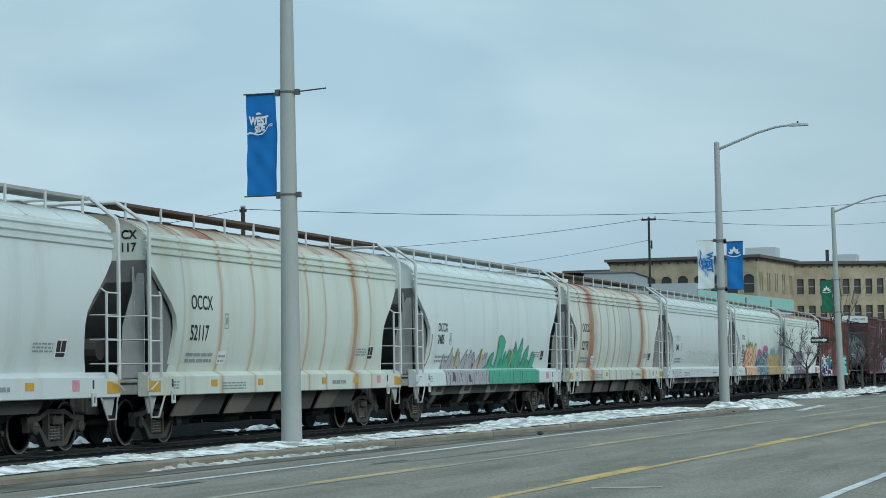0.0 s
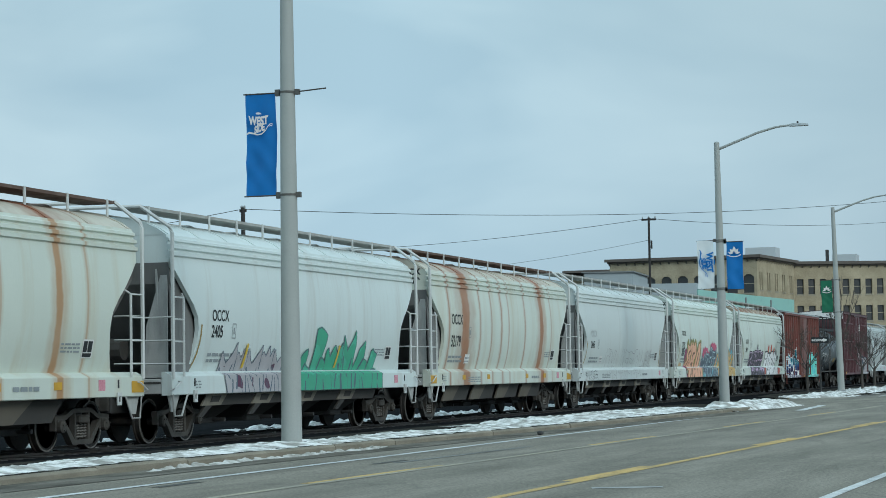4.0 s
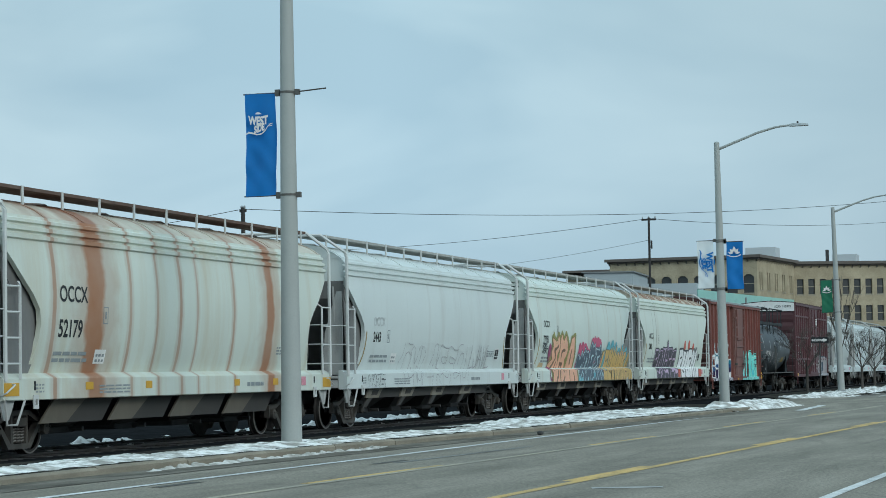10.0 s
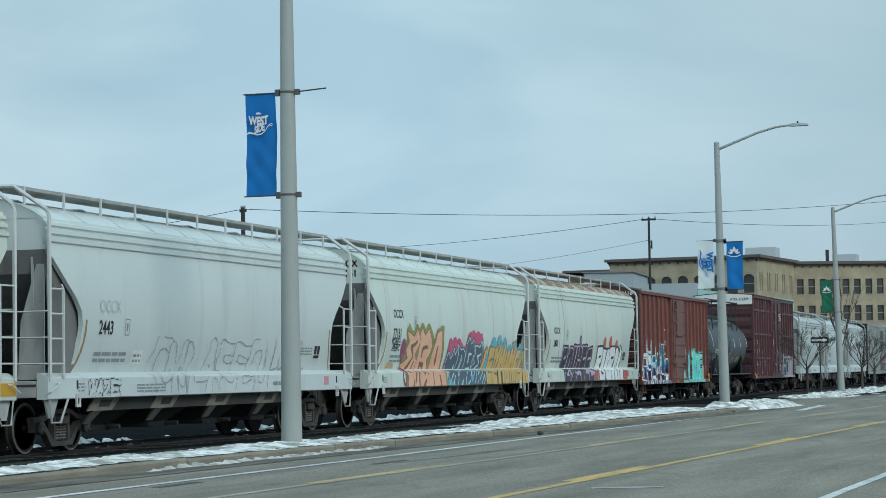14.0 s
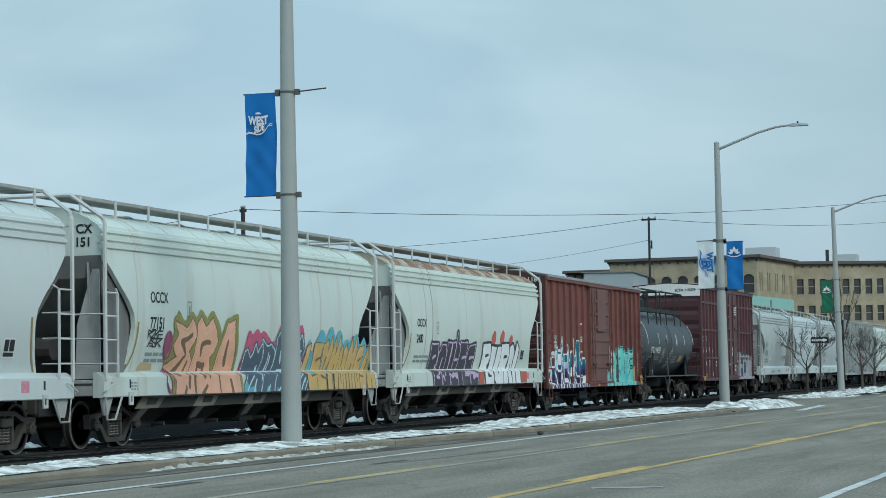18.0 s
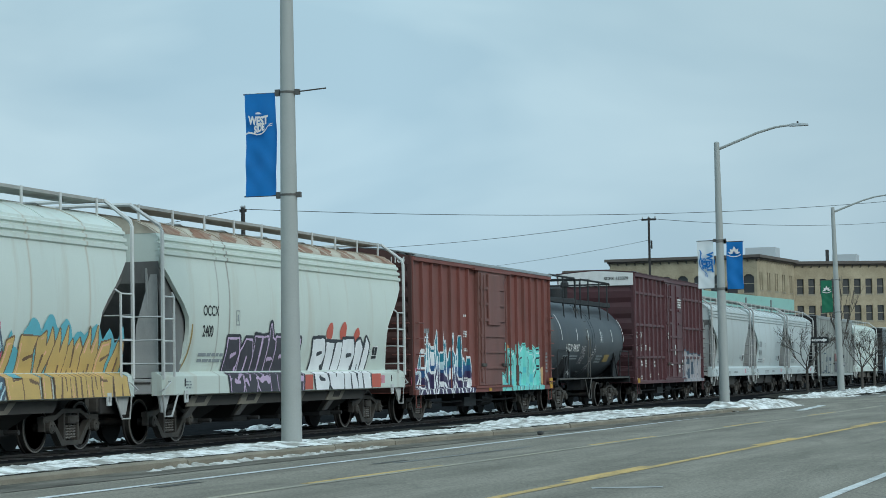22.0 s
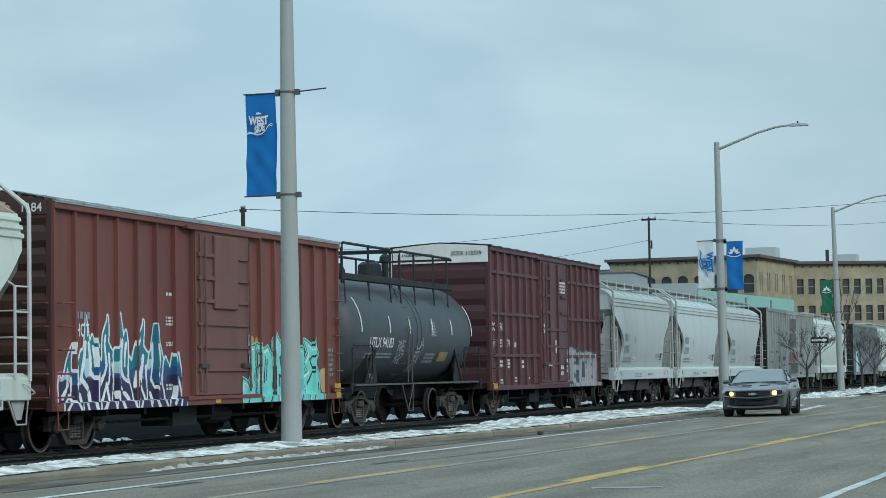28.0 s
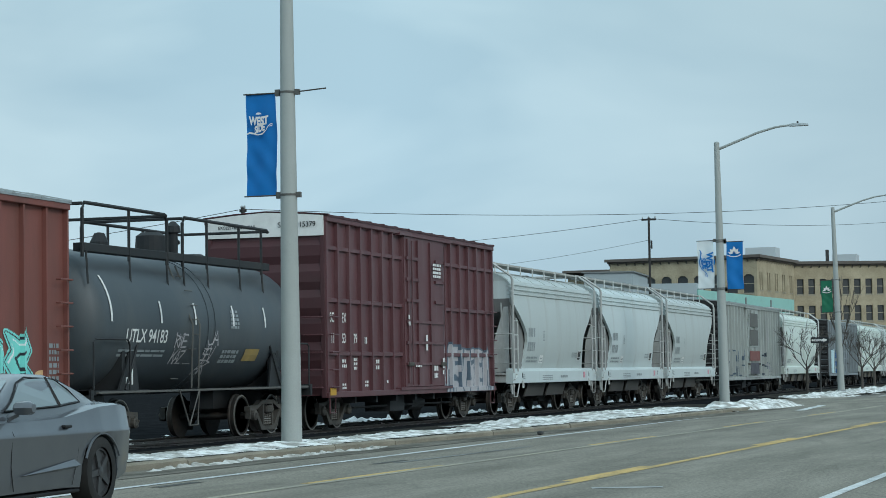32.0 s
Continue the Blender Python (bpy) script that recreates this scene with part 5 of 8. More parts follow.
carF = hopper(106.0, 121.55, P_OFF, "off-white covered hopper with peach and blue graffiti", "77151", (2.79, 2.28, 0.215), seed=61, yellow=False, end_words="x")
carG = hopper(122.8, 138.0, P_OFF2, "off-white covered hopper with a rust-patched roof", "2400", (2.59, 2.16, 0.215), roof_mat=P_ROOFRUST, seed=71, yellow=False)
carK = hopper(183.4, 194.6, P_GREYH, "short grey covered hopper with two bays", "", deep=1.85, bays=2, seed=81, yellow=False, sill_mat=P_GREYH2)
carL = hopper(195.5, 206.7, P_GREYH2, "short pale grey covered hopper with two bays", "", deep=1.85, bays=2, seed=85, yellow=False)
carM = hopper(207.6, 218.8, P_GREYH, "short grey covered hopper with two bays", "", deep=1.85, bays=2, seed=95, yellow=False, sill_mat=P_GREYH2)
carO = hopper(240.9, 256.0, P_OFF, "off-white covered hopper beside a boxcar", "", seed=97, yellow=False)
carQ = hopper(279.0, 294.5, P_OFF, "off-white covered hopper far down the train", "", seed=99, yellow=False)
carR = hopper(295.8, 311.3, P_WHITE2, "white covered hopper far down the train", "", seed=98, yellow=False)


# ---- boxcars ----
def boxcar(u0, u1, z0, z1, mat, label, posts, door, end_mat=None, cap=0.0, belts=(), door_mat=None, roof_mat=None, posts_proud=0.12, panel=False, wide=0.065, ribs=11, crown=0.06):
    """A boxcar with outside posts; door = (x0, x1). posts: spacing. cap: height of a white band round the top."""
    L = u1 - u0
    h = L / 2
    car = thing("boxcar", pose((u0 + u1) / 2, YC, 0), label, "freight car", "cars of the train")
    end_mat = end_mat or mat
    core = Geo().box(-h + 0.03, h - 0.03, -1.47, 1.47, z0 + 0.05, z1 - 0.12)
    part("body", core, mat, car)
    px = []
    for a, b in ((-h, door[0]), (door[1], h)):
        k = max(1, round((b - a) / posts))
        px += [a + (b - a) * i / k for i in range(k + 1)]

    def surf(x, z):
        if z < z0 + 0.15:
            return -1.60
        if door[0] < x < door[1]:
            return -1.60
        return -1.47 - posts_proud if any(abs(x - p) < wide for p in px) else -1.47

    for f in (-1, 1):
        for p in px:
            q = min(max(p, -h + wide), h - wide)
            po = Geo().prism([(q - wide, f * 1.465), (q - wide * 0.8, f * (1.47 + posts_proud)), (q + wide * 0.8, f * (1.47 + posts_proud)), (q + wide, f * 1.465)], "z", z0 + 0.10, z1 - 0.10)
            part("post", po, mat, car)
        for z in belts:
            for a, b in ((-h + 0.1, door[0] - 0.02), (door[1] + 0.02, h - 0.1)):
                part("belt_rail", Geo().prism([(f * 1.465, z - 0.06), (f * (1.455 + posts_proud), z - 0.045), (f * (1.455 + posts_proud), z + 0.045), (f * 1.465, z + 0.06)], "x", a, b), mat, car)
        part("side_sill", Geo().box(-h, h, min(f * 1.45, f * 1.60), max(f * 1.45, f * 1.60), z0, z0 + 0.14, 0.01), mat, car)
        part("top_rail", Geo().box(-h, h, min(f * 1.42, f * 1.59), max(f * 1.42, f * 1.59), z1 - 0.20, z1 - 0.06, 0.01), mat, car)
        # sliding door with its own ribs, tracks and bars
        d = Geo().box(door[0], door[1], min(f * 1.53, f * 1.595), max(f * 1.53, f * 1.595), z0 + 0.20, z1 - 0.22, 0.01)
        do = part("door", d, door_mat or mat, car, "sliding steel door")
        w = door[1] - door[0]
        rb = Geo()
        for k in range(1, 7):
            z = z0 + 0.25 + (z1 - z0 - 0.5) * k / 7
            if 3 < k:
                rb.box(door[0] + 0.05, door[0] + w * 0.30, min(f * 1.59, f * 1.65), max(f * 1.59, f * 1.65), z - 0.04, z + 0.04)
                rb.box(door[1] - w * 0.25, door[1] - 0.05, min(f * 1.59, f * 1.65), max(f * 1.59, f * 1.65), z - 0.04, z + 0.04)
            else:
                rb.box(door[0] + 0.05, door[1] - 0.05, min(f * 1.59, f * 1.645), max(f * 1.59, f * 1.645), z - 0.035, z + 0.035)
        rb.box(door[0] + w * 0.05, door[0] + w * 0.09, min(f * 1.59, f * 1.64), max(f * 1.59, f * 1.64), z0 + 0.3, z1 - 0.3)
        part("door_rib", rb, door_mat or mat, do)
        if panel:
            part("door_panel", Geo().box(door[0] + w * 0.31, door[0] + w * 0.74, min(f * 1.59, f * 1.665), max(f * 1.59, f * 1.665), z0 + (z1 - z0) * 0.52, z1 - 0.30, 0.02), door_mat or mat, do, "raised plain panel on the door")
        else:
            for q in (0.30, 0.62):
                part("door_stile", Geo().box(door[0] + w * q - 0.03, door[0] + w * q + 0.03, min(f * 1.59, f * 1.65), max(f * 1.59, f * 1.65), z0 + 0.25, z1 - 0.30), door_mat or mat, do)
        for q in (door[0] + w * 0.12, door[1] - 0.12):
            part("lock_bar", Geo().tube([(q, f * 1.67, z0 + 0.25), (q, f * 1.67, z1 - 0.35)], 0.022, 5), door_mat or mat, do)
        for q in (door[0] + 0.1, door[1] - 0.5):
            part("lock_handle", Geo().box(q, q + 0.4, min(f * 1.62, f * 1.69), max(f * 1.62, f * 1.69), z0 + 0.75, z0 + 0.85, 0.01), M_IRON, do)
        for za, zb, fy in ((z0 + 0.12, z0 + 0.19, 1.64), (z1 - 0.23, z1 - 0.17, 1.65)):
            part("door_track", Geo().box(door[0] - 0.5, door[1] + 0.6, min(f * 1.47, f * fy), max(f * 1.47, f * fy), za, zb), mat, car)
    for s in (-1, 1):
        e = Geo()
        k, line = ribs, []
        for i in range(k):
            za = z0 + 0.08 + (z1 - cap - z0 - 0.16) * i / k
            d = (z1 - cap - z0 - 0.16) / k
            line += [(s * (h - 0.02), za), (s * (h + 0.04), za + d * 0.30), (s * (h + 0.04), za + d * 0.70)]
        line += [(s * (h - 0.05), z1 - cap - 0.08), (s * (h - 0.12), z1 - cap - 0.08), (s * (h - 0.12), z0 + 0.08)]
        e.prism(line, "y", -1.42, 1.42)
        for y in (-1.46, 1.46):
            part("corner_post", Geo().box(min(s * (h - 0.06), s * (h + 0.03)), max(s * (h - 0.06), s * (h + 0.03)), y - 0.06, y + 0.06, z0, z1 - cap - 0.05, 0.01), end_mat, car)
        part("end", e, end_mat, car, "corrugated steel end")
        top_plate = [(-1.45, z1 - 0.30), (1.45, z1 - 0.30), (1.45, z1 - 0.07), (0.75, z1 + crown * 0.72 - 0.05), (0, z1 + crown - 0.02), (-0.75, z1 + crown * 0.72 - 0.05), (-1.45, z1 - 0.07)]
        if not cap:
            part("end_top", Geo().prism(top_plate, "x", s * (h - 0.02), s * (h + 0.06)), end_mat, car, "flat top plate of the end")
        if cap:
            c = Geo().prism([(-1.5, z1 - cap - 0.04), (1.5, z1 - cap - 0.04), (1.5, z1 - 0.06), (0.75, z1 + crown * 0.72 - 0.045), (0, z1 + crown - 0.02), (-0.75, z1 + crown * 0.72 - 0.045), (-1.5, z1 - 0.06)], "x", s * (h - 0.02), s * (h + 0.05))
            part("end_cap", c, M_WHITEPAINT, car, "white painted band across the top of the end")
        p = Geo().box(min(s * (h - 0.6), s * (h + 0.2)), max(s * (h - 0.6), s * (h + 0.2)), -0.25, 0.25, 0.66, 1.02)
        coupler(p, s * (h + 0.15), s)
        part("draft_gear", p, M_IRON, car)
        for f in (-1, 1):
            for k in range(6 if s * f < 0 else 5):
                z = z0 + 0.25 + k * 0.42
                part("grab_iron", Geo().tube([(s * (h - 0.08), f * 1.58, z), (s * (h - 0.08), f * 1.66, z), (s * (h - 0.55), f * 1.66, z), (s * (h - 0.55), f * 1.58, z)], 0.018, 5), mat, car)
                part("end_rung", Geo().tube([(s * (h + 0.03), f * 1.45, z), (s * (h + 0.12), f * 1.45, z), (s * (h + 0.12), f * 0.98, z), (s * (h + 0.03), f * 0.98, z)], 0.016, 5), mat, car)
            part("sill_step", Geo().tube([(s * (h - 0.10), f * 1.56, z0), (s * (h - 0.12), f * 1.56, 0.42), (s * (h - 0.5), f * 1.56, 0.42), (s * (h - 0.52), f * 1.56, z0)], 0.02, 5), mat, car)
    rf = Geo().prism([(-1.61, z1 - 0.09), (1.61, z1 - 0.09), (1.61, z1 - 0.04), (0.8, z1 + crown * 0.72 - 0.02), (0, z1 + crown), (-0.8, z1 + crown * 0.72 - 0.02), (-1.61, z1 - 0.04)], "x", -h, h)
    part("roof", rf, roof_mat or M_GALV, car, "ribbed galvanised roof")
    rib = Geo().prism([(-1.62, z1 - 0.06), (1.62, z1 - 0.06), (1.62, z1 - 0.022), (0.8, z1 + crown * 0.72), (0, z1 + crown + 0.02), (-0.8, z1 + crown * 0.72), (-1.62, z1 - 0.022)], "x", -0.05, 0.05).mesh("roof_rib", roof_mat or M_GALV)
    for i in range(int(L / 1.0) + 1):
        part("roof_rib", rib, None, car).location.x = -h + 0.05 + i * (L - 0.1) / int(L / 1.0)
    u = Geo().box(-h, h, -0.3, 0.3, 0.6, z0 + 0.1)
    for i in range(7):
        x = -h + 2.4 + (L - 4.8) * i / 6
        u.box(x - 0.06, x + 0.06, -1.4, 1.4, 0.62, z0 + 0.08)
    u.box(-1.6, -0.4, -1.2, -0.5, 0.35, 0.75).tube([(0.6, -0.9, 0.55), (1.7, -0.9, 0.55)], 0.22, 10)
    u.tube([(-h + 3, -1.1, 0.5), (h - 3, -1.1, 0.5)], 0.03, 5)
    part("underframe", u, M_PITCH, car)
    MOVERS.append((car, (u0 + u1) / 2, add_trucks(car, (-h + 1.75, h - 1.75))))
    return car, surf


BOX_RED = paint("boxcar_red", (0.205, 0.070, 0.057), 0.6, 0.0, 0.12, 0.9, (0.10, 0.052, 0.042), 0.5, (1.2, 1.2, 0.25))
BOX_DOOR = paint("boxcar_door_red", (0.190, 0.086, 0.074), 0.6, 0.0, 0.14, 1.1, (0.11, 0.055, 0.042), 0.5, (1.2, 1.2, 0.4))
# A darker tone of the side's red, used on the ends.
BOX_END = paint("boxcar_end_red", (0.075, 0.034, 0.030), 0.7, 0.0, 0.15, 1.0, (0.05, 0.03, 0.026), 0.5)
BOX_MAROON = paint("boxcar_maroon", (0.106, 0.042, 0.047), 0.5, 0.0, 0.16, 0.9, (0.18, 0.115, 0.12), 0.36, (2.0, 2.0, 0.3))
# Side maroon copied darker, putting shade into the ends; the roof shares it.
BOX_MAROON_SHADE = paint("boxcar_maroon_shaded", (0.070, 0.026, 0.030), 0.65, 0.0, 0.15, 0.9, (0.05, 0.028, 0.028), 0.4)
BOX_GREY = paint("boxcar_grey", (0.36, 0.385, 0.37), 0.6, 0.0, 0.12, 0.8, (0.12, 0.12, 0.11), 0.4, (1.5, 1.5, 0.3))
BOX_SLATE = paint("boxcar_slate", (0.22, 0.25, 0.265), 0.6, 0.0, 0.12, 0.8, (0.09, 0.08, 0.07), 0.4, (1.5, 1.5, 0.3))
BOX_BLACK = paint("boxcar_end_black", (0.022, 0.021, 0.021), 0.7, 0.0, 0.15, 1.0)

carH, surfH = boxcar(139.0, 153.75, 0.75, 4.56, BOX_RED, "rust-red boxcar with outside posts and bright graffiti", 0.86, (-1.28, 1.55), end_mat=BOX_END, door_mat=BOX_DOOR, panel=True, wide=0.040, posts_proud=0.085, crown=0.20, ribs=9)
carJ, surfJ = boxcar(167.05, 181.55, 0.78, 5.2, BOX_MAROON, "tall maroon boxcar with a white end band", 0.83, (-1.42, 2.05), cap=0.50, belts=(1.84, 3.12, 4.38), posts_proud=0.09, end_mat=BOX_MAROON_SHADE, roof_mat=BOX_MAROON_SHADE, ribs=6, crown=0.07)
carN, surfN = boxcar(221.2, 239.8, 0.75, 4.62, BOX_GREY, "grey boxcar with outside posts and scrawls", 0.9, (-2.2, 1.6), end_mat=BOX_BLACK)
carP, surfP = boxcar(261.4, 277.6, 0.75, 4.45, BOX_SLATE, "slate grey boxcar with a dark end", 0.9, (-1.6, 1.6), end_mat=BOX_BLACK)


# ---- tank car ----
def tank_car(u0, u1):
    L = u1 - u0
    h = L / 2
    car = thing("tank_car", pose((u0 + u1) / 2, YC, 0), "black tank car with a railed top platform and white number", "freight car", "cars of the train")
    mt = paint("tank_black", (0.058, 0.071, 0.081), 0.48, 0.0, 0.25, 0.6, (0.095, 0.098, 0.095), 0.40, (1.2, 1.2, 0.35))
    R, zc = 1.43, 2.42
    t0, LX = h - 0.24, -1.10
    prof = sorted([(-t0 + 0.62 - 0.62 * math.cos(math.pi / 2 * k / 6), max(0.01, R * math.sin(math.pi / 2 * k / 6))) for k in range(7)])
    full = prof + [(-x, r) for x, r in prof[::-1]]
    part("tank", Geo().spin(full, "x", (0, 0, zc), 40), mt, car, "dull black riveted tank", True)
    for x in (-0.1, 0.25):
        part("band", Geo().spin([(x - 0.05, R - 0.02), (x - 0.05, R + 0.012), (x + 0.05, R + 0.012), (x + 0.05, R - 0.02)], "x", (0, 0, zc), 40), mt, car)
    for s in (-1, 1):
        fr = Geo()
        fr.box(min(s * h, s * (h - 3.0)), max(s * h, s * (h - 3.0)), -0.28, 0.28, 0.62, 1.02)
        fr.box(min(s * h, s * (h - 2.6)), max(s * h, s * (h - 2.6)), -1.45, 1.45, 1.02, 1.10)
        fr.box(min(s * h, s * (h - 0.12)), max(s * h, s * (h - 0.12)), -1.5, 1.5, 0.86, 1.12)
        coupler(fr, s * (h + 0.05), s)
        for f in (-1, 1):
            fr.prism([(s * (h - 1.75), 1.05), (s * (h - 2.15), 1.05), (s * (h - 2.10), 1.9), (s * (h - 2.0), 1.9)], "y", f * 1.22, f * 1.30)
            fr.tube([(s * (h - 1.7), f * 1.38, 1.1), (s * (h - 2.3), f * 1.36, 2.0)], 0.03, 5)
        fr.prism([(-1.3, 1.0), (1.3, 1.0), (1.33, 2.0), (0.9, 1.42), (0, 1.2), (-0.9, 1.42), (-1.33, 2.0)], "x", s * (h - 1.80), s * (h - 1.68))
        part("underframe", fr, M_PITCH, car)
    for s in (-1, 1):
        for f in (-1, 1):
            part("gusset", Geo().prism([(s * (h - 1.45), 1.09), (s * (h - 2.35), 1.09), (s * (h - 2.15), 1.85), (s * (h - 1.98), 1.85)], "y", f * 1.32, f * 1.36), M_PITCH, car, "black triangular tank gusset")
    part("stencil_mark", Geo().box(-h + 1.75, -h + 1.95, -1.366, -1.362, 1.22, 1.34).box(-h + 2.0, -h + 2.06, -1.366, -1.362, 1.2, 1.5), M_WHITEPAINT, car)
    for f in (-1, 1):
        part("side_rail", Geo().box(-h + 0.3, h - 0.3, min(f * 1.42, f * 1.52), max(f * 1.42, f * 1.50), 1.045, 1.085), M_STEEL, car)
        for s in (-1, 1):
            rl = Geo()
            rl.tube([(s * (h - 0.15), f * 1.48, 1.1), (s * (h - 0.15), f * 1.48, 2.0), (s * (h - 0.25), f * 1.48, 2.06), (s * (h - 1.6), f * 1.48, 2.06), (s * (h - 1.7), f * 1.48, 1.95), (s * (h - 1.7), f * 1.48, 1.1)], 0.02, 5)
            part("hand_rail", rl, M_PITCH, car)
        st = Geo()
        st.tube([(LX - 0.75, f * 1.52, 1.08), (LX - 0.30, f * 1.54, 0.35), (LX + 0.1, f * 1.54, 0.35), (LX + 0.25, f * 1.52, 1.08)], 0.022, 5).tube([(LX - 0.30, f * 1.54, 0.35), (LX + 0.25, f * 1.52, 1.08)], 0.016, 4)
        st.tube([(LX, f * 1.45, 1.1), (LX, f * 1.50, 2.4), (LX, f * 0.95, 3.62)], 0.02, 5).tube([(LX + 0.35, f * 1.45, 1.1), (LX + 0.35, f * 1.50, 2.4), (LX + 0.35, f * 0.95, 3.62)], 0.02, 5)
        for k in range(8):
            z = 1.3 + 0.3 * k
            y = f * (math.sqrt(max(0.2, (R + 0.06) ** 2 - (z - zc) ** 2)))
            st.tube([(LX, y, z), (LX + 0.35, y, z)], 0.012, 4)
        part("side_ladder", st, M_STEEL, car, "dusty steel side ladder and step")
    # top platform, fittings and railings
    pf = Geo()
    for f in (-1, 1):
        pf.box(-5.30, 3.95, f * 1.05 - 0.12, f * 1.05 + 0.12, 3.71, 3.87, 0.01)
        for x in (-5.2, -3.35, -1.62, -0.80, 0.44, 2.2, 3.5):
            pf.tube([(x, f * 1.15, 3.75), (x, f * 1.19, 3.10)], 0.022, 4)
    part("top_walk", pf, M_PITCH, car)
    part("dome", Geo().spin([(3.72, 0.52), (3.95, 0.50), (4.02, 0.34), (4.34, 0.32), (4.42, 0.20), (4.43, 0.01)], "z", (0.35, 0.1, 0), 20), M_PITCH, car, "black valve dome")
    part("valve", Geo().spin([(3.72, 0.10), (4.42, 0.10), (4.44, 0.16), (4.58, 0.15), (4.68, 0.05), (4.69, 0.01)], "z", (0.95, -0.15, 0), 12).tube([(0.95, -0.15, 4.30), (1.22, -0.15, 4.24)], 0.05, 6), M_PITCH, car, "black relief valve")
    part("valve", Geo().spin([(3.72, 0.20), (4.10, 0.19), (4.28, 0.10), (4.30, 0.01)], "z", (-1.9, 0.2, 0), 12), M_PITCH, car)
    part("hatch", Geo().spin([(3.75, 0.34), (3.98, 0.34), (4.05, 0.22), (4.06, 0.02)], "z", (2.5, 0.1, 0), 16), M_PITCH, car)
    for xa, xb, posts in ((-5.35, -1.58, (-3.35,)), (-0.81, 3.91, (0.44, 2.2, 3.5))):
        for ya in (-1.15, 1.15):
            g = Geo()
            g.tube([(xa, ya, 3.6), (xa, ya, 4.50), (xa + 0.10, ya, 4.62), (xb - 0.10, ya, 4.62), (xb, ya, 4.58 if xb > 0 else 4.50)] + ([] if xb > 0 else [(xb, ya, 3.6)]), 0.038, 6)
            for x in posts:
                g.tube([(x, ya, 3.6), (x, ya, 4.62)], 0.032, 5)
            part("railing", g, M_PITCH, car, "black pipe railing")
        for x in (xa, xb):
            part("railing", Geo().tube([(x, -1.15, 4.60), (x, 1.15, 4.60)], 0.034, 5), M_PITCH, car)

    def surf(x, z):
        return -math.sqrt(max(0.05, R * R - (z - zc) ** 2))

    part("lettering", word_mesh("UTLX 94183", 0.26, surf, -h + 1.68, 2.02, 1.0, 0.012, 0.02), M_WHITEPAINT, car, "white stencilled letters")
    for a in ((-h + 1.5, 1.74, 2.1, 0.18, 2, 0.5, 0.012, 5), (1.05, 2.35, 0.45, 0.42, 5, 0.35, 0.012, 6), (0.8, 1.62, 0.9, 0.30, 3, 0.3, 0.012, 7)):
        part("small_print", bars(Geo(), surf, *a), M_GREYPAINT, car, "grey lines of small stencilling")
    for x in (-4.75, -2.52, -0.85, 1.15, 2.95, 4.92):
        mk = Geo()
        n = 8 if abs(x) > 4.5 else 4
        for k in range(n):
            a, b = 2.40 + 0.11 * k, 2.40 + 0.11 * (k + 1)
            rr = 0.06
            mk.add([(x, surf(x, a) - 0.014, a), (x + 0.075, surf(x, a) - 0.014, a), (x + 0.075, surf(x, b) - 0.014, b), (x, surf(x, b) - 0.014, b)], [(0, 1, 2, 3)])
        part("reflector", mk, M_WHITEPAINT, car, "white vertical reflector strip")
    pl = Geo()
    pl.add([(2.05 + a * 0.8, surf(0, 1.66 + b * 0.26) - 0.014, 1.66 + b * 0.26) for b in (0, 0.5, 1) for a in (0, 1)], [(0, 1, 3, 2), (2, 3, 5, 4)])
    part("placard", pl, M_OCHRE, car, "dull yellow stencil patch")
    for k, (x, z, word) in enumerate(((-1.75, 1.92, "RWE"), (-1.70, 1.60, "KAZ"), (-0.10, 1.98, "JA"), (-0.22, 1.66, "SEV"), (-0.20, 1.38, "AR"))):
        spray(car, surf, x, x + 0.62, z, z + 0.31, word, 0.012, 0.006, (S_SILVER, [S_SILVER]), seed=31 + k, cell=0.011, label="small white scribble", lift=0.014, squeeze=1.25, spike=0.35)
    MOVERS.append((car, (u0 + u1) / 2, add_trucks(car, (-h + 1.75, h - 1.75))))
    return car


tank_car(154.7, 166.15)


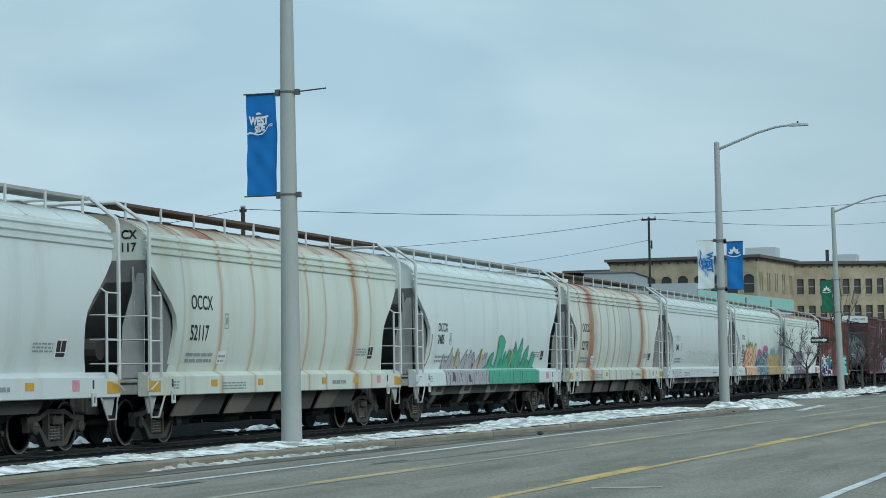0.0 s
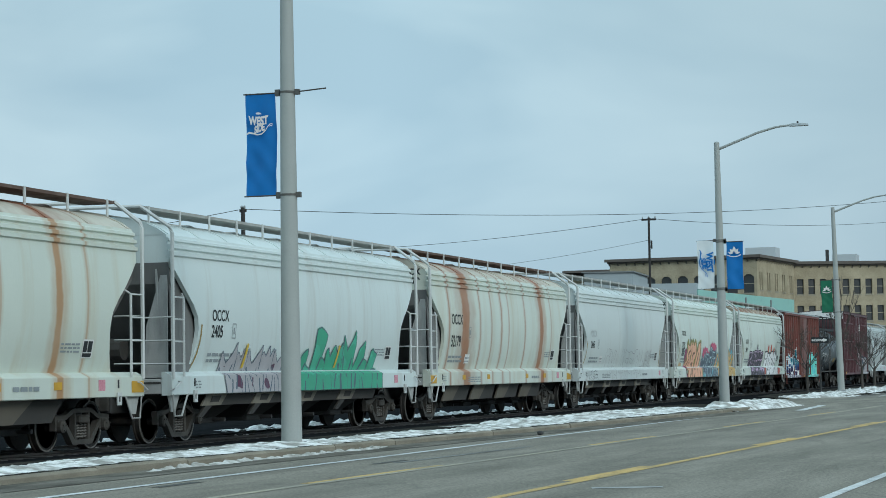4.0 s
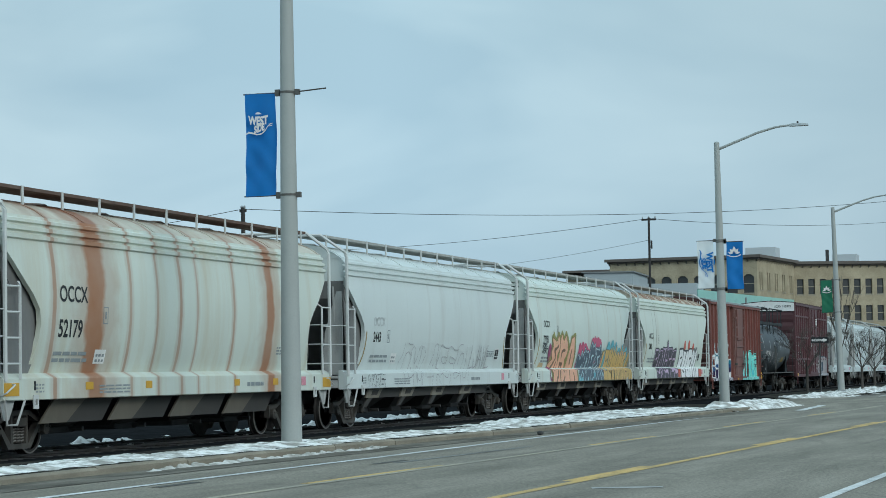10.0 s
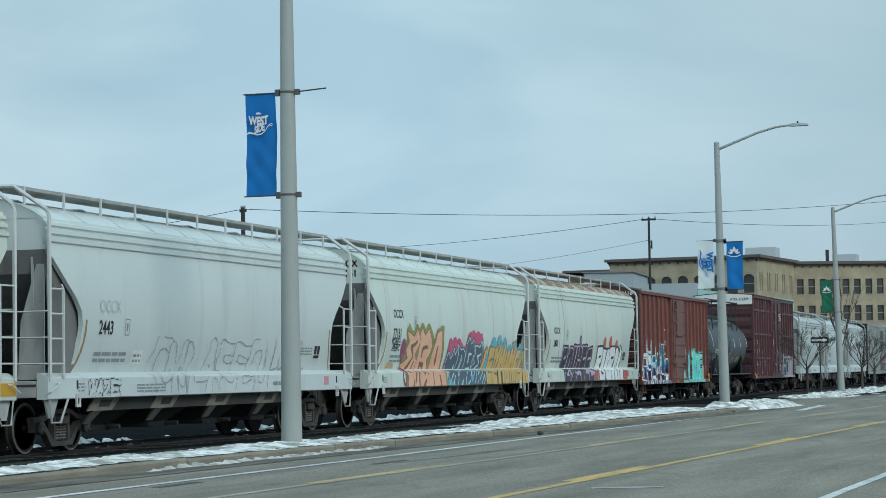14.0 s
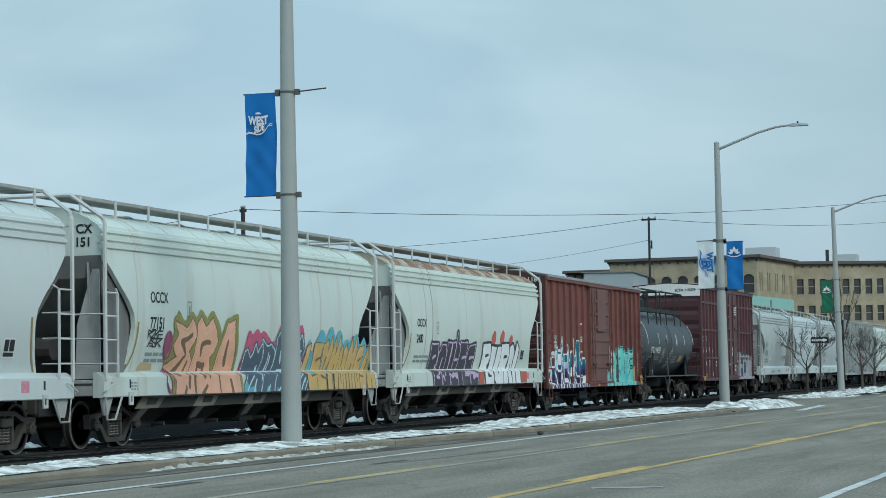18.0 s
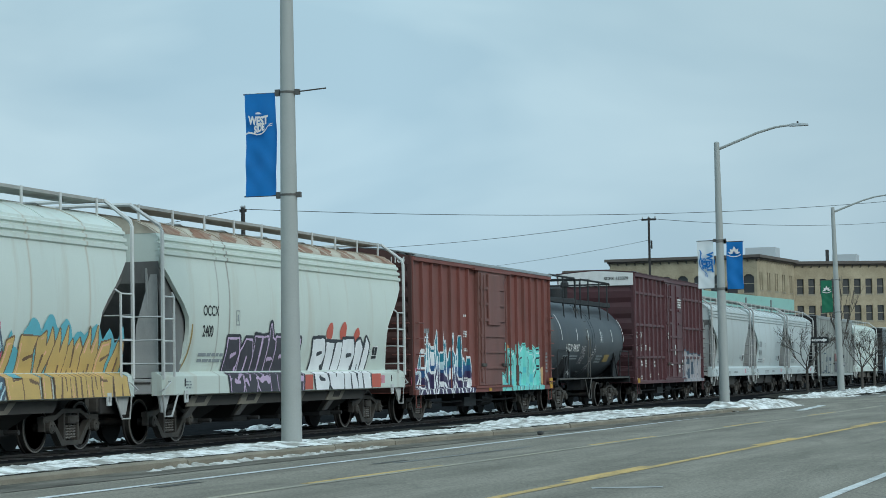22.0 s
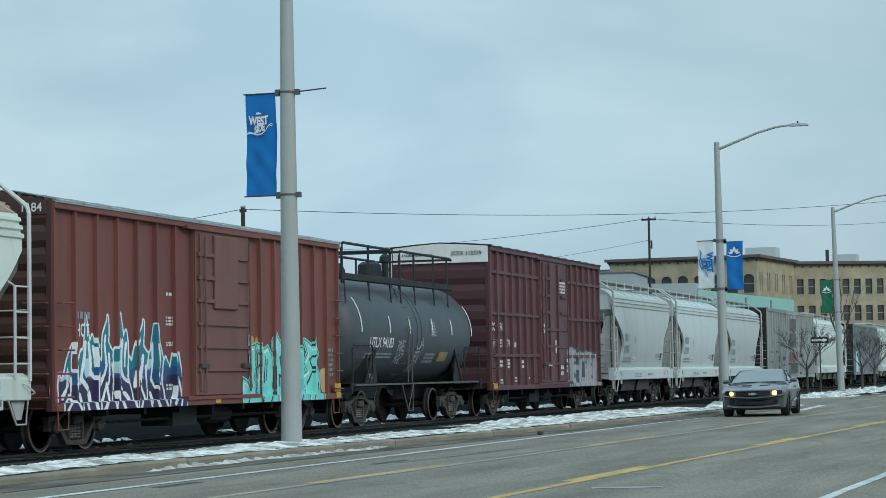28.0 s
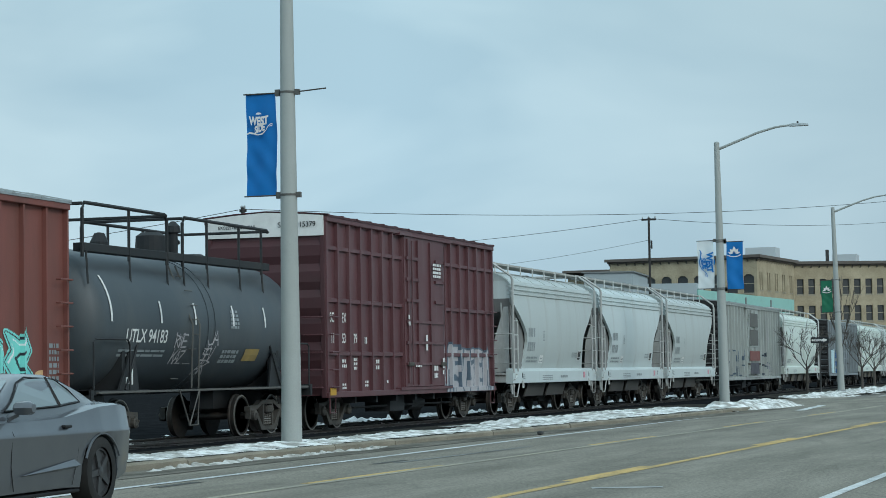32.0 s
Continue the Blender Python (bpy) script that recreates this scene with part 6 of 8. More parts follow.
# ---- street lamps with banners ----
def banner_art(parent, x, top, y_in, out, wide, high, ink, turned=False):
    """White lettering and a swoosh on the face towards the camera; out = side on which the banner hangs (+1 = +y)."""
    def put(a, b):      # a across (as read), b up, in banner units
        if turned:
            a, b = 0.55 + (b - 0.695) * 4.4, 0.745 - (a - 0.15) * 0.65
        return (x - 0.012, y_in + out * wide * (1 - a) if out > 0 else y_in - wide * a, top - high + high * b)
    for text, size, a0, b0, k in (("WEST", 0.26, 0.14, 0.695, 1.0), ("SIDE", 0.22, 0.32, 0.628, 0.95)):
        w = word_mesh(text, size, lambda p, q: 0, 0, 0, bold=0.07)
        mw = max(v[0] for v in w.v)
        g = Geo().add([put(a0 + v[0] / mw * (0.64 if text == "WEST" else 0.34), b0 + v[2] / high * 0.58 + (0.03 * (v[0] / mw - 0.5) if text == "SIDE" else 0.012 * (2 * v[0] / mw - 1) ** 2)) for v in w.v], w.f)
        part("lettering", g, ink, parent, "white hand-drawn style letters")
    g = Geo()
    pts = [(0.05, 0.606), (0.15, 0.622), (0.28, 0.612), (0.42, 0.598), (0.56, 0.604), (0.68, 0.634), (0.76, 0.674), (0.84, 0.698), (0.92, 0.700), (0.91, 0.682), (0.82, 0.678)]
    th = [0.012, 0.02, 0.016, 0.012, 0.012, 0.012, 0.010, 0.010, 0.009, 0.008, 0.006]
    lo = [put(a, b - t / 2) for (a, b), t in zip(pts, th)]
    hi = [put(a, b + t / 2) for (a, b), t in zip(pts, th)]
    n = len(pts)
    g.add(lo + hi, [(i, i + 1, n + i + 1, n + i) for i in range(n - 1)])
    part("swoosh", g, ink, parent, "white swoosh under the letters")
    part("swoosh", Geo().add([put(0.36, 0.798), put(0.45, 0.795), put(0.56, 0.798), put(0.52, 0.812), put(0.44, 0.818), put(0.38, 0.812)], [tuple(range(6))]), ink, parent)


def street_lamp(x, y, z, top, label, banners, arm=2.6, seed=0, r0=0.19, lean=0.0):
    lamp = thing("street_lamp", pose(x, y, z, -lean), label, "street lamp", "street lamps along the road")
    H = top - z
    r1 = 0.10
    part("pole", Geo().spin([(0.0, r0 + 0.004), (0.3, r0), (H * 0.5, (r0 + r1) / 2 + 0.005), (H, r1), (H + 0.04, 0.03)], "z", (0, 0, 0), 20), M_POLE, lamp, "tapered grey steel pole", True)
    part("base_plate", Geo().box(-0.24, 0.24, -0.24, 0.24, -0.05, 0.03, 0.01).spin([(-0.3, 0.13), (0.0, 0.13)], "z", (0, 0, 0), 12), M_GALV, lamp)
    for k in range(4):
        part("bolt", Geo().spin([(0.03, 0.03), (0.09, 0.03)], "z", (0.19 * (1 if k & 1 else -1), 0.19 * (1 if k & 2 else -1), 0), 6), M_GALV, lamp)
    pts = [(0, -0.05, H - 0.25), (0, -arm * 0.25, H - 0.02), (0, -arm * 0.55, H + 0.28), (0, -arm * 0.78, H + 0.44), (0, -arm * 0.9, H + 0.48), (0, -arm, H + 0.49)]
    part("arm", Geo().tube(pts, 0.055, 8, 0.035), M_POLE, lamp, "curved bracket arm", True)
    hd = Geo().loft([[(dx * w, -arm + 0.05 - d, H + 0.49 + dz) for dx, dz in ((-1, -0.045), (1, -0.045), (0.8, 0.045 * hh), (-0.8, 0.045 * hh))] for d, w, hh in ((0, 0.07, 1.0), (0.15, 0.13, 1.3), (0.5, 0.15, 1.0), (0.68, 0.12, 0.3))])
    head = part("lamp_head", hd, M_GALV, lamp, "flat grey lamp head")
    part("photocell", Geo().spin([(H + 0.53, 0.035), (H + 0.62, 0.035), (H + 0.63, 0.01)], "z", (0, -arm - 0.25, 0), 8), M_DARK, head)
    for zb, zt, out, cloth, art in banners:
        for zz in (zb - z, zt - z):
            rp = r0 + (r1 - r0) * zz / H + 0.012
            c = Geo().spin([(zz - 0.02, 0.08), (zz - 0.02, rp), (zz + 0.02, rp), (zz + 0.02, 0.08)], "z", (0, 0, 0), 20)
            c.box(-0.04, 0.04, min(out * 0.15, out * 0.24), max(out * 0.15, out * 0.24), zz - 0.06, zz + 0.06).box(-0.04, 0.04, -0.24, -0.15, zz - 0.05, zz + 0.05)
            part("clamp", c, M_STEEL, lamp, "steel band clamp")
            if cloth:
                part("banner_rod", Geo().tube([(0, out * 0.2, zz), (0, out * 0.88, zz)], 0.014, 6), M_IRON, lamp)
        if not cloth:
            continue
        g = Geo()
        nz, ny = 24, 10
        for i in range(nz + 1):
            for j in range(ny + 1):
                a, b = j / ny, i / nz
                bulge = 0.030 * math.sin(b * math.pi) * math.sin(a * 7 + seed + 3 * b) + (0.055 * math.sin(b * 11 + a * 6 + seed) + 0.035 * math.sin(b * 23 - a * 9)) * math.sin(b * math.pi) * max(0.15, 0.75 - b)
                g.v.append((bulge, out * (0.235 + 0.60 * a + 0.012 * math.sin(b * 6.3 + seed)), zb - z + (zt - zb) * b))
        for i in range(nz):
            for j in range(ny):
                q = i * (ny + 1) + j
                g.f.append((q, q + 1, q + ny + 2, q + ny + 1))
                g.mi.append(0)
        ban = part("banner", g, cloth, lamp, "cloth street banner", True)
        if art:
            banner_art(ban, 0.03 * -1 - 0.02, zt - z, 0.235 * out, out, 0.60, zt - zb, M_WHITEPAINT if cloth != M_CLOTHWHITE else M_BLUE, cloth == M_CLOTHWHITE)
        BANNERS.append((ban, out, seed))
    return lamp


BANNERS = []
l1 = street_lamp(37.3, 14.52, 0.02, 10.4, "grey street lamp pole with a blue banner by the track", [(4.66, 6.57, 1, M_BLUE, True)], seed=1)
part("banner_rod", Geo().tube([(0, -0.14, 6.55), (0, -0.76, 6.59)], 0.014, 6), M_IRON, l1, "bare banner rod")
l2 = street_lamp(78.97, 13.74, 0.0, 9.66, "grey street lamp pole with a white and a blue banner", [(4.28, 6.05, 1, M_CLOTHWHITE, True), (4.22, 5.98, -1, M_BLUE, False)], arm=2.75, seed=2, lean=0.45)
l3 = street_lamp(118.5, 14.25, 0.02, 10.0, "grey street lamp pole with a green banner", [(4.30, 6.05, 1, M_GREEN, False)], arm=2.9, seed=3, lean=1.2)
for lamp, y, zz in ((l2, -0.53, 5.52), (l3, 0.53, 5.45)):
    e = Geo()
    for k, (tip, w_, root) in enumerate(((0.29, 0.065, 0.0), (0.25, 0.06, 40.0), (0.25, 0.06, -40.0), (0.24, 0.045, 74.0), (0.24, 0.045, -74.0))):
        c_, s_ = math.cos(radians(root)), math.sin(radians(root))
        pts = ((0.05, 0.0), (tip * 0.55, w_), (tip, 0.0), (tip * 0.55, -w_))
        e.add([(-0.05 - 0.002 * k, y + p * s_ + q * c_, zz + p * c_ - q * s_) for p, q in pts], [(0, 1, 2, 3)])
    e.add([(-0.06, y + 0.25 * a, zz - 0.05 - 0.07 * (1 - a * a) + b) for b in (0.0, 0.035) for a in (-1, -0.5, 0, 0.5, 1)], [(i, i + 1, i + 6, i + 5) for i in range(4)])
    part("emblem", e, M_WHITEPAINT, lamp, "white emblem of petals on the banner")


# ---- poles and wires behind the train ----
def utility_pole(x, y, top, arm, r):
    p = thing("utility_pole", pose(x, y, -0.18), "dark wooden utility pole with a short crossarm", "utility pole", "utility poles")
    part("pole", Geo().tube([(0, 0, 0), (0, 0, top)], r, 10, r * 0.75), M_WOOD, p)
    part("crossarm", Geo().box(-0.06, 0.06, -arm, arm, top - 0.22, top - 0.08, 0.01), M_WOOD, p)
    for y_ in (-arm + 0.08, 0, arm - 0.08):
        part("insulator", Geo().spin([(top - 0.08, 0.03), (top + 0.0, 0.05), (top + 0.05, 0.05), (top + 0.1, 0.02)], "z", (0, y_, 0), 8), M_GALV, p)
    part("switch_box", Geo().box(-0.1, 0.1, -0.22, -0.12, top - 2.3, top - 1.7, 0.01), M_WOOD, p)
    return p


utility_pole(156.65, 32.58, 12.75, 0.55, 0.11)
utility_pole(92.4, 38.24, 9.3, 0.16, 0.13)


def wire(name, a, b, sag, r=0.02):
    n = 24
    pts = [Vector(a).lerp(Vector(b), i / n) - Vector((0, 0, sag * 4 * (i / n) * (1 - i / n))) for i in range(n + 1)]
    ob = new(name, Geo().tube(pts, r, 4).mesh(name, M_WIRE))
    return tagged(ob, "thin black overhead wire strung between poles", "wire", "overhead wires", "structure")


wire("overhead_wire", (92.4, 38.24, 9.05), (144.31, 14.12, 12.15), 0.55, 0.014)
wire("overhead_wire_left", (92.4, 38.24, 9.05), (60.0, 52.0, 4.0), 0.4, 0.014)
wire("overhead_wire_far", (156.65, 32.58, 12.5), (240.8, 22.0, 17.2), 0.5, 0.018)
wire("overhead_wire_back", (156.65, 32.58, 12.5), (222.1, 96.0, 15.6), 1.0, 0.018)
wire("overhead_wire_low", (156.65, 32.58, 10.9), (244.4, 92.0, 13.8), 1.1, 0.012)


# ---- buildings beyond the tracks ----
M_BRICK = ground_mat("buff_brick", (0.335, 0.285, 0.198), (0.46, 0.395, 0.28), 0.0, 0.9, 1.0, 0.6, 18.0)
M_CORNICE = paint("cornice_brown", (0.13, 0.112, 0.098), 0.8, 0.0, 0.15, 0.4)
M_PANE = paint("old_pane", (0.045, 0.048, 0.050), 0.35, 0.0, 0.2, 0.5, spec=0.5)
M_STONE = paint("sill_stone", (0.33, 0.30, 0.23), 0.8, 0.0, 0.1, 0.8)
M_MINT = paint("mint_panel", (0.30, 0.56, 0.50), 0.6, 0.0, 0.06, 0.3, (0.18, 0.30, 0.27), 0.2)
M_PALEROOF = paint("pale_roof_housing", (0.48, 0.52, 0.54), 0.7, 0.0, 0.08, 0.3)
M_FLATGREY = paint("grey_panel", (0.20, 0.215, 0.215), 0.7, 0.0, 0.08, 0.3)
M_PALEGREY = paint("pale_panel", (0.36, 0.41, 0.43), 0.7, 0.0, 0.08, 0.3)


def facade(house, p, q, z1, cols, rows, win_w, win_h, arched=False, first=None, pair=False):
    """A brick wall from p to q with recessed windows, sills and a cornice."""
    p, q = Vector((*p, 0)), Vector((*q, 0))
    d = (q - p).normalized()
    n = Vector((d.y, -d.x, 0))
    if n.dot(-p) < 0:
        n = -n
    w = (q - p).length

    def at(a, z, o):
        v = p + d * a + n * o
        return (v.x, v.y, z)

    wall = Geo()
    step = w / cols
    xs_ = [0.0]
    for i in range(cols):
        c = step * (i + 0.5)
        if pair:
            xs_ += [c - win_w - 0.22, c - 0.22, c + 0.22, c + win_w + 0.22]
        else:
            xs_ += [c - win_w / 2, c + win_w / 2]
    xs_.append(w)
    zs_ = [-0.2]
    for z in rows:
        zs_ += [z, z + win_h]
    zs_.append(z1)
    for i in range(len(xs_) - 1):
        for j in range(len(zs_) - 1):
            a, b, u, v = xs_[i], xs_[i + 1], zs_[j], zs_[j + 1]
            if i % 2 == 1 and j % 2 == 1:
                continue
            wall.add([at(a, u, 0), at(b, u, 0), at(b, v, 0), at(a, v, 0)], [(0, 1, 2, 3)])
    part("wall", wall, M_BRICK, house, "weathered buff brick wall")
    for i in range(1, len(xs_) - 1, 2):
        for j in range(1, len(zs_) - 1, 2):
            a, b, u, v = xs_[i], xs_[i + 1], zs_[j], zs_[j + 1]
            g = Geo()
            for e0, e1 in (((a, u), (b, u)), ((b, u), (b, v)), ((b, v), (a, v)), ((a, v), (a, u))):
                g.add([at(e0[0], e0[1], 0), at(e1[0], e1[1], 0), at(e1[0], e1[1], -0.3), at(e0[0], e0[1], -0.3)], [(0, 1, 2, 3)])
            if arched:
                g.add([at(a, v - 0.35, -0.02), at(a, v, -0.02), at(a + (b - a) * 0.3, v, -0.02)], [(0, 1, 2)]).add([at(b, v - 0.35, -0.02), at(b, v, -0.02), at(b - (b - a) * 0.3, v, -0.02)], [(0, 1, 2)])
            wd = part("window", g, M_BRICK, house)
            part("pane", Geo().add([at(a, u, -0.25), at(b, u, -0.25), at(b, v, -0.25), at(a, v, -0.25)], [(0, 1, 2, 3)]), M_PANE, wd)
            s = Geo()
            m = (u + v) / 2
            s.add([at(a, m - 0.05, -0.2), at(b, m - 0.05, -0.2), at(b, m + 0.05, -0.2), at(a, m + 0.05, -0.2)], [(0, 1, 2, 3)])
            part("sash_bar", s, M_STONE, wd)
            s = Geo()
            s.add([at(a - 0.1, u - 0.2, 0.06), at(b + 0.1, u - 0.2, 0.06), at(b + 0.1, u, 0.06), at(a - 0.1, u, 0.06), at(b + 0.1, u, 0), at(a - 0.1, u, 0)], [(0, 1, 2, 3), (3, 2, 4, 5)])
            part("sill", s, M_STONE, wd)
    c = Geo()
    for o, z0, zt in ((0.25, z1 - 0.45, z1 - 0.25), (0.55, z1 - 0.25, z1 + 0.10)):
        c.add([at(-o, z0, 0), at(w + o, z0, 0), at(w + o, z0, o), at(-o, z0, o), at(-o, zt, 0), at(w + o, zt, 0), at(w + o, zt, o), at(-o, zt, o)], [(0, 1, 2, 3), (3, 2, 6, 7), (4, 5, 6, 7), (0, 3, 7, 4), (1, 2, 6, 5)])
    k = int(w / 1.1)
    for i in range(k + 1):
        a = w * i / k
        c.add([at(a - 0.1, z1 - 0.75, 0.02), at(a + 0.1, z1 - 0.75, 0.02), at(a + 0.1, z1 - 0.45, 0.3), at(a - 0.1, z1 - 0.45, 0.3)], [(0, 1, 2, 3)])
    part("cornice", c, M_CORNICE, house, "dark projecting cornice")


old = thing("brick_building", pose(0, 0, 0), "four-storey buff brick factory building with dark cornice", "building")
Z1 = 15.3
facade(old, (268.0, 60.9), (266.71, 42.02), Z1, 9, (2.6, 6.6, 10.7), 1.35, 2.3, True)
facade(old, (266.71, 42.02), (285.0, 40.0), Z1, 5, (2.6, 6.8, 11.1), 0.50, 2.25, pair=True)
facade(old, (285.0, 40.0), (294.0, 21.7), Z1 - 0.15, 13, (3.9, 7.45, 10.95), 0.92, 2.0)
g = Geo().add([(268.0, 60.9, Z1), (266.71, 42.02, Z1), (285.0, 40.0, Z1), (294.0, 21.7, Z1), (330, 10, Z1), (340, 60, Z1)], [(0, 1, 2, 5), (2, 3, 4, 5)])
part("roof", g, M_CORNICE, old)
part("penthouse", Geo().box(287, 291, 42.7, 46.7, Z1 - 0.2, Z1 + 2.1), M_PALEROOF, old, "pale roof housing")
part("vent", Geo().box(300, 301, 37.4, 37.75, Z1 - 0.2, Z1 + 2.2), M_DARK, old)
part("vent", Geo().box(300, 304, 33.6, 36.9, Z1 - 0.2, Z1 + 1.5), M_PALEROOF, old)
part("vent", Geo().box(302, 306, 23.6, 26.4, Z1 - 0.2, Z1 + 1.6), M_PALEROOF, old)
wing = thing("brick_wing", pose(0, 0, 0), "low brick wing with a dark flat roof", "building")
facade(wing, (281.0, 69.6), (279.6, 64.2), 14.6, 3, (3.0, 7.0, 10.6), 1.35, 2.3, True)
part("roof", Geo().box(277.5, 300, 62.3, 69.3, 14.3, 14.62), M_CORNICE, wing)
mint = thing("mint_building", pose(0, 0, 0), "low commercial building with a mint green fascia", "building")
part("fascia", Geo().prism([(211.4, 39.2), (251.5, 35.4), (252, 38), (213, 43)], "z", 7.5, 9.2), M_MINT, mint, "mint green panel band")
part("wall", Geo().prism([(211.6, 39.35), (251.4, 35.55), (252, 38), (213, 43)], "z", -0.2, 7.5), M_FLATGREY, mint, "plain grey wall")
part("wall_panel", Geo().prism([(209.0, 47.0), (211.4, 39.3), (219, 40), (217, 48)], "z", -0.2, 9.85), M_PALEGREY, mint, "pale grey side wall")
for k, (a, w_) in enumerate(((0.45, 0.012), (0.72, 0.012))):
    p0, p1 = Vector((211.4, 39.2)).lerp(Vector((251.5, 35.4)), a), Vector((211.4, 39.2)).lerp(Vector((251.5, 35.4)), a + w_)
    part("sign_bar", Geo().prism([(p0.x, p0.y - 0.06), (p1.x, p1.y - 0.06), (p1.x, p1.y), (p0.x, p0.y)], "z", 7.6, 8.9), M_FLATGREY, mint)
shed = thing("grey_shed", pose(0, 0, 0), "pale grey flat-roofed shed behind the train", "building")
part("wall", Geo().prism([(184.76, 44.33), (185.71, 40.14), (196, 41), (195, 45)], "z", -0.2, 9.9), M_PALEGREY, shed)
part("roof", Geo().prism([(184.6, 44.5), (185.6, 40.0), (196.2, 40.8), (195.2, 45.2)], "z", 9.9, 10.02), M_FLATGREY, shed)
for x in range(-120, 900, 60):
    if x > 430:
        structure("far_row", Geo().box(x, x + 52, 60 + 0.02 * x, 80 + 0.02 * x, -0.2, 5.0 + (x * 7 % 5)), M_FLATGREY, "distant low buildings", "building")


# ---- bare street trees ----
M_BARK = paint("bare_bark", (0.075, 0.066, 0.058), 0.9, 0.0, 0.2, 3.0, (0.13, 0.11, 0.09), 0.3)


def bare_tree(x, y, z, height, spread, seed, label, levels=5):
    rnd = random.Random(seed)
    t = thing("street_tree", pose(x, y, z), label, "tree", "street trees")
    trunk, twigs = Geo(), Geo()
    th = height * 0.28
    trunk.tube([(0, 0, 0), (0.03, 0.02, th * 0.5), (0, 0.0, th)], 0.088, 8, 0.07)

    def grow(p, d, length, r, depth):
        end = p + d * length
        bend = p.lerp(end, 0.5) + Vector((rnd.uniform(-1, 1), rnd.uniform(-1, 1), 0.3)) * length * 0.07
        (trunk if depth < 2 else twigs).tube([p, bend, end], r, 6 if depth < 2 else 4, r * 0.6)
        if depth >= levels:
            return
        for k in range(3 if depth < 3 else 4):
            ax = Vector((rnd.uniform(-1, 1) * spread, rnd.uniform(-1, 1) * spread, rnd.uniform(-0.35, 0.75)))
            nd = (d * 1.0 + ax * 0.62).normalized()
            grow(bend.lerp(end, rnd.uniform(0.2, 1.0)), nd, length * rnd.uniform(0.55, 0.8), r * 0.58, depth + 1)

    for k in range(5):
        a = 2 * math.pi * k / 5 + rnd.random()
        grow(Vector((0, 0, th * rnd.uniform(0.8, 1.0))), Vector((math.cos(a) * 0.72 * spread, math.sin(a) * 0.72 * spread, 0.80)).normalized(), height * 0.24, 0.032, 1)
    part("trunk", trunk, M_BARK, t, "slender brown trunk and limbs")
    part("crown", twigs, M_BARK, t, "fine bare winter twigs")
    return t


bare_tree(119.5, 16.2, 0.02, 4.9, 1.0, 5, "small bare street tree on the snowy verge")
bare_tree(129.2, 14.3, 0.0, 4.6, 1.0, 8, "small bare street tree beside the lamp pole")
bare_tree(138.0, 14.5, 0.0, 4.4, 1.0, 12, "small bare street tree further along the verge")
bare_tree(122.0, 14.7, 0.0, 8.6, 0.28, 15, "taller slim bare tree behind the lamp pole", 3)
bare_tree(175.0, 13.0, 0.0, 5.2, 1.0, 18, "small bare street tree on the far verge")

sg = thing("one_way_sign", pose(117.0, 15.15, 0.0), "black one way sign with a white arrow on a post", "road sign")
part("post", Geo().tube([(0, 0, 0), (0, 0, 3.0)], 0.04, 6), M_DARK, sg)


def sgp(a, b, o):
    return (-o, -a, b)


part("panel", Geo().add([sgp(a, b, 0.045) for a, b in ((-0.48, 2.62), (0.48, 2.62), (0.48, 2.94), (-0.48, 2.94))] + [sgp(a, b, 0.03) for a, b in ((-0.48, 2.62), (0.48, 2.62), (0.48, 2.94), (-0.48, 2.94))], [(0, 1, 2, 3), (7, 6, 5, 4), (0, 4, 5, 1), (3, 2, 6, 7), (0, 3, 7, 4), (1, 5, 6, 2)]), M_BLACKPAINT, sg, "black sign plate")
part("arrow", Geo().add([sgp(a, b, 0.05) for a, b in ((-0.42, 2.725), (0.20, 2.725), (0.20, 2.675), (0.43, 2.78), (0.20, 2.885), (0.20, 2.835), (-0.42, 2.835))], [tuple(range(7))]), M_WHITEPAINT, sg, "white arrow")
w = word_mesh("ONE WAY", 0.08, lambda x, z: 0, 0, 0)
part("lettering", Geo().add([(-0.055, 0.38 - v[0] * 0.95, 2.75 + v[2]) for v in w.v], w.f), M_BLACKPAINT, sg, "black letters on the arrow")


# ---- graffiti and lettering on the cars ----
piece(carC, hopper_surf, -5.20, -0.72, 0.985, 1.98, "wmwmwm", S_SLATE, [(-1, S_SILVER)], 0.026, 3, "grey and plum spray-painted letters", sway=0.09, patch=(S_PLUM, 0.05, 0.6), thin=0.34, fold=0.3)
piece(carC, hopper_surf, -0.85, 5.00, 0.985, 2.22, "gkmwgk", S_SLATE, [(-1, S_GREEN)], 0.032, 8, "solid green spray-painted letters", lift=0.021, sway=0.12, lean=-0.12, slit=1.2, tops=(0.80, 1.02, 0.86, 1.0, 0.95, 0.72), halo=S_GREEN, grow=0.04, patch=(S_GREENPALE, 0.3, 1.1), fold=-0.2)
for k, x in enumerate((-4.05, -1.62, 1.72)):
    g = Geo()
    for i in range(5):
        u, v = i / 5, (i + 1) / 5
        rim = ((0.15 * u, 1.50 + 0.54 * u), (0.12 + 0.14 * u, 1.50 + 0.52 * u), (0.12 + 0.14 * v, 1.50 + 0.52 * v), (0.15 * v, 1.50 + 0.54 * v))
        g.add([(x + a, hopper_surf(0, z) - 0.034, z) for a, z in rim], [(0, 1, 2, 3)])
    part("paint_dash", g, S_YELLOW, carC, "yellow slash of paint")
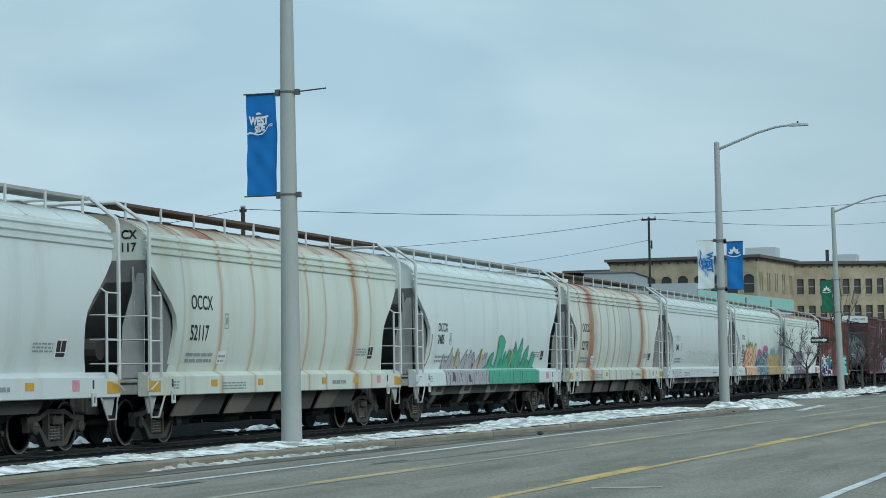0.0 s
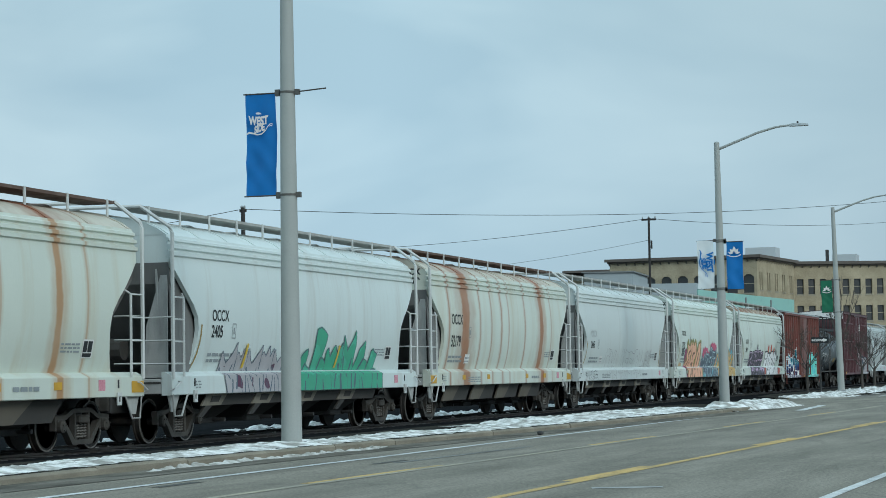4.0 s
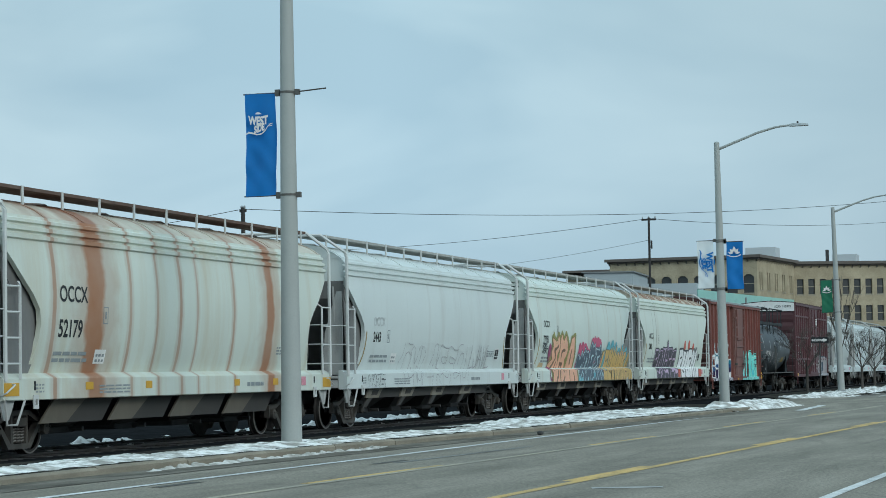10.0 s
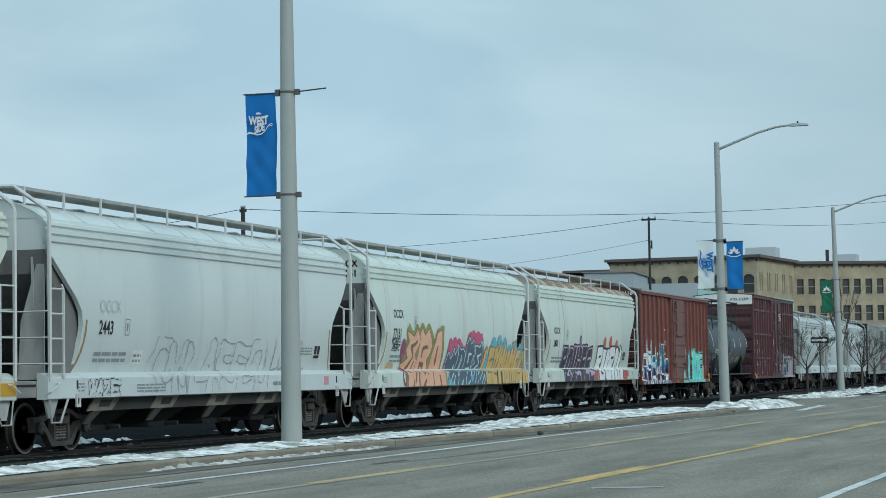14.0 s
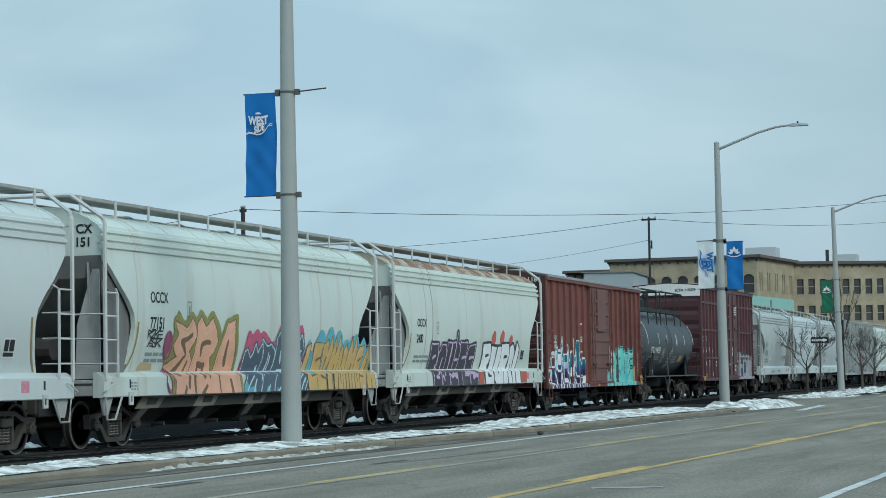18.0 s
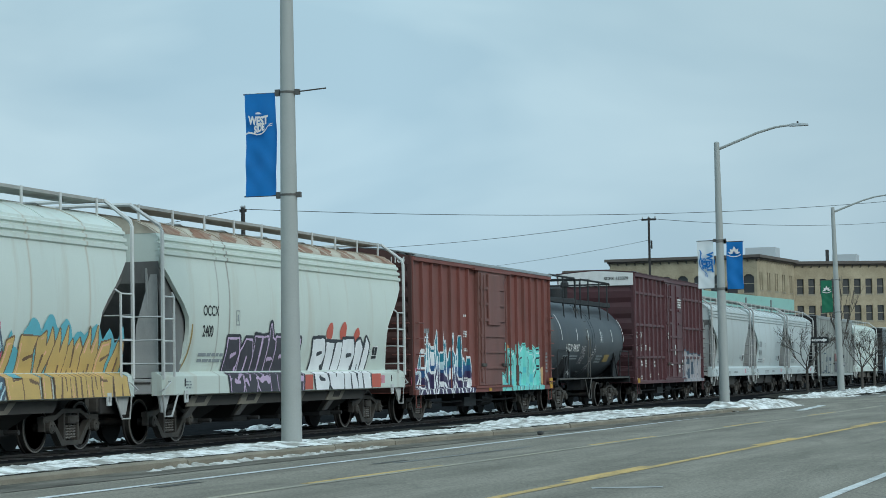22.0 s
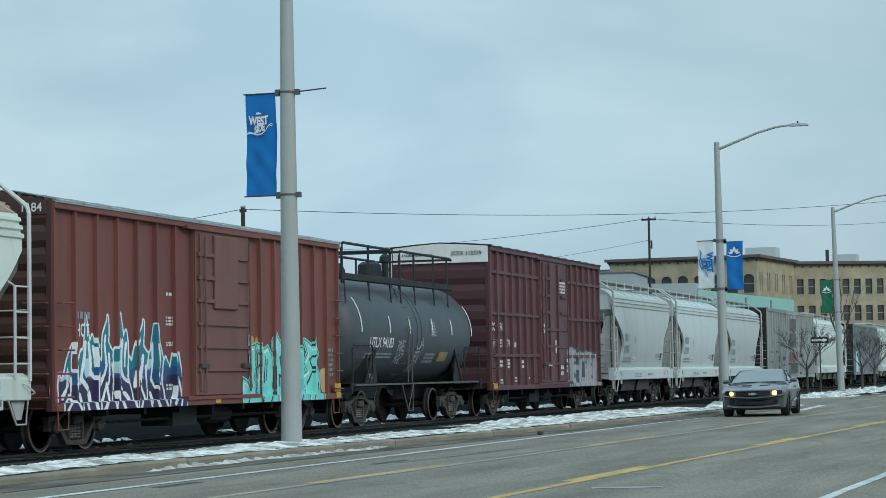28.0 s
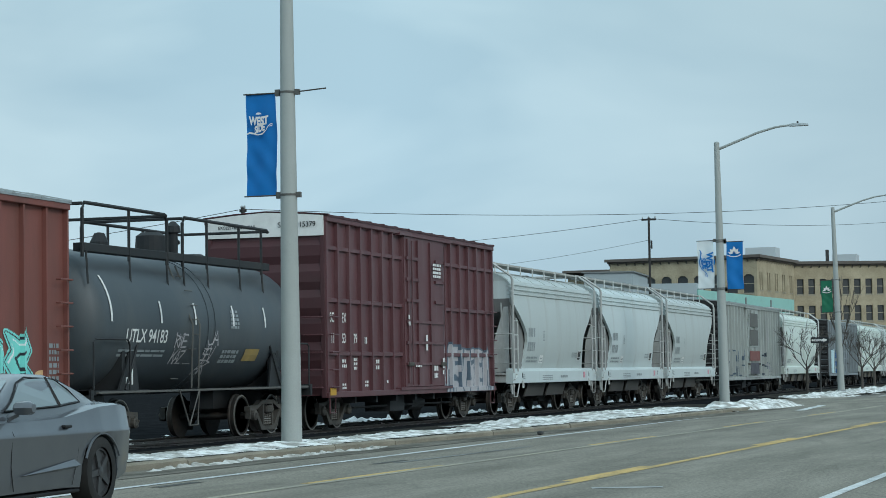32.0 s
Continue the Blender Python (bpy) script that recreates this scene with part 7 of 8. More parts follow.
for car, forms in ((carE, "CMLASEO"),):
    spray(car, hopper_surf, -3.6, 2.6, 1.02, 2.15, forms, 0.13, 0.018, (S_GREY, []), seed=13, label="thin dark outline of unfinished letters", edge_only=True, cell=0.022)
    spray(car, hopper_surf, 2.9, 5.0, 1.45, 2.15, "LJAVL", 0.008, 0.010, (S_GREY, [S_GREY]), seed=17, label="thin grey scribble", cell=0.022, spike=0.4)
    spray(car, hopper_surf, -6.4, -5.0, 1.0, 1.34, "WAZE", 0.05, 0.014, (S_BLACK, []), seed=19, label="small black tag", edge_only=True, cell=0.02)
piece(carF, hopper_surf, -4.70, -1.25, 0.985, 2.36, "sbA", S_BROWN, [(-1, S_PEACH)], 0.036, 23, "peach letters in an olive cloud", lean=0.14, halo=S_OLIVE, grow=0.15, crown=S_OLIVE, crest=0.24, crest_freq=2.9, glint=S_SAND, slit=1.5, sway=0.13, tops=(1.0, 0.98, 1.02), fold=0.3)
piece(carF, hopper_surf, -0.90, 2.65, 0.985, 2.12, "mobs", S_SKY, [(-1, S_SLATE)], 0.034, 29, "dark blue letters with pale edges on a pink cloud", lift=0.021, lean=0.18, crown=S_PINK, crest=0.50, crest_freq=1.5, sway=0.12, tops=(0.90, 0.96, 1.0, 0.96), patch=(S_CYAN, 0.0, 0.22), halo=S_SLATE, grow=0.085, slit=0.95, fold=-0.3)
piece(carF, hopper_surf, 2.75, 7.45, 0.985, 2.06, "LEYVMVSA", S_BROWN, [(-1, S_GOLD)], 0.028, 37, "gold letters under a teal cloud", lift=0.026, lean=0.30, crown=S_CYAN, crest=0.36, crest_freq=5.2, glint=S_PEACH, sway=0.08, halo=S_BROWN, grow=0.03, fold=0.4)
for a, b, za, zb in ((-5.02, -4.62, 1.66, 2.26), (-5.0, -4.66, 1.0, 1.5)):
    g = Geo().add([(a + (b - a) * (0.5 + 0.5 * math.cos(t)), hopper_surf(0, zz) - 0.020, zz) for t in [2 * math.pi * i / 14 for i in range(14)] for zz in [(za + zb) / 2 + (zb - za) / 2 * math.sin(t)]], [tuple(range(14))])
    part("paint_blob", g, S_PLUMPINK, carF, "dull pink blot beside the peach letters")
for k, (z, word) in enumerate(((2.08, "RZKE"), (1.92, "ASK"))):
    spray(carF, hopper_surf, -5.80, -5.10, z, z + 0.20, word, 0.008, 0.008, (S_BLACK, [S_BLACK]), seed=41 + k, label="small black tag", cell=0.012, spike=0.6, squeeze=1.3)
rnd = random.Random(77)
P_BLOOM = paint("rust_bloom", (0.23, 0.105, 0.058), 0.75, 0.0, 0.3, 3.0, (0.52, 0.44, 0.34), 0.62, (3.2, 1.4, 1.4))
EAVE = ((1.455, 4.18), (1.26, 4.31), (1.0, 4.43))
for i in range(10):      # rust blooms slanting over the roof panels
    x, g = -7.2 + 1.49 * i, Geo()
    lo, hi = [], []
    for j in range(8):
        v = 0.06 + 1.88 * j / 7
        k = min(1, int(v))
        y, z = (EAVE[k][c] + (EAVE[k + 1][c] - EAVE[k][c]) * (v - k) for c in (0, 1))
        pinch = 0.30 * abs(j / 7 - 0.4) ** 1.5
        lo.append((x + 0.05 + 0.30 * v + pinch + rnd.uniform(0, 0.22), -y - 0.003, z + 0.009))
        hi.append((x + 1.20 + 0.30 * v - pinch - rnd.uniform(0, 0.34), -y - 0.003, z + 0.009))
    g.add(lo + hi, [(j, j + 8, j + 9, j + 1) for j in range(7)])
    part("rust_patch", g, P_BLOOM, carG, "brown rust bloom on the roof")
part("rust_patch", Geo().add([(a, hopper_surf(0, z) - 0.006, z) for a, z in ((-6.05, 1.47), (-5.35, 1.47), (-5.4, 1.60), (-5.9, 1.63))], [(0, 1, 2, 3)]), S_TAN, carF, "orange-brown rust run")
piece(carG, hopper_surf, -4.22, 0.10, 0.985, 2.12, "BOUIES", S_LILAC, [(-1, S_DUSK)], 0.040, 43, "dark letters with lilac edges", halo=S_BLACK, grow=0.11, sway=0.05, tops=(1.0, 0.98, 1.04, 1.04, 1.02, 0.98), patch=(S_LILAC, 0.14, 0.30), fold=0.35)
piece(carG, hopper_surf, 0.86, 4.80, 0.985, 2.20, "BURN", S_BLACK, [(-1, S_WHITE)], 0.046, 48, "bold white letters outlined in black", halo=S_BLACK, grow=0.075, sway=0.06, slit=0.9, fold=0.25)
for k, (a, z, r) in enumerate(((1.95, 2.34, 0.21), (2.88, 2.36, 0.22), (3.85, 2.24, 0.21))):
    g = Geo().add([(a + 1.05 * r * math.cos(t) + 0.1 * max(0.0, math.sin(t)), hopper_surf(0, z + r * math.sin(t)) - 0.010, z + r * (math.sin(t) + 0.15 * max(0.0, math.sin(t)) ** 6)) for t in [2 * math.pi * i / 14 for i in range(14)]], [tuple(range(14))])
    part("paint_blob", g, S_RED, carG, "coral red dab of paint")
for a, b in ((0.22, 0.76), (4.92, 5.62)):
    g = Geo()
    for i in range(8):
        x = a + (b - a) * i / 8
        z = 1.30 + 0.35 * random.Random(i).random()
        g.add([(x, -1.627, 1.0), (x + (b - a) / 8, -1.627, 1.0), (x + (b - a) / 8, -1.627, min(1.345, z)), (x, -1.627, min(1.345, z))], [(0, 1, 2, 3)])
    part("paint_blob", g, S_RED, carG)
piece(carH, surfH, -7.15, -1.90, 0.755, 2.24, "hjhjhjm", S_WHITE, [(-1, S_VIOLET), (0.36, S_NAVY), (0.54, S_TEAL)], 0.050, 53, "spiky violet and teal letters edged in white", lean=0.14, lift=0.014, sway=0.12, slit=0.85, tops=(0.66, 0.98, 1.02, 1.04, 1.0, 0.94, 0.72), patch=(S_SKY, 0.36, 0.62), thin=0.24, fold=0.2)
piece(carH, surfH, 1.25, 6.05, 0.755, 2.06, "lobos", S_BLACK, [(-1, S_MINT)], 0.023, 59, "mint green letters with dark edges", lean=0.06, lift=0.014, sway=0.07, glint=S_WHITE, halo=S_MINT, grow=0.06, tops=(1.0, 0.96, 1.0, 1.0, 0.98), patch=(S_CYANPALE, 0.1, 0.55), fold=0.2, slit=1.15)
for x, r in ((1.62, 0.17), (1.98, 0.13), (2.25, 0.10), (3.95, 0.12), (4.30, 0.14)):
    g = Geo().add([(x + r * math.cos(t), -1.480, 2.08 + r * math.sin(t)) for t in [2 * math.pi * i / 12 for i in range(12)]], [tuple(range(12))])
    part("paint_blob", g, S_ORANGE, carH, "orange dab of paint")
for x, z, rx, rz in ((0.86, 1.00, 0.24, 0.22), (6.46, 1.20, 0.28, 0.36)):
    g = Geo().add([(x + rx * math.cos(t) * (1 + 0.2 * math.sin(3 * t)), -1.479, z + rz * math.sin(t) * (1 + 0.2 * math.cos(2 * t))) for t in [2 * math.pi * i / 16 for i in range(16)]], [tuple(range(16))])
    part("paint_blob", g, S_SAND, carH, "sand-yellow haze of spray paint")
for x in (-6.95, -2.0):
    g = Geo().add([(x + 0.5 * math.cos(t) * (1 if x < -4 else 0.6), -1.478, 1.12 + 0.36 * math.sin(t)) for t in [2 * math.pi * i / 14 for i in range(14)]], [tuple(range(14))])
    part("paint_blob", g, S_PINK, carH, "pink haze of spray paint")
piece(carJ, surfJ, 2.25, 6.85, 0.80, 2.10, "MEUSEM", S_SLATE, [(-1, S_SILVER)], 0.058, 61, "dull silver graffiti letters", lift=0.014, sway=0.10, slit=1.1)
spray(carN, surfN, -7.9, -2.6, 0.95, 2.3, "SLCWEJA", 0.022, 0.014, (S_SLATE, [S_SLATE]), seed=67, label="thin dark scrawled letters", lift=0.012, cell=0.022)
spray(carN, surfN, 2.6, 6.6, 0.95, 2.2, "EAMW", 0.03, 0.014, (S_SLATE, [S_BLACK, S_GREY]), seed=71, label="black and grey scrawled letters", lift=0.012, cell=0.022)
for za, zb in ((3.45, 4.15), (2.50, 3.30)):
    part("door_panel", Geo().box(-1.55, 0.95, -1.668, -1.655, za, zb), M_STEEL, carN, "dark recessed door panel")
part("paint_blob", Geo().box(-1.85, 1.35, -1.690, -1.680, 1.72, 2.22), S_RUSTRED, carN, "dull red block of paint on the door")
part("paint_blob", Geo().box(-1.75, 1.05, -1.690, -1.680, 1.02, 1.62), S_DUSK, carN, "black block of paint on the door")
spray(carP, surfP, -6.6, -2.0, 0.95, 2.5, "RWEAS", 0.2, 0.05, (S_SLATE, [S_SKY, S_NAVY, S_GREY]), seed=73, label="dull blue and grey graffiti letters", lift=0.012, cell=0.05)


def block(car, surf, mat, label, *cells):
    for x, z, w_, h_, rows in cells:
        part("small_print", bars(Geo(), surf, x, z, w_, h_, rows, 0.35, 0.012, int(abs(x * 10))), mat, car, label)


flatH = lambda x, z: -1.475
block(carH, flatH, M_WHITEPAINT, "white lines of small stencilling", (-2.52, 2.36, 0.36, 0.20, 3), (-2.52, 1.95, 0.36, 0.10, 2), (-2.52, 1.08, 0.36, 0.14, 2), (-2.5, 2.95, 0.34, 0.1, 1))
block(carH, flatH, M_GREYPAINT, "grey stencil panel", (-6.40, 2.42, 0.55, 0.2, 1), (6.72, 1.3, 0.36, 0.7, 6))
part("lettering", word_mesh("HOT", 0.24, flatH, -6.42, 2.10, 0.75, 0.014), S_WHITE, carH, "white painted letters")
for x in (-0.35, 6.95):
    part("reflector", Geo().box(x, x + 0.28, -1.615, -1.605, 0.78, 0.92), M_YELLOW, carH, "yellow reflective patch")
part("reflector", Geo().box(6.85, 7.25, -1.615, -1.60, 0.93, 1.12), M_YELLOW, carH, "yellow reflective patch")
flatJ = lambda x, z: -1.475
for text, x, z in (("SC", -6.88, 2.60), ("FX", -6.03, 2.60), ("11", -6.82, 2.10), ("53", -6.03, 2.10), ("79", -5.20, 2.10)):
    part("lettering", word_mesh(text, 0.24, flatJ, x, z, 0.8, 0.014), M_WHITEPAINT, carJ, "white stencilled characters")
block(carJ, flatJ, M_WHITEPAINT, "white lines of small stencilling", (-6.04, 1.5, 0.32, 0.24, 2), (-5.20, 1.45, 0.26, 0.32, 3), (-3.52, 1.45, 0.26, 0.30, 2), (-6.88, 0.98, 0.34, 0.1, 1), (-6.04, 0.98, 0.30, 0.16, 2), (-4.37, 1.02, 0.28, 0.18, 2), (-2.68, 1.1, 0.18, 0.1, 1), (-4.36, 2.1, 0.18, 0.24, 1))
dj = lambda x, z: -1.64
block(carJ, dj, M_WHITEPAINT, "white lines on the door", (0.9, 3.95, 0.75, 0.42, 4), (-1.3, 2.6, 0.16, 0.34, 2), (0.2, 1.95, 0.2, 0.5, 2), (0.9, 1.2, 0.35, 0.4, 2), (-0.7, 1.5, 0.5, 0.08, 1), (1.7, 1.3, 0.15, 0.5, 3))
part("reflector", Geo().box(-7.2, -6.82, -1.615, -1.60, 0.84, 1.02), M_YELLOW, carJ, "yellow reflective patch")
for car, text, half, zt, size in ((carJ, "SCFX 115379", 7.25, 4.88, 0.125), (carJ, "EXCESS HEIGHT CAR", 7.25, 4.88, 0.075), (carH, "1184", 7.375, 4.31, 0.16)):
    w = word_mesh(text, size, lambda x, z: 0, 0, 0)
    off = {"SCFX 115379": -0.35, "EXCESS HEIGHT CAR": 1.20, "1184": -0.92}[text]
    part("end_lettering", Geo().add([(-half - 0.075, off - v[0], zt + v[2]) for v in w.v], w.f), M_BLACKPAINT if car == carJ else M_WHITEPAINT, car, "stencilled letters on the end")


# ---- the grey coupe ----
def coupe():
    car = thing("coupe_car", pose(400, 10.5, road_z(400)), "dark grey sports coupe with lit headlights driving on the road", "car")
    mb, n, l, b = node_mat("coupe_grey")
    b.inputs["Base Color"].default_value = (0.078, 0.086, 0.100, 1)
    b.inputs["Metallic"].default_value, b.inputs["Roughness"].default_value = 0.2, 0.32
    b.inputs["Coat Weight"].default_value, b.inputs["Coat Roughness"].default_value = 0.8, 0.08
    nz = n.new("ShaderNodeTexNoise")
    nz.inputs["Scale"].default_value, nz.inputs["Detail"].default_value = 3.0, 5.0
    co = n.new("ShaderNodeTexCoord")
    l.new(co.outputs["Object"], nz.inputs["Vector"])
    rr = n.new("ShaderNodeMapRange")
    rr.inputs["To Min"].default_value, rr.inputs["To Max"].default_value = 0.24, 0.46
    l.new(nz.outputs["Fac"], rr.inputs["Value"])
    l.new(rr.outputs[0], b.inputs["Roughness"])
    glass = glassy("tinted_glass", (0.16, 0.20, 0.21), 0.04)
    black = paint("trim_black", (0.010, 0.010, 0.011), 0.7, 0.0, 0.1, 5.0)
    rubber = paint("tyre_rubber", (0.018, 0.018, 0.018), 0.85, 0.0, 0.15, 8.0, (0.07, 0.065, 0.06), 0.3)
    rimm = paint("dark_rim", (0.060, 0.060, 0.063), 0.4, 0.4, 0.1, 8.0)
    chrome = paint("dull_chrome", (0.55, 0.55, 0.54), 0.25, 0.9, 0.05, 8.0)
    lampm = glow("headlight_glow", (1.0, 0.62, 0.27), 1.7)
    signal = glow("signal_glow", (0.22, 0.075, 0.03), 0.08)
    AX = (-1.46, 1.39)
    def bow(x, y):
        """The blunt nose and tail are rounded in plan."""
        return x + (0.30 * max(0.0, min(1.0, (-1.75 - x) / 0.65)) - 0.16 * max(0.0, min(1.0, (x - 1.9) / 0.5))) * (abs(y) / 0.95) ** 2.4

    # x, half width, centre height, shoulder height, sill height
    key = [(-2.42, .88, .735, .70, .28), (-2.40, .91, .765, .725, .23), (-2.34, .925, .79, .75, .215), (-2.1, .94, .835, .80, .205), (-1.85, .955, .865, .85, .205), (-1.46, .965, .91, .905, .19), (-1.0, .955, .955, .915, .205), (-.75, .95, .985, .92, .205),
           (0.1, .945, 1.0, .93, .205), (0.6, .95, 1.0, .945, .205), (1.0, .965, 1.03, .99, .19), (1.39, .975, 1.06, 1.035, .20), (1.9, .955, 1.095, 1.05, .23), (2.25, .92, 1.09, 1.03, .28), (2.38, .90, 1.06, 1.0, .36), (2.42, .86, .95, .90, .42)]
    kx = [k[0] for k in key]
    xs_ = sorted(set([round(-2.42 + 4.84 * i / 60, 3) for i in range(61)] + [round(ax + .46 * math.cos(math.pi * i / 24), 3) for ax in AX for i in range(25)] + [-2.40, -2.37, 2.40]))
    ringset = []
    for x in xs_:
        w, zc, zs, zl = [float(np.interp(x, kx, [k[c] for k in key])) for c in (1, 2, 3, 4)]
        zt = zs - .04
        half = [(0.0, zl), (w * .80, zl), (w * .935, zl + .04), (w * .955, min(zl + .14, zt - .10)), (w * .962, min(.46, zt - .08)), (w * .978, min(.62, zt - .05)), (w * .998, min(.755, zt - .02)), (w, min(.775, zt - .005)), (w * .985, min(.80, zt)),
                (w * .945, zs - .018), (w * .895, zs), (w * .80, zs + (zc - zs) * .25 - .006), (w * .55, zs + (zc - zs) * .8), (w * .30, zc), (0, zc + .012)]
        for ax in AX:
            d = abs(x - ax)
            if d < .45:
                lift = .335 + math.sqrt(max(0.0, .45 ** 2 - d * d)) * .93
                half = [(y, max(z, min(lift, zs - .09)) if z < zs - .08 and y > .3 else (max(z, min(lift, .58)) if y <= .3 and z < .5 else z)) for y, z in half]
        ringset.append([(bow(x, y), y, z) for y, z in half] + [(bow(x, y), -y, z) for y, z in half[-2:0:-1]])
    part("body", Geo().loft(ringset), mb, car, "dark grey metallic body", True)

    def face(y, proud):
        return bow(-2.42, y) - proud

    def front(rows, y0, y1, n=14, deep=.05):
        """A curved panel on the nose: rows of (height, how far it stands proud); height may bend with y."""
        rings = []
        for i in range(n + 1):
            y = y0 + (y1 - y0) * i / n
            pts = [(face(y, p), y, z(y) if callable(z) else z) for z, p in rows]
            rings.append(pts + [(q[0] + deep + rows[k][1], q[1], q[2]) for k, q in reversed(list(enumerate(pts)))])
        return Geo().loft(rings)

    # arch lips: a raised rim round each wheel opening
    for ax in AX:
        for f in (-1, 1):
            rim_ = []
            for i in range(17):
                a = math.pi * (0.14 + 0.72 * i / 16)
                rim_.append((ax + .447 * math.cos(a), f * (.946 if ax < 0 else .957), .335 + .415 * math.sin(a)))
            part("arch_lip", Geo().tube(rim_, .014, 5), mb, car, "rounded wheel arch lip", True)
    # cabin
    gk = [(-.82, .965, .95, .84), (-.42, 1.15, .95, .84), (-.02, 1.312, .95, .835), (.18, 1.352, .95, .83), (.45, 1.374, .95, .825), (.80, 1.366, .95, .82), (1.15, 1.305, .96, .80), (1.50, 1.205, .98, .76), (1.95, 1.07, 1.0, .66)]
    rings = []
    for x, zt, zb, wb in gk:
        k = max(0.0, (zt - .97) / .40)
        rings.append([(x, wb, zb - .05), (x, wb - .03, zb + (zt - zb) * .3), (x, wb - .11 * k - .02, zb + (zt - zb) * .80), (x, wb - .20 * k - .04, zt - .012), (x, .3, zt + .006), (x, -.3, zt + .006),
                      (x, -wb + .20 * k + .04, zt - .012), (x, -wb + .11 * k + .02, zb + (zt - zb) * .80), (x, -wb + .03, zb + (zt - zb) * .3), (x, -wb, zb - .05)])
    part("cabin", Geo().loft(rings), mb, car, "low roof with thick pillars", True)

    def cabin_top(x):
        return float(np.interp(x, [g_[0] for g_ in gk], [g_[1] for g_ in gk]))

    def cabin_w(x):
        zt = cabin_top(x)
        return float(np.interp(x, [g_[0] for g_ in gk], [g_[3] for g_ in gk])) - .20 * max(0, (zt - .97) / .40) - .04

    for name, xa, xb, lbl in (("windscreen", -.76, -.03, "pale reflecting windscreen"), ("rear_window", 1.12, 1.72, "sloping rear window")):
        g = Geo()
        n_ = 8
        for i in range(n_ + 1):
            x = xa + (xb - xa) * i / n_
            for j in range(9):
                y = (cabin_w(x) - .01) * (j / 4 - 1)
                z = cabin_top(x) + .018 - .02 * abs(j / 4 - 1) ** 3
                g.v.append((x - (.012 if xa < 0 else -.012), y, z))
        for i in range(n_):
            for j in range(8):
                q = i * 9 + j
                g.f.append((q, q + 1, q + 10, q + 9))
                g.mi.append(0)
        part(name, g, glass, car, lbl, True)
    for f in (-1, 1):
        def side(x, k):
            zt, wb = cabin_top(x), float(np.interp(x, [g_[0] for g_ in gk], [g_[3] for g_ in gk]))
            kk = max(0.0, (zt - .97) / .40)
            z = 1.0 + (zt - 1.0) * k
            return (x, f * (float(np.interp(k, [0, .3, .8, 1], [wb - .01, wb - .03, wb - .11 * kk - .02, wb - .20 * kk - .04])) + .012), z)
        for nm, pts in (("side_window", [(-.50, .16), (.66, .14), (.66, .86), (.25, .87), (.02, .84), (-.12, .76), (-.30, .52)]), ("quarter_window", [(.72, .16), (1.22, .30), (1.05, .60), (.86, .82), (.72, .86)])):
            part(nm, Geo().add([side(x, k) for x, k in pts], [tuple(range(len(pts)))]), glass, car, "tinted side glass")
        part("window_trim", Geo().tube([side(x, k) for x, k in ((-.54, .12), (.70, .11), (1.26, .27), (1.08, .62), (.88, .87), (.25, .92), (.0, .885), (-.16, .79), (-.34, .54), (-.54, .15))], .009, 4), black, car)
        part("centre_pillar", Geo().tube([side(.69, .13), side(.69, .88)], .02, 4), black, car)
        mz = [(-.09, .01), (-.055, -.055), (.04, -.06), (.075, -.01), (.07, .055), (.0, .075), (-.06, .06)]
        m_ = Geo().loft([[(-.47 + dx * s_, f * yy, 1.03 + dz * s_) for dx, dz in mz] for yy, s_ in ((.905, .55), (.93, .9), (1.0, 1.0), (1.06, .95), (1.10, .6))])
        part("mirror", m_.tube([(-.50, f * .85, .945), (-.49, f * .94, .985)], .035, 6), mb, car, "door mirror", True)
        part("door_line", Geo().tube([(-.55, f * .912, .27), (-.60, f * .918, .50), (-.61, f * .938, .72), (-.58, f * .945, .78), (-.55, f * .865, .93)], .005, 4), black, car)
        part("door_line", Geo().tube([(.72, f * .918, .27), (.84, f * .922, .50), (.86, f * .945, .72), (.82, f * .95, .78), (.74, f * .865, .95)], .005, 4), black, car)
        part("door_handle", Geo().box(.50, .66, min(f * .915, f * .965), max(f * .915, f * .965), .825, .855, .008), black, car, "black door handle")
        part("scoop", Geo().add([(-.40, f * .930, .405), (.84, f * .966, .455), (.76, f * .932, .515), (.84, f * .90, .42), (-.40, f * .90, .39)], [(0, 1, 2), (0, 4, 3, 1), (1, 3, 2), (0, 2, 3, 4)]), mb, car, "upturned crease ahead of the rear wheel")
        part("sill_skirt", Geo().box(-1.0, .93, min(f * .80, f * .905), max(f * .80, f * .905), .185, .22, .01), black, car)
        pod = part("headlight_pod", front([(.60, .006), (.755, .006)], f * .50, f * .83), black, car, "black headlight housing")
        hx_ = face(.645, .0)
        lens = [(math.copysign(abs(math.cos(a)) ** .7, math.cos(a)), math.copysign(abs(math.sin(a)) ** .7, math.sin(a))) for a in [2 * math.pi * i / 20 for i in range(20)]]
        part("headlight", Geo().loft([[(hx_ + dx + .10 * c_ * k, f * (.645 + .088 * c_ * k), .682 + .068 * s_ * k) for c_, s_ in lens] for dx, k in ((.06, 1.0), (-.012, 1.0), (-.03, .75), (-.036, .3))]), lampm, pod, "lit amber headlight", True)
        part("turn_signal", front([(.63, .012), (.735, .012)], f * .50, f * .545, 3), signal, pod, "dim orange turn signal")
        part("fog_recess", Geo().spin([(face(.64, .012), .01), (face(.64, .010), .070), (face(.64, 0) + .08, .078)], "x", (0, f * .64, .44), 16), black, car, "round bumper opening")
        part("marker_lamp", Geo().box(-2.0, -1.88, min(f * .90, f * .962), max(f * .90, f * .962), .625, .645), M_YELLOW, car)
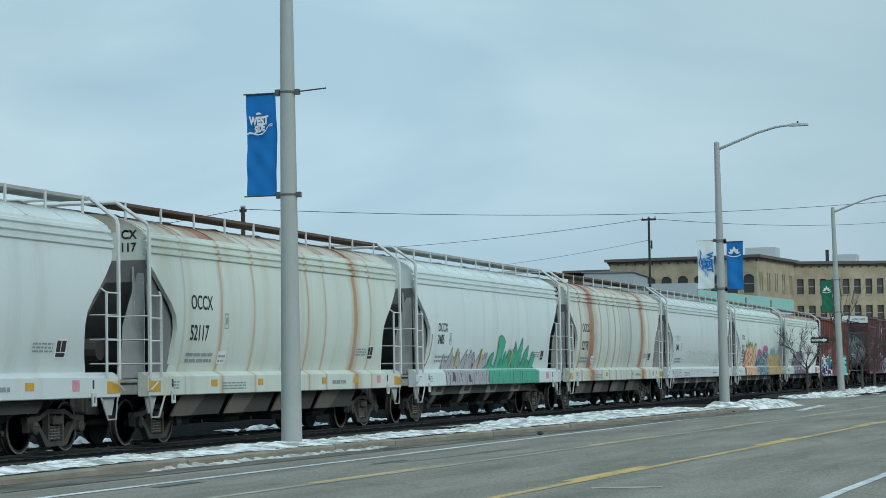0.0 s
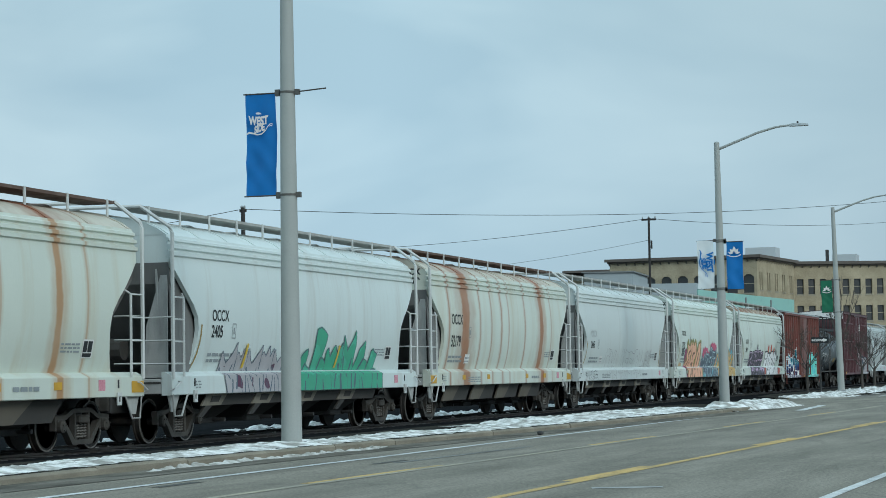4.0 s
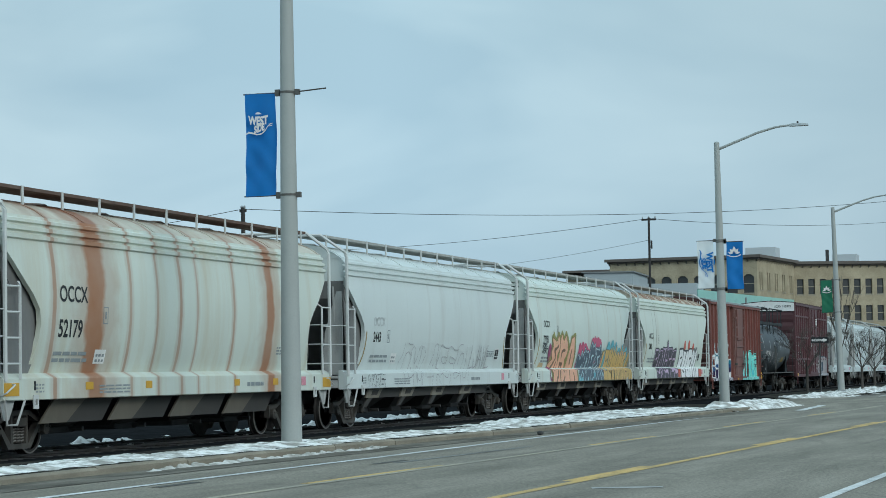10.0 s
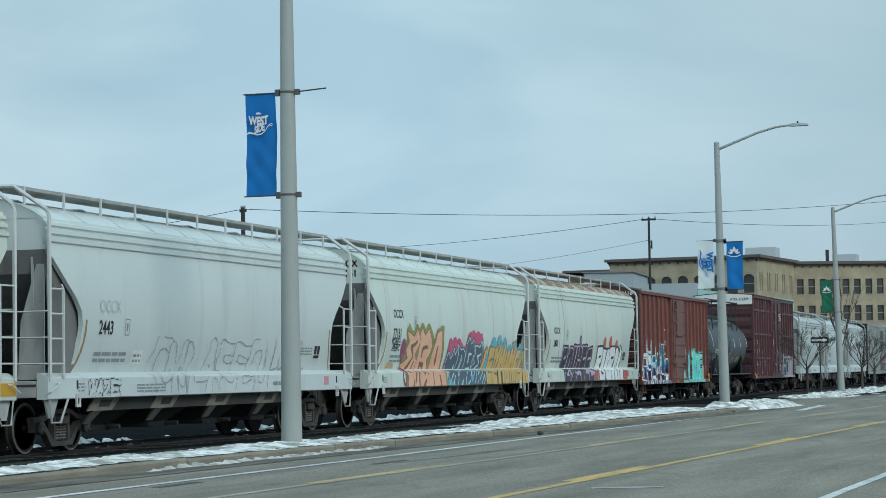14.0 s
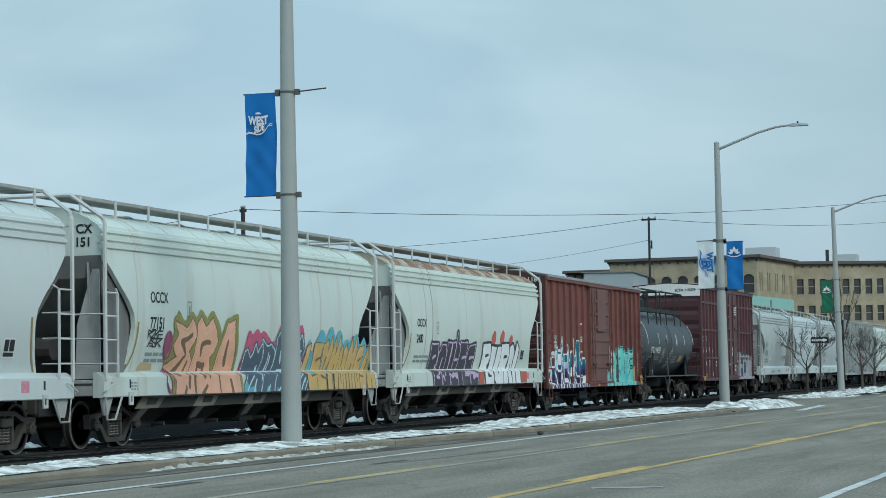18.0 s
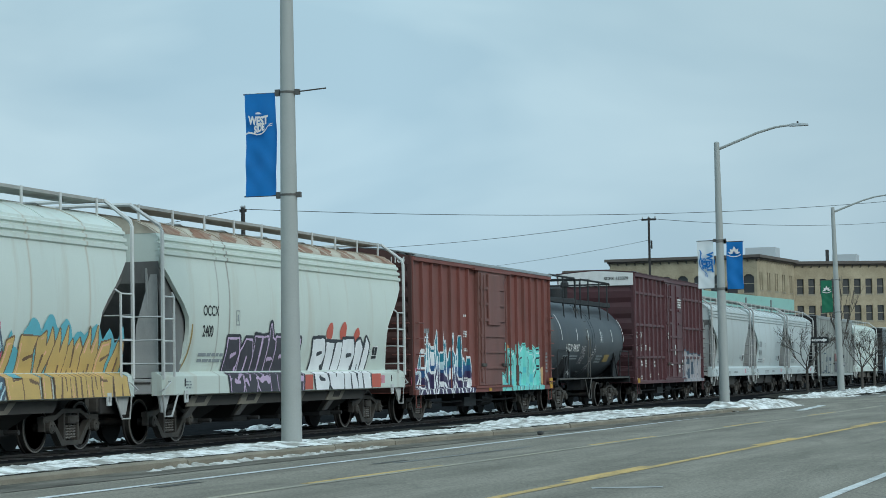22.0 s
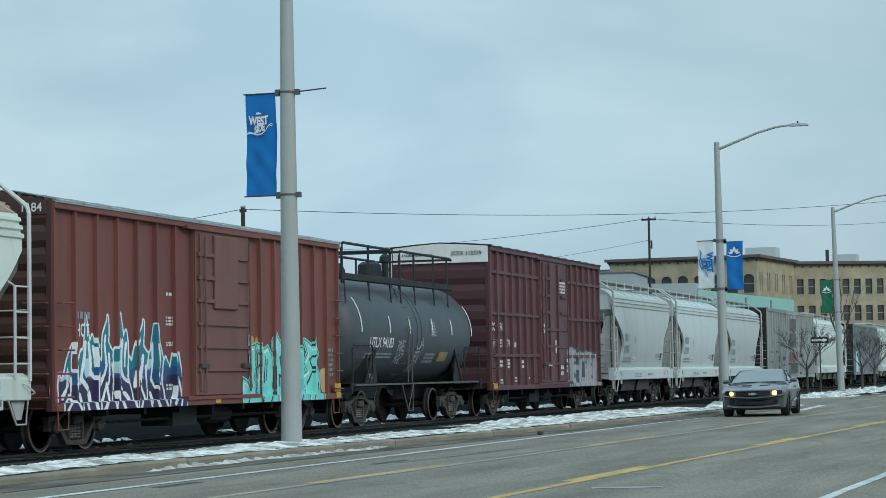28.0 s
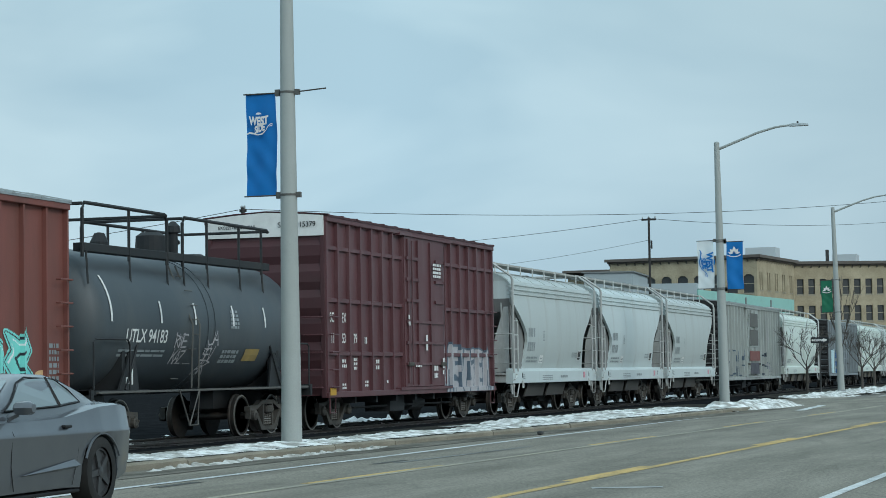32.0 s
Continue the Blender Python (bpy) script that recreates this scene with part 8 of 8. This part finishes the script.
        part("wiper", Geo().tube([(-.80, f * .30 - .2, .985), (-.74, f * .30 + .25, 1.012)], .010, 4), black, car)
        part("tail_lamp", Geo().box(2.39, 2.43, min(f * .38, f * .75), max(f * .38, f * .75), .78, .90, .01), sprayed("taillight", (0.30, 0.02, 0.02)), car, "red tail lamp")
        for ax in AX:
            arc = [(ax + .40 * math.cos(math.pi * i / 14), .35 + .40 * math.sin(math.pi * i / 14)) for i in range(15)]
            part("arch_liner", Geo().loft([[(x, f * y, z) for x, z in arc] for y in (.30, .89)], caps=True, closed=False), black, car)
    grille = part("grille", front([(lambda y: .590 + .02 * abs(y), .004), (.735, .004)], -.50, .50), black, car, "black front grille")
    for z in (.635, .675, .712):
        part("grille_bar", front([(z - .002, .006), (z + .002, .006)], -.49, .49, 8), rimm, grille)
    part("hood_lip", front([(.748, .004), (.752, .024), (.775, .020), (.80, -.03)], -.80, .80), mb, car, "overhanging lip of the bonnet", True)
    bx = face(0, .03)
    part("badge", Geo().prism([(-.14, .665), (-.10, .690), (-.05, .683), (-.05, .705), (.05, .705), (.05, .683), (.10, .690), (.14, .665), (.10, .645), (.05, .650), (.05, .630), (-.05, .630), (-.05, .650), (-.10, .645)], "x", bx, bx + .03), chrome, car, "plain light metal badge shape")
    part("lower_intake", front([(.355, .004), (.455, .004)], -.50, .50), black, car, "dark lower intake")
    sag = lambda o: (lambda y: .555 + o + .075 * min(1.0, abs(y) / .85) ** 1.5)
    part("bumper_crease", front([(sag(-.045), .0), (sag(-.02), .060), (sag(.018), .012), (sag(.022), .0)], -.86, .86), mb, car, "bright upper crease of the bumper")
    lip = lambda o: (lambda y: .265 + o + .05 * (abs(y) / .8) ** 2)
    part("bumper_strip", front([(lip(-.02), .005), (lip(.0), .05), (lip(.05), .0)], -.76, .76), mb, car, "light lower lip")
    part("front_fascia", front([(.205, -.12), (.225, -.01), (.262, .0)], -.80, .80), black, car, "black lower fascia")
    for f in (-1, 1):
        part("hood_vent", Geo().prism([(-1.62, f * .12), (-1.52, f * .12), (-1.42, f * .42), (-1.50, f * .42)], "z", .88, .918), black, car, "black bonnet vent")
    part("underbody", Geo().box(-2.05, 2.1, -.70, .70, .25, .42, .03), black, car)
    wheels = []
    ty = Geo().spin([(-.11, .25), (-.122, .31), (-.105, .352), (-.06, .360), (.06, .360), (.105, .352), (.122, .31), (.11, .25)], "y", (0, 0, 0), 30)
    del ty.f[-2:], ty.mi[-2:]
    ty = ty.mesh("tyre", rubber, True)
    rg = Geo().spin([(-.07, .25), (-.09, .25), (-.09, .225), (-.03, .21), (.0, .02)], "y", (0, 0, 0), 24)
    for k in range(5):
        a = 2 * math.pi * k / 5
        c_, s_ = math.cos(a), math.sin(a)
        pts = [(-.035, .04), (.035, .04), (.028, .235), (-.028, .235)]
        rg.loft([[(p * c_ - q * s_, y, p * s_ + q * c_) for p, q in pts] for y in (-.055, -.095)])
    rg.spin([(-.05, .06), (-.10, .055), (-.105, .01)], "y", (0, 0, 0), 12)
    rim = rg.mesh("rim", rimm, False)
    for ax in AX:
        for f in (-1, 1):
            w = part("wheel", ty, None, car, "black tyre on a dark five-spoke rim")
            w.location = (ax, f * .835, .36)
            if f < 0:
                part("rim", rim, None, w)
            else:
                o = part("rim", rim, None, w)
                o.rotation_euler = (0, 0, math.pi)
            wheels.append((w, (ax, f * .835, .36)))
    return car, wheels


COUPE, COUPE_WHEELS = coupe()
# seconds, x and y of the middle of the car
DRIVE = [(0, 402.0, 9.0), (12, 262.0, 9.0), (20, 162.0, 9.2), (24, 110.5, 9.65), (24.6, 104.4, 9.72), (25, 100.2, 9.8), (25.5, 94.1, 9.85), (26.5, 82.2, 9.95), (27.5, 70.75, 10.1), (28, 65.1, 10.18), (28.5, 59.45, 10.27), (29, 53.85, 10.36), (29.5, 48.25, 10.44), (30, 42.7, 10.53),
         (30.5, 37.0, 10.63), (31, 31.2, 10.71), (31.5, 25.05, 10.72), (31.8, 21.15, 10.70), (32.0, 18.5, 10.69)]


def driven(t):
    return 400.0 - float(np.interp(t, [r[0] for r in DRIVE], [r[1] for r in DRIVE]))


# ---- what moves ----
def turn_rows(base, way, radius, t0, t1, step, sign=-1):
    """Rows for a rolling wheel; way(t): metres gone."""
    rows, t = [], t0
    while t < t1 + 1e-6:
        rows.append((t, pose(*base, 0, math.degrees(sign * way(t) / radius) % 360.0, 0)))
        t += step
    return rows


def motions():
    for car, u, wheels in MOVERS:
        walk(car, [(t, pose(u - rolled(t), YC, 0)) for t in range(33)])
        for w, a in wheels:
            walk(w, turn_rows((a, 0, WR), rolled, WR, 0, 32.0, 1 / 6))
    rows = []
    for t, x, y in DRIVE:
        rows.append((t, pose(x, y, road_z(x), -1.0, 0, 2.4)))
    walk(COUPE, rows)
    for w, base in COUPE_WHEELS:
        walk(w, turn_rows(base, driven, 0.36, 0, 32.0, 1 / 30))
    for ban, out, seed in BANNERS:
        rnd_ = random.Random(seed)
        walk(ban, [(t, pose(0, 0, 0, 0, 0, rnd_.uniform(-2.5, 2.5))) for t in range(33)])


motions()
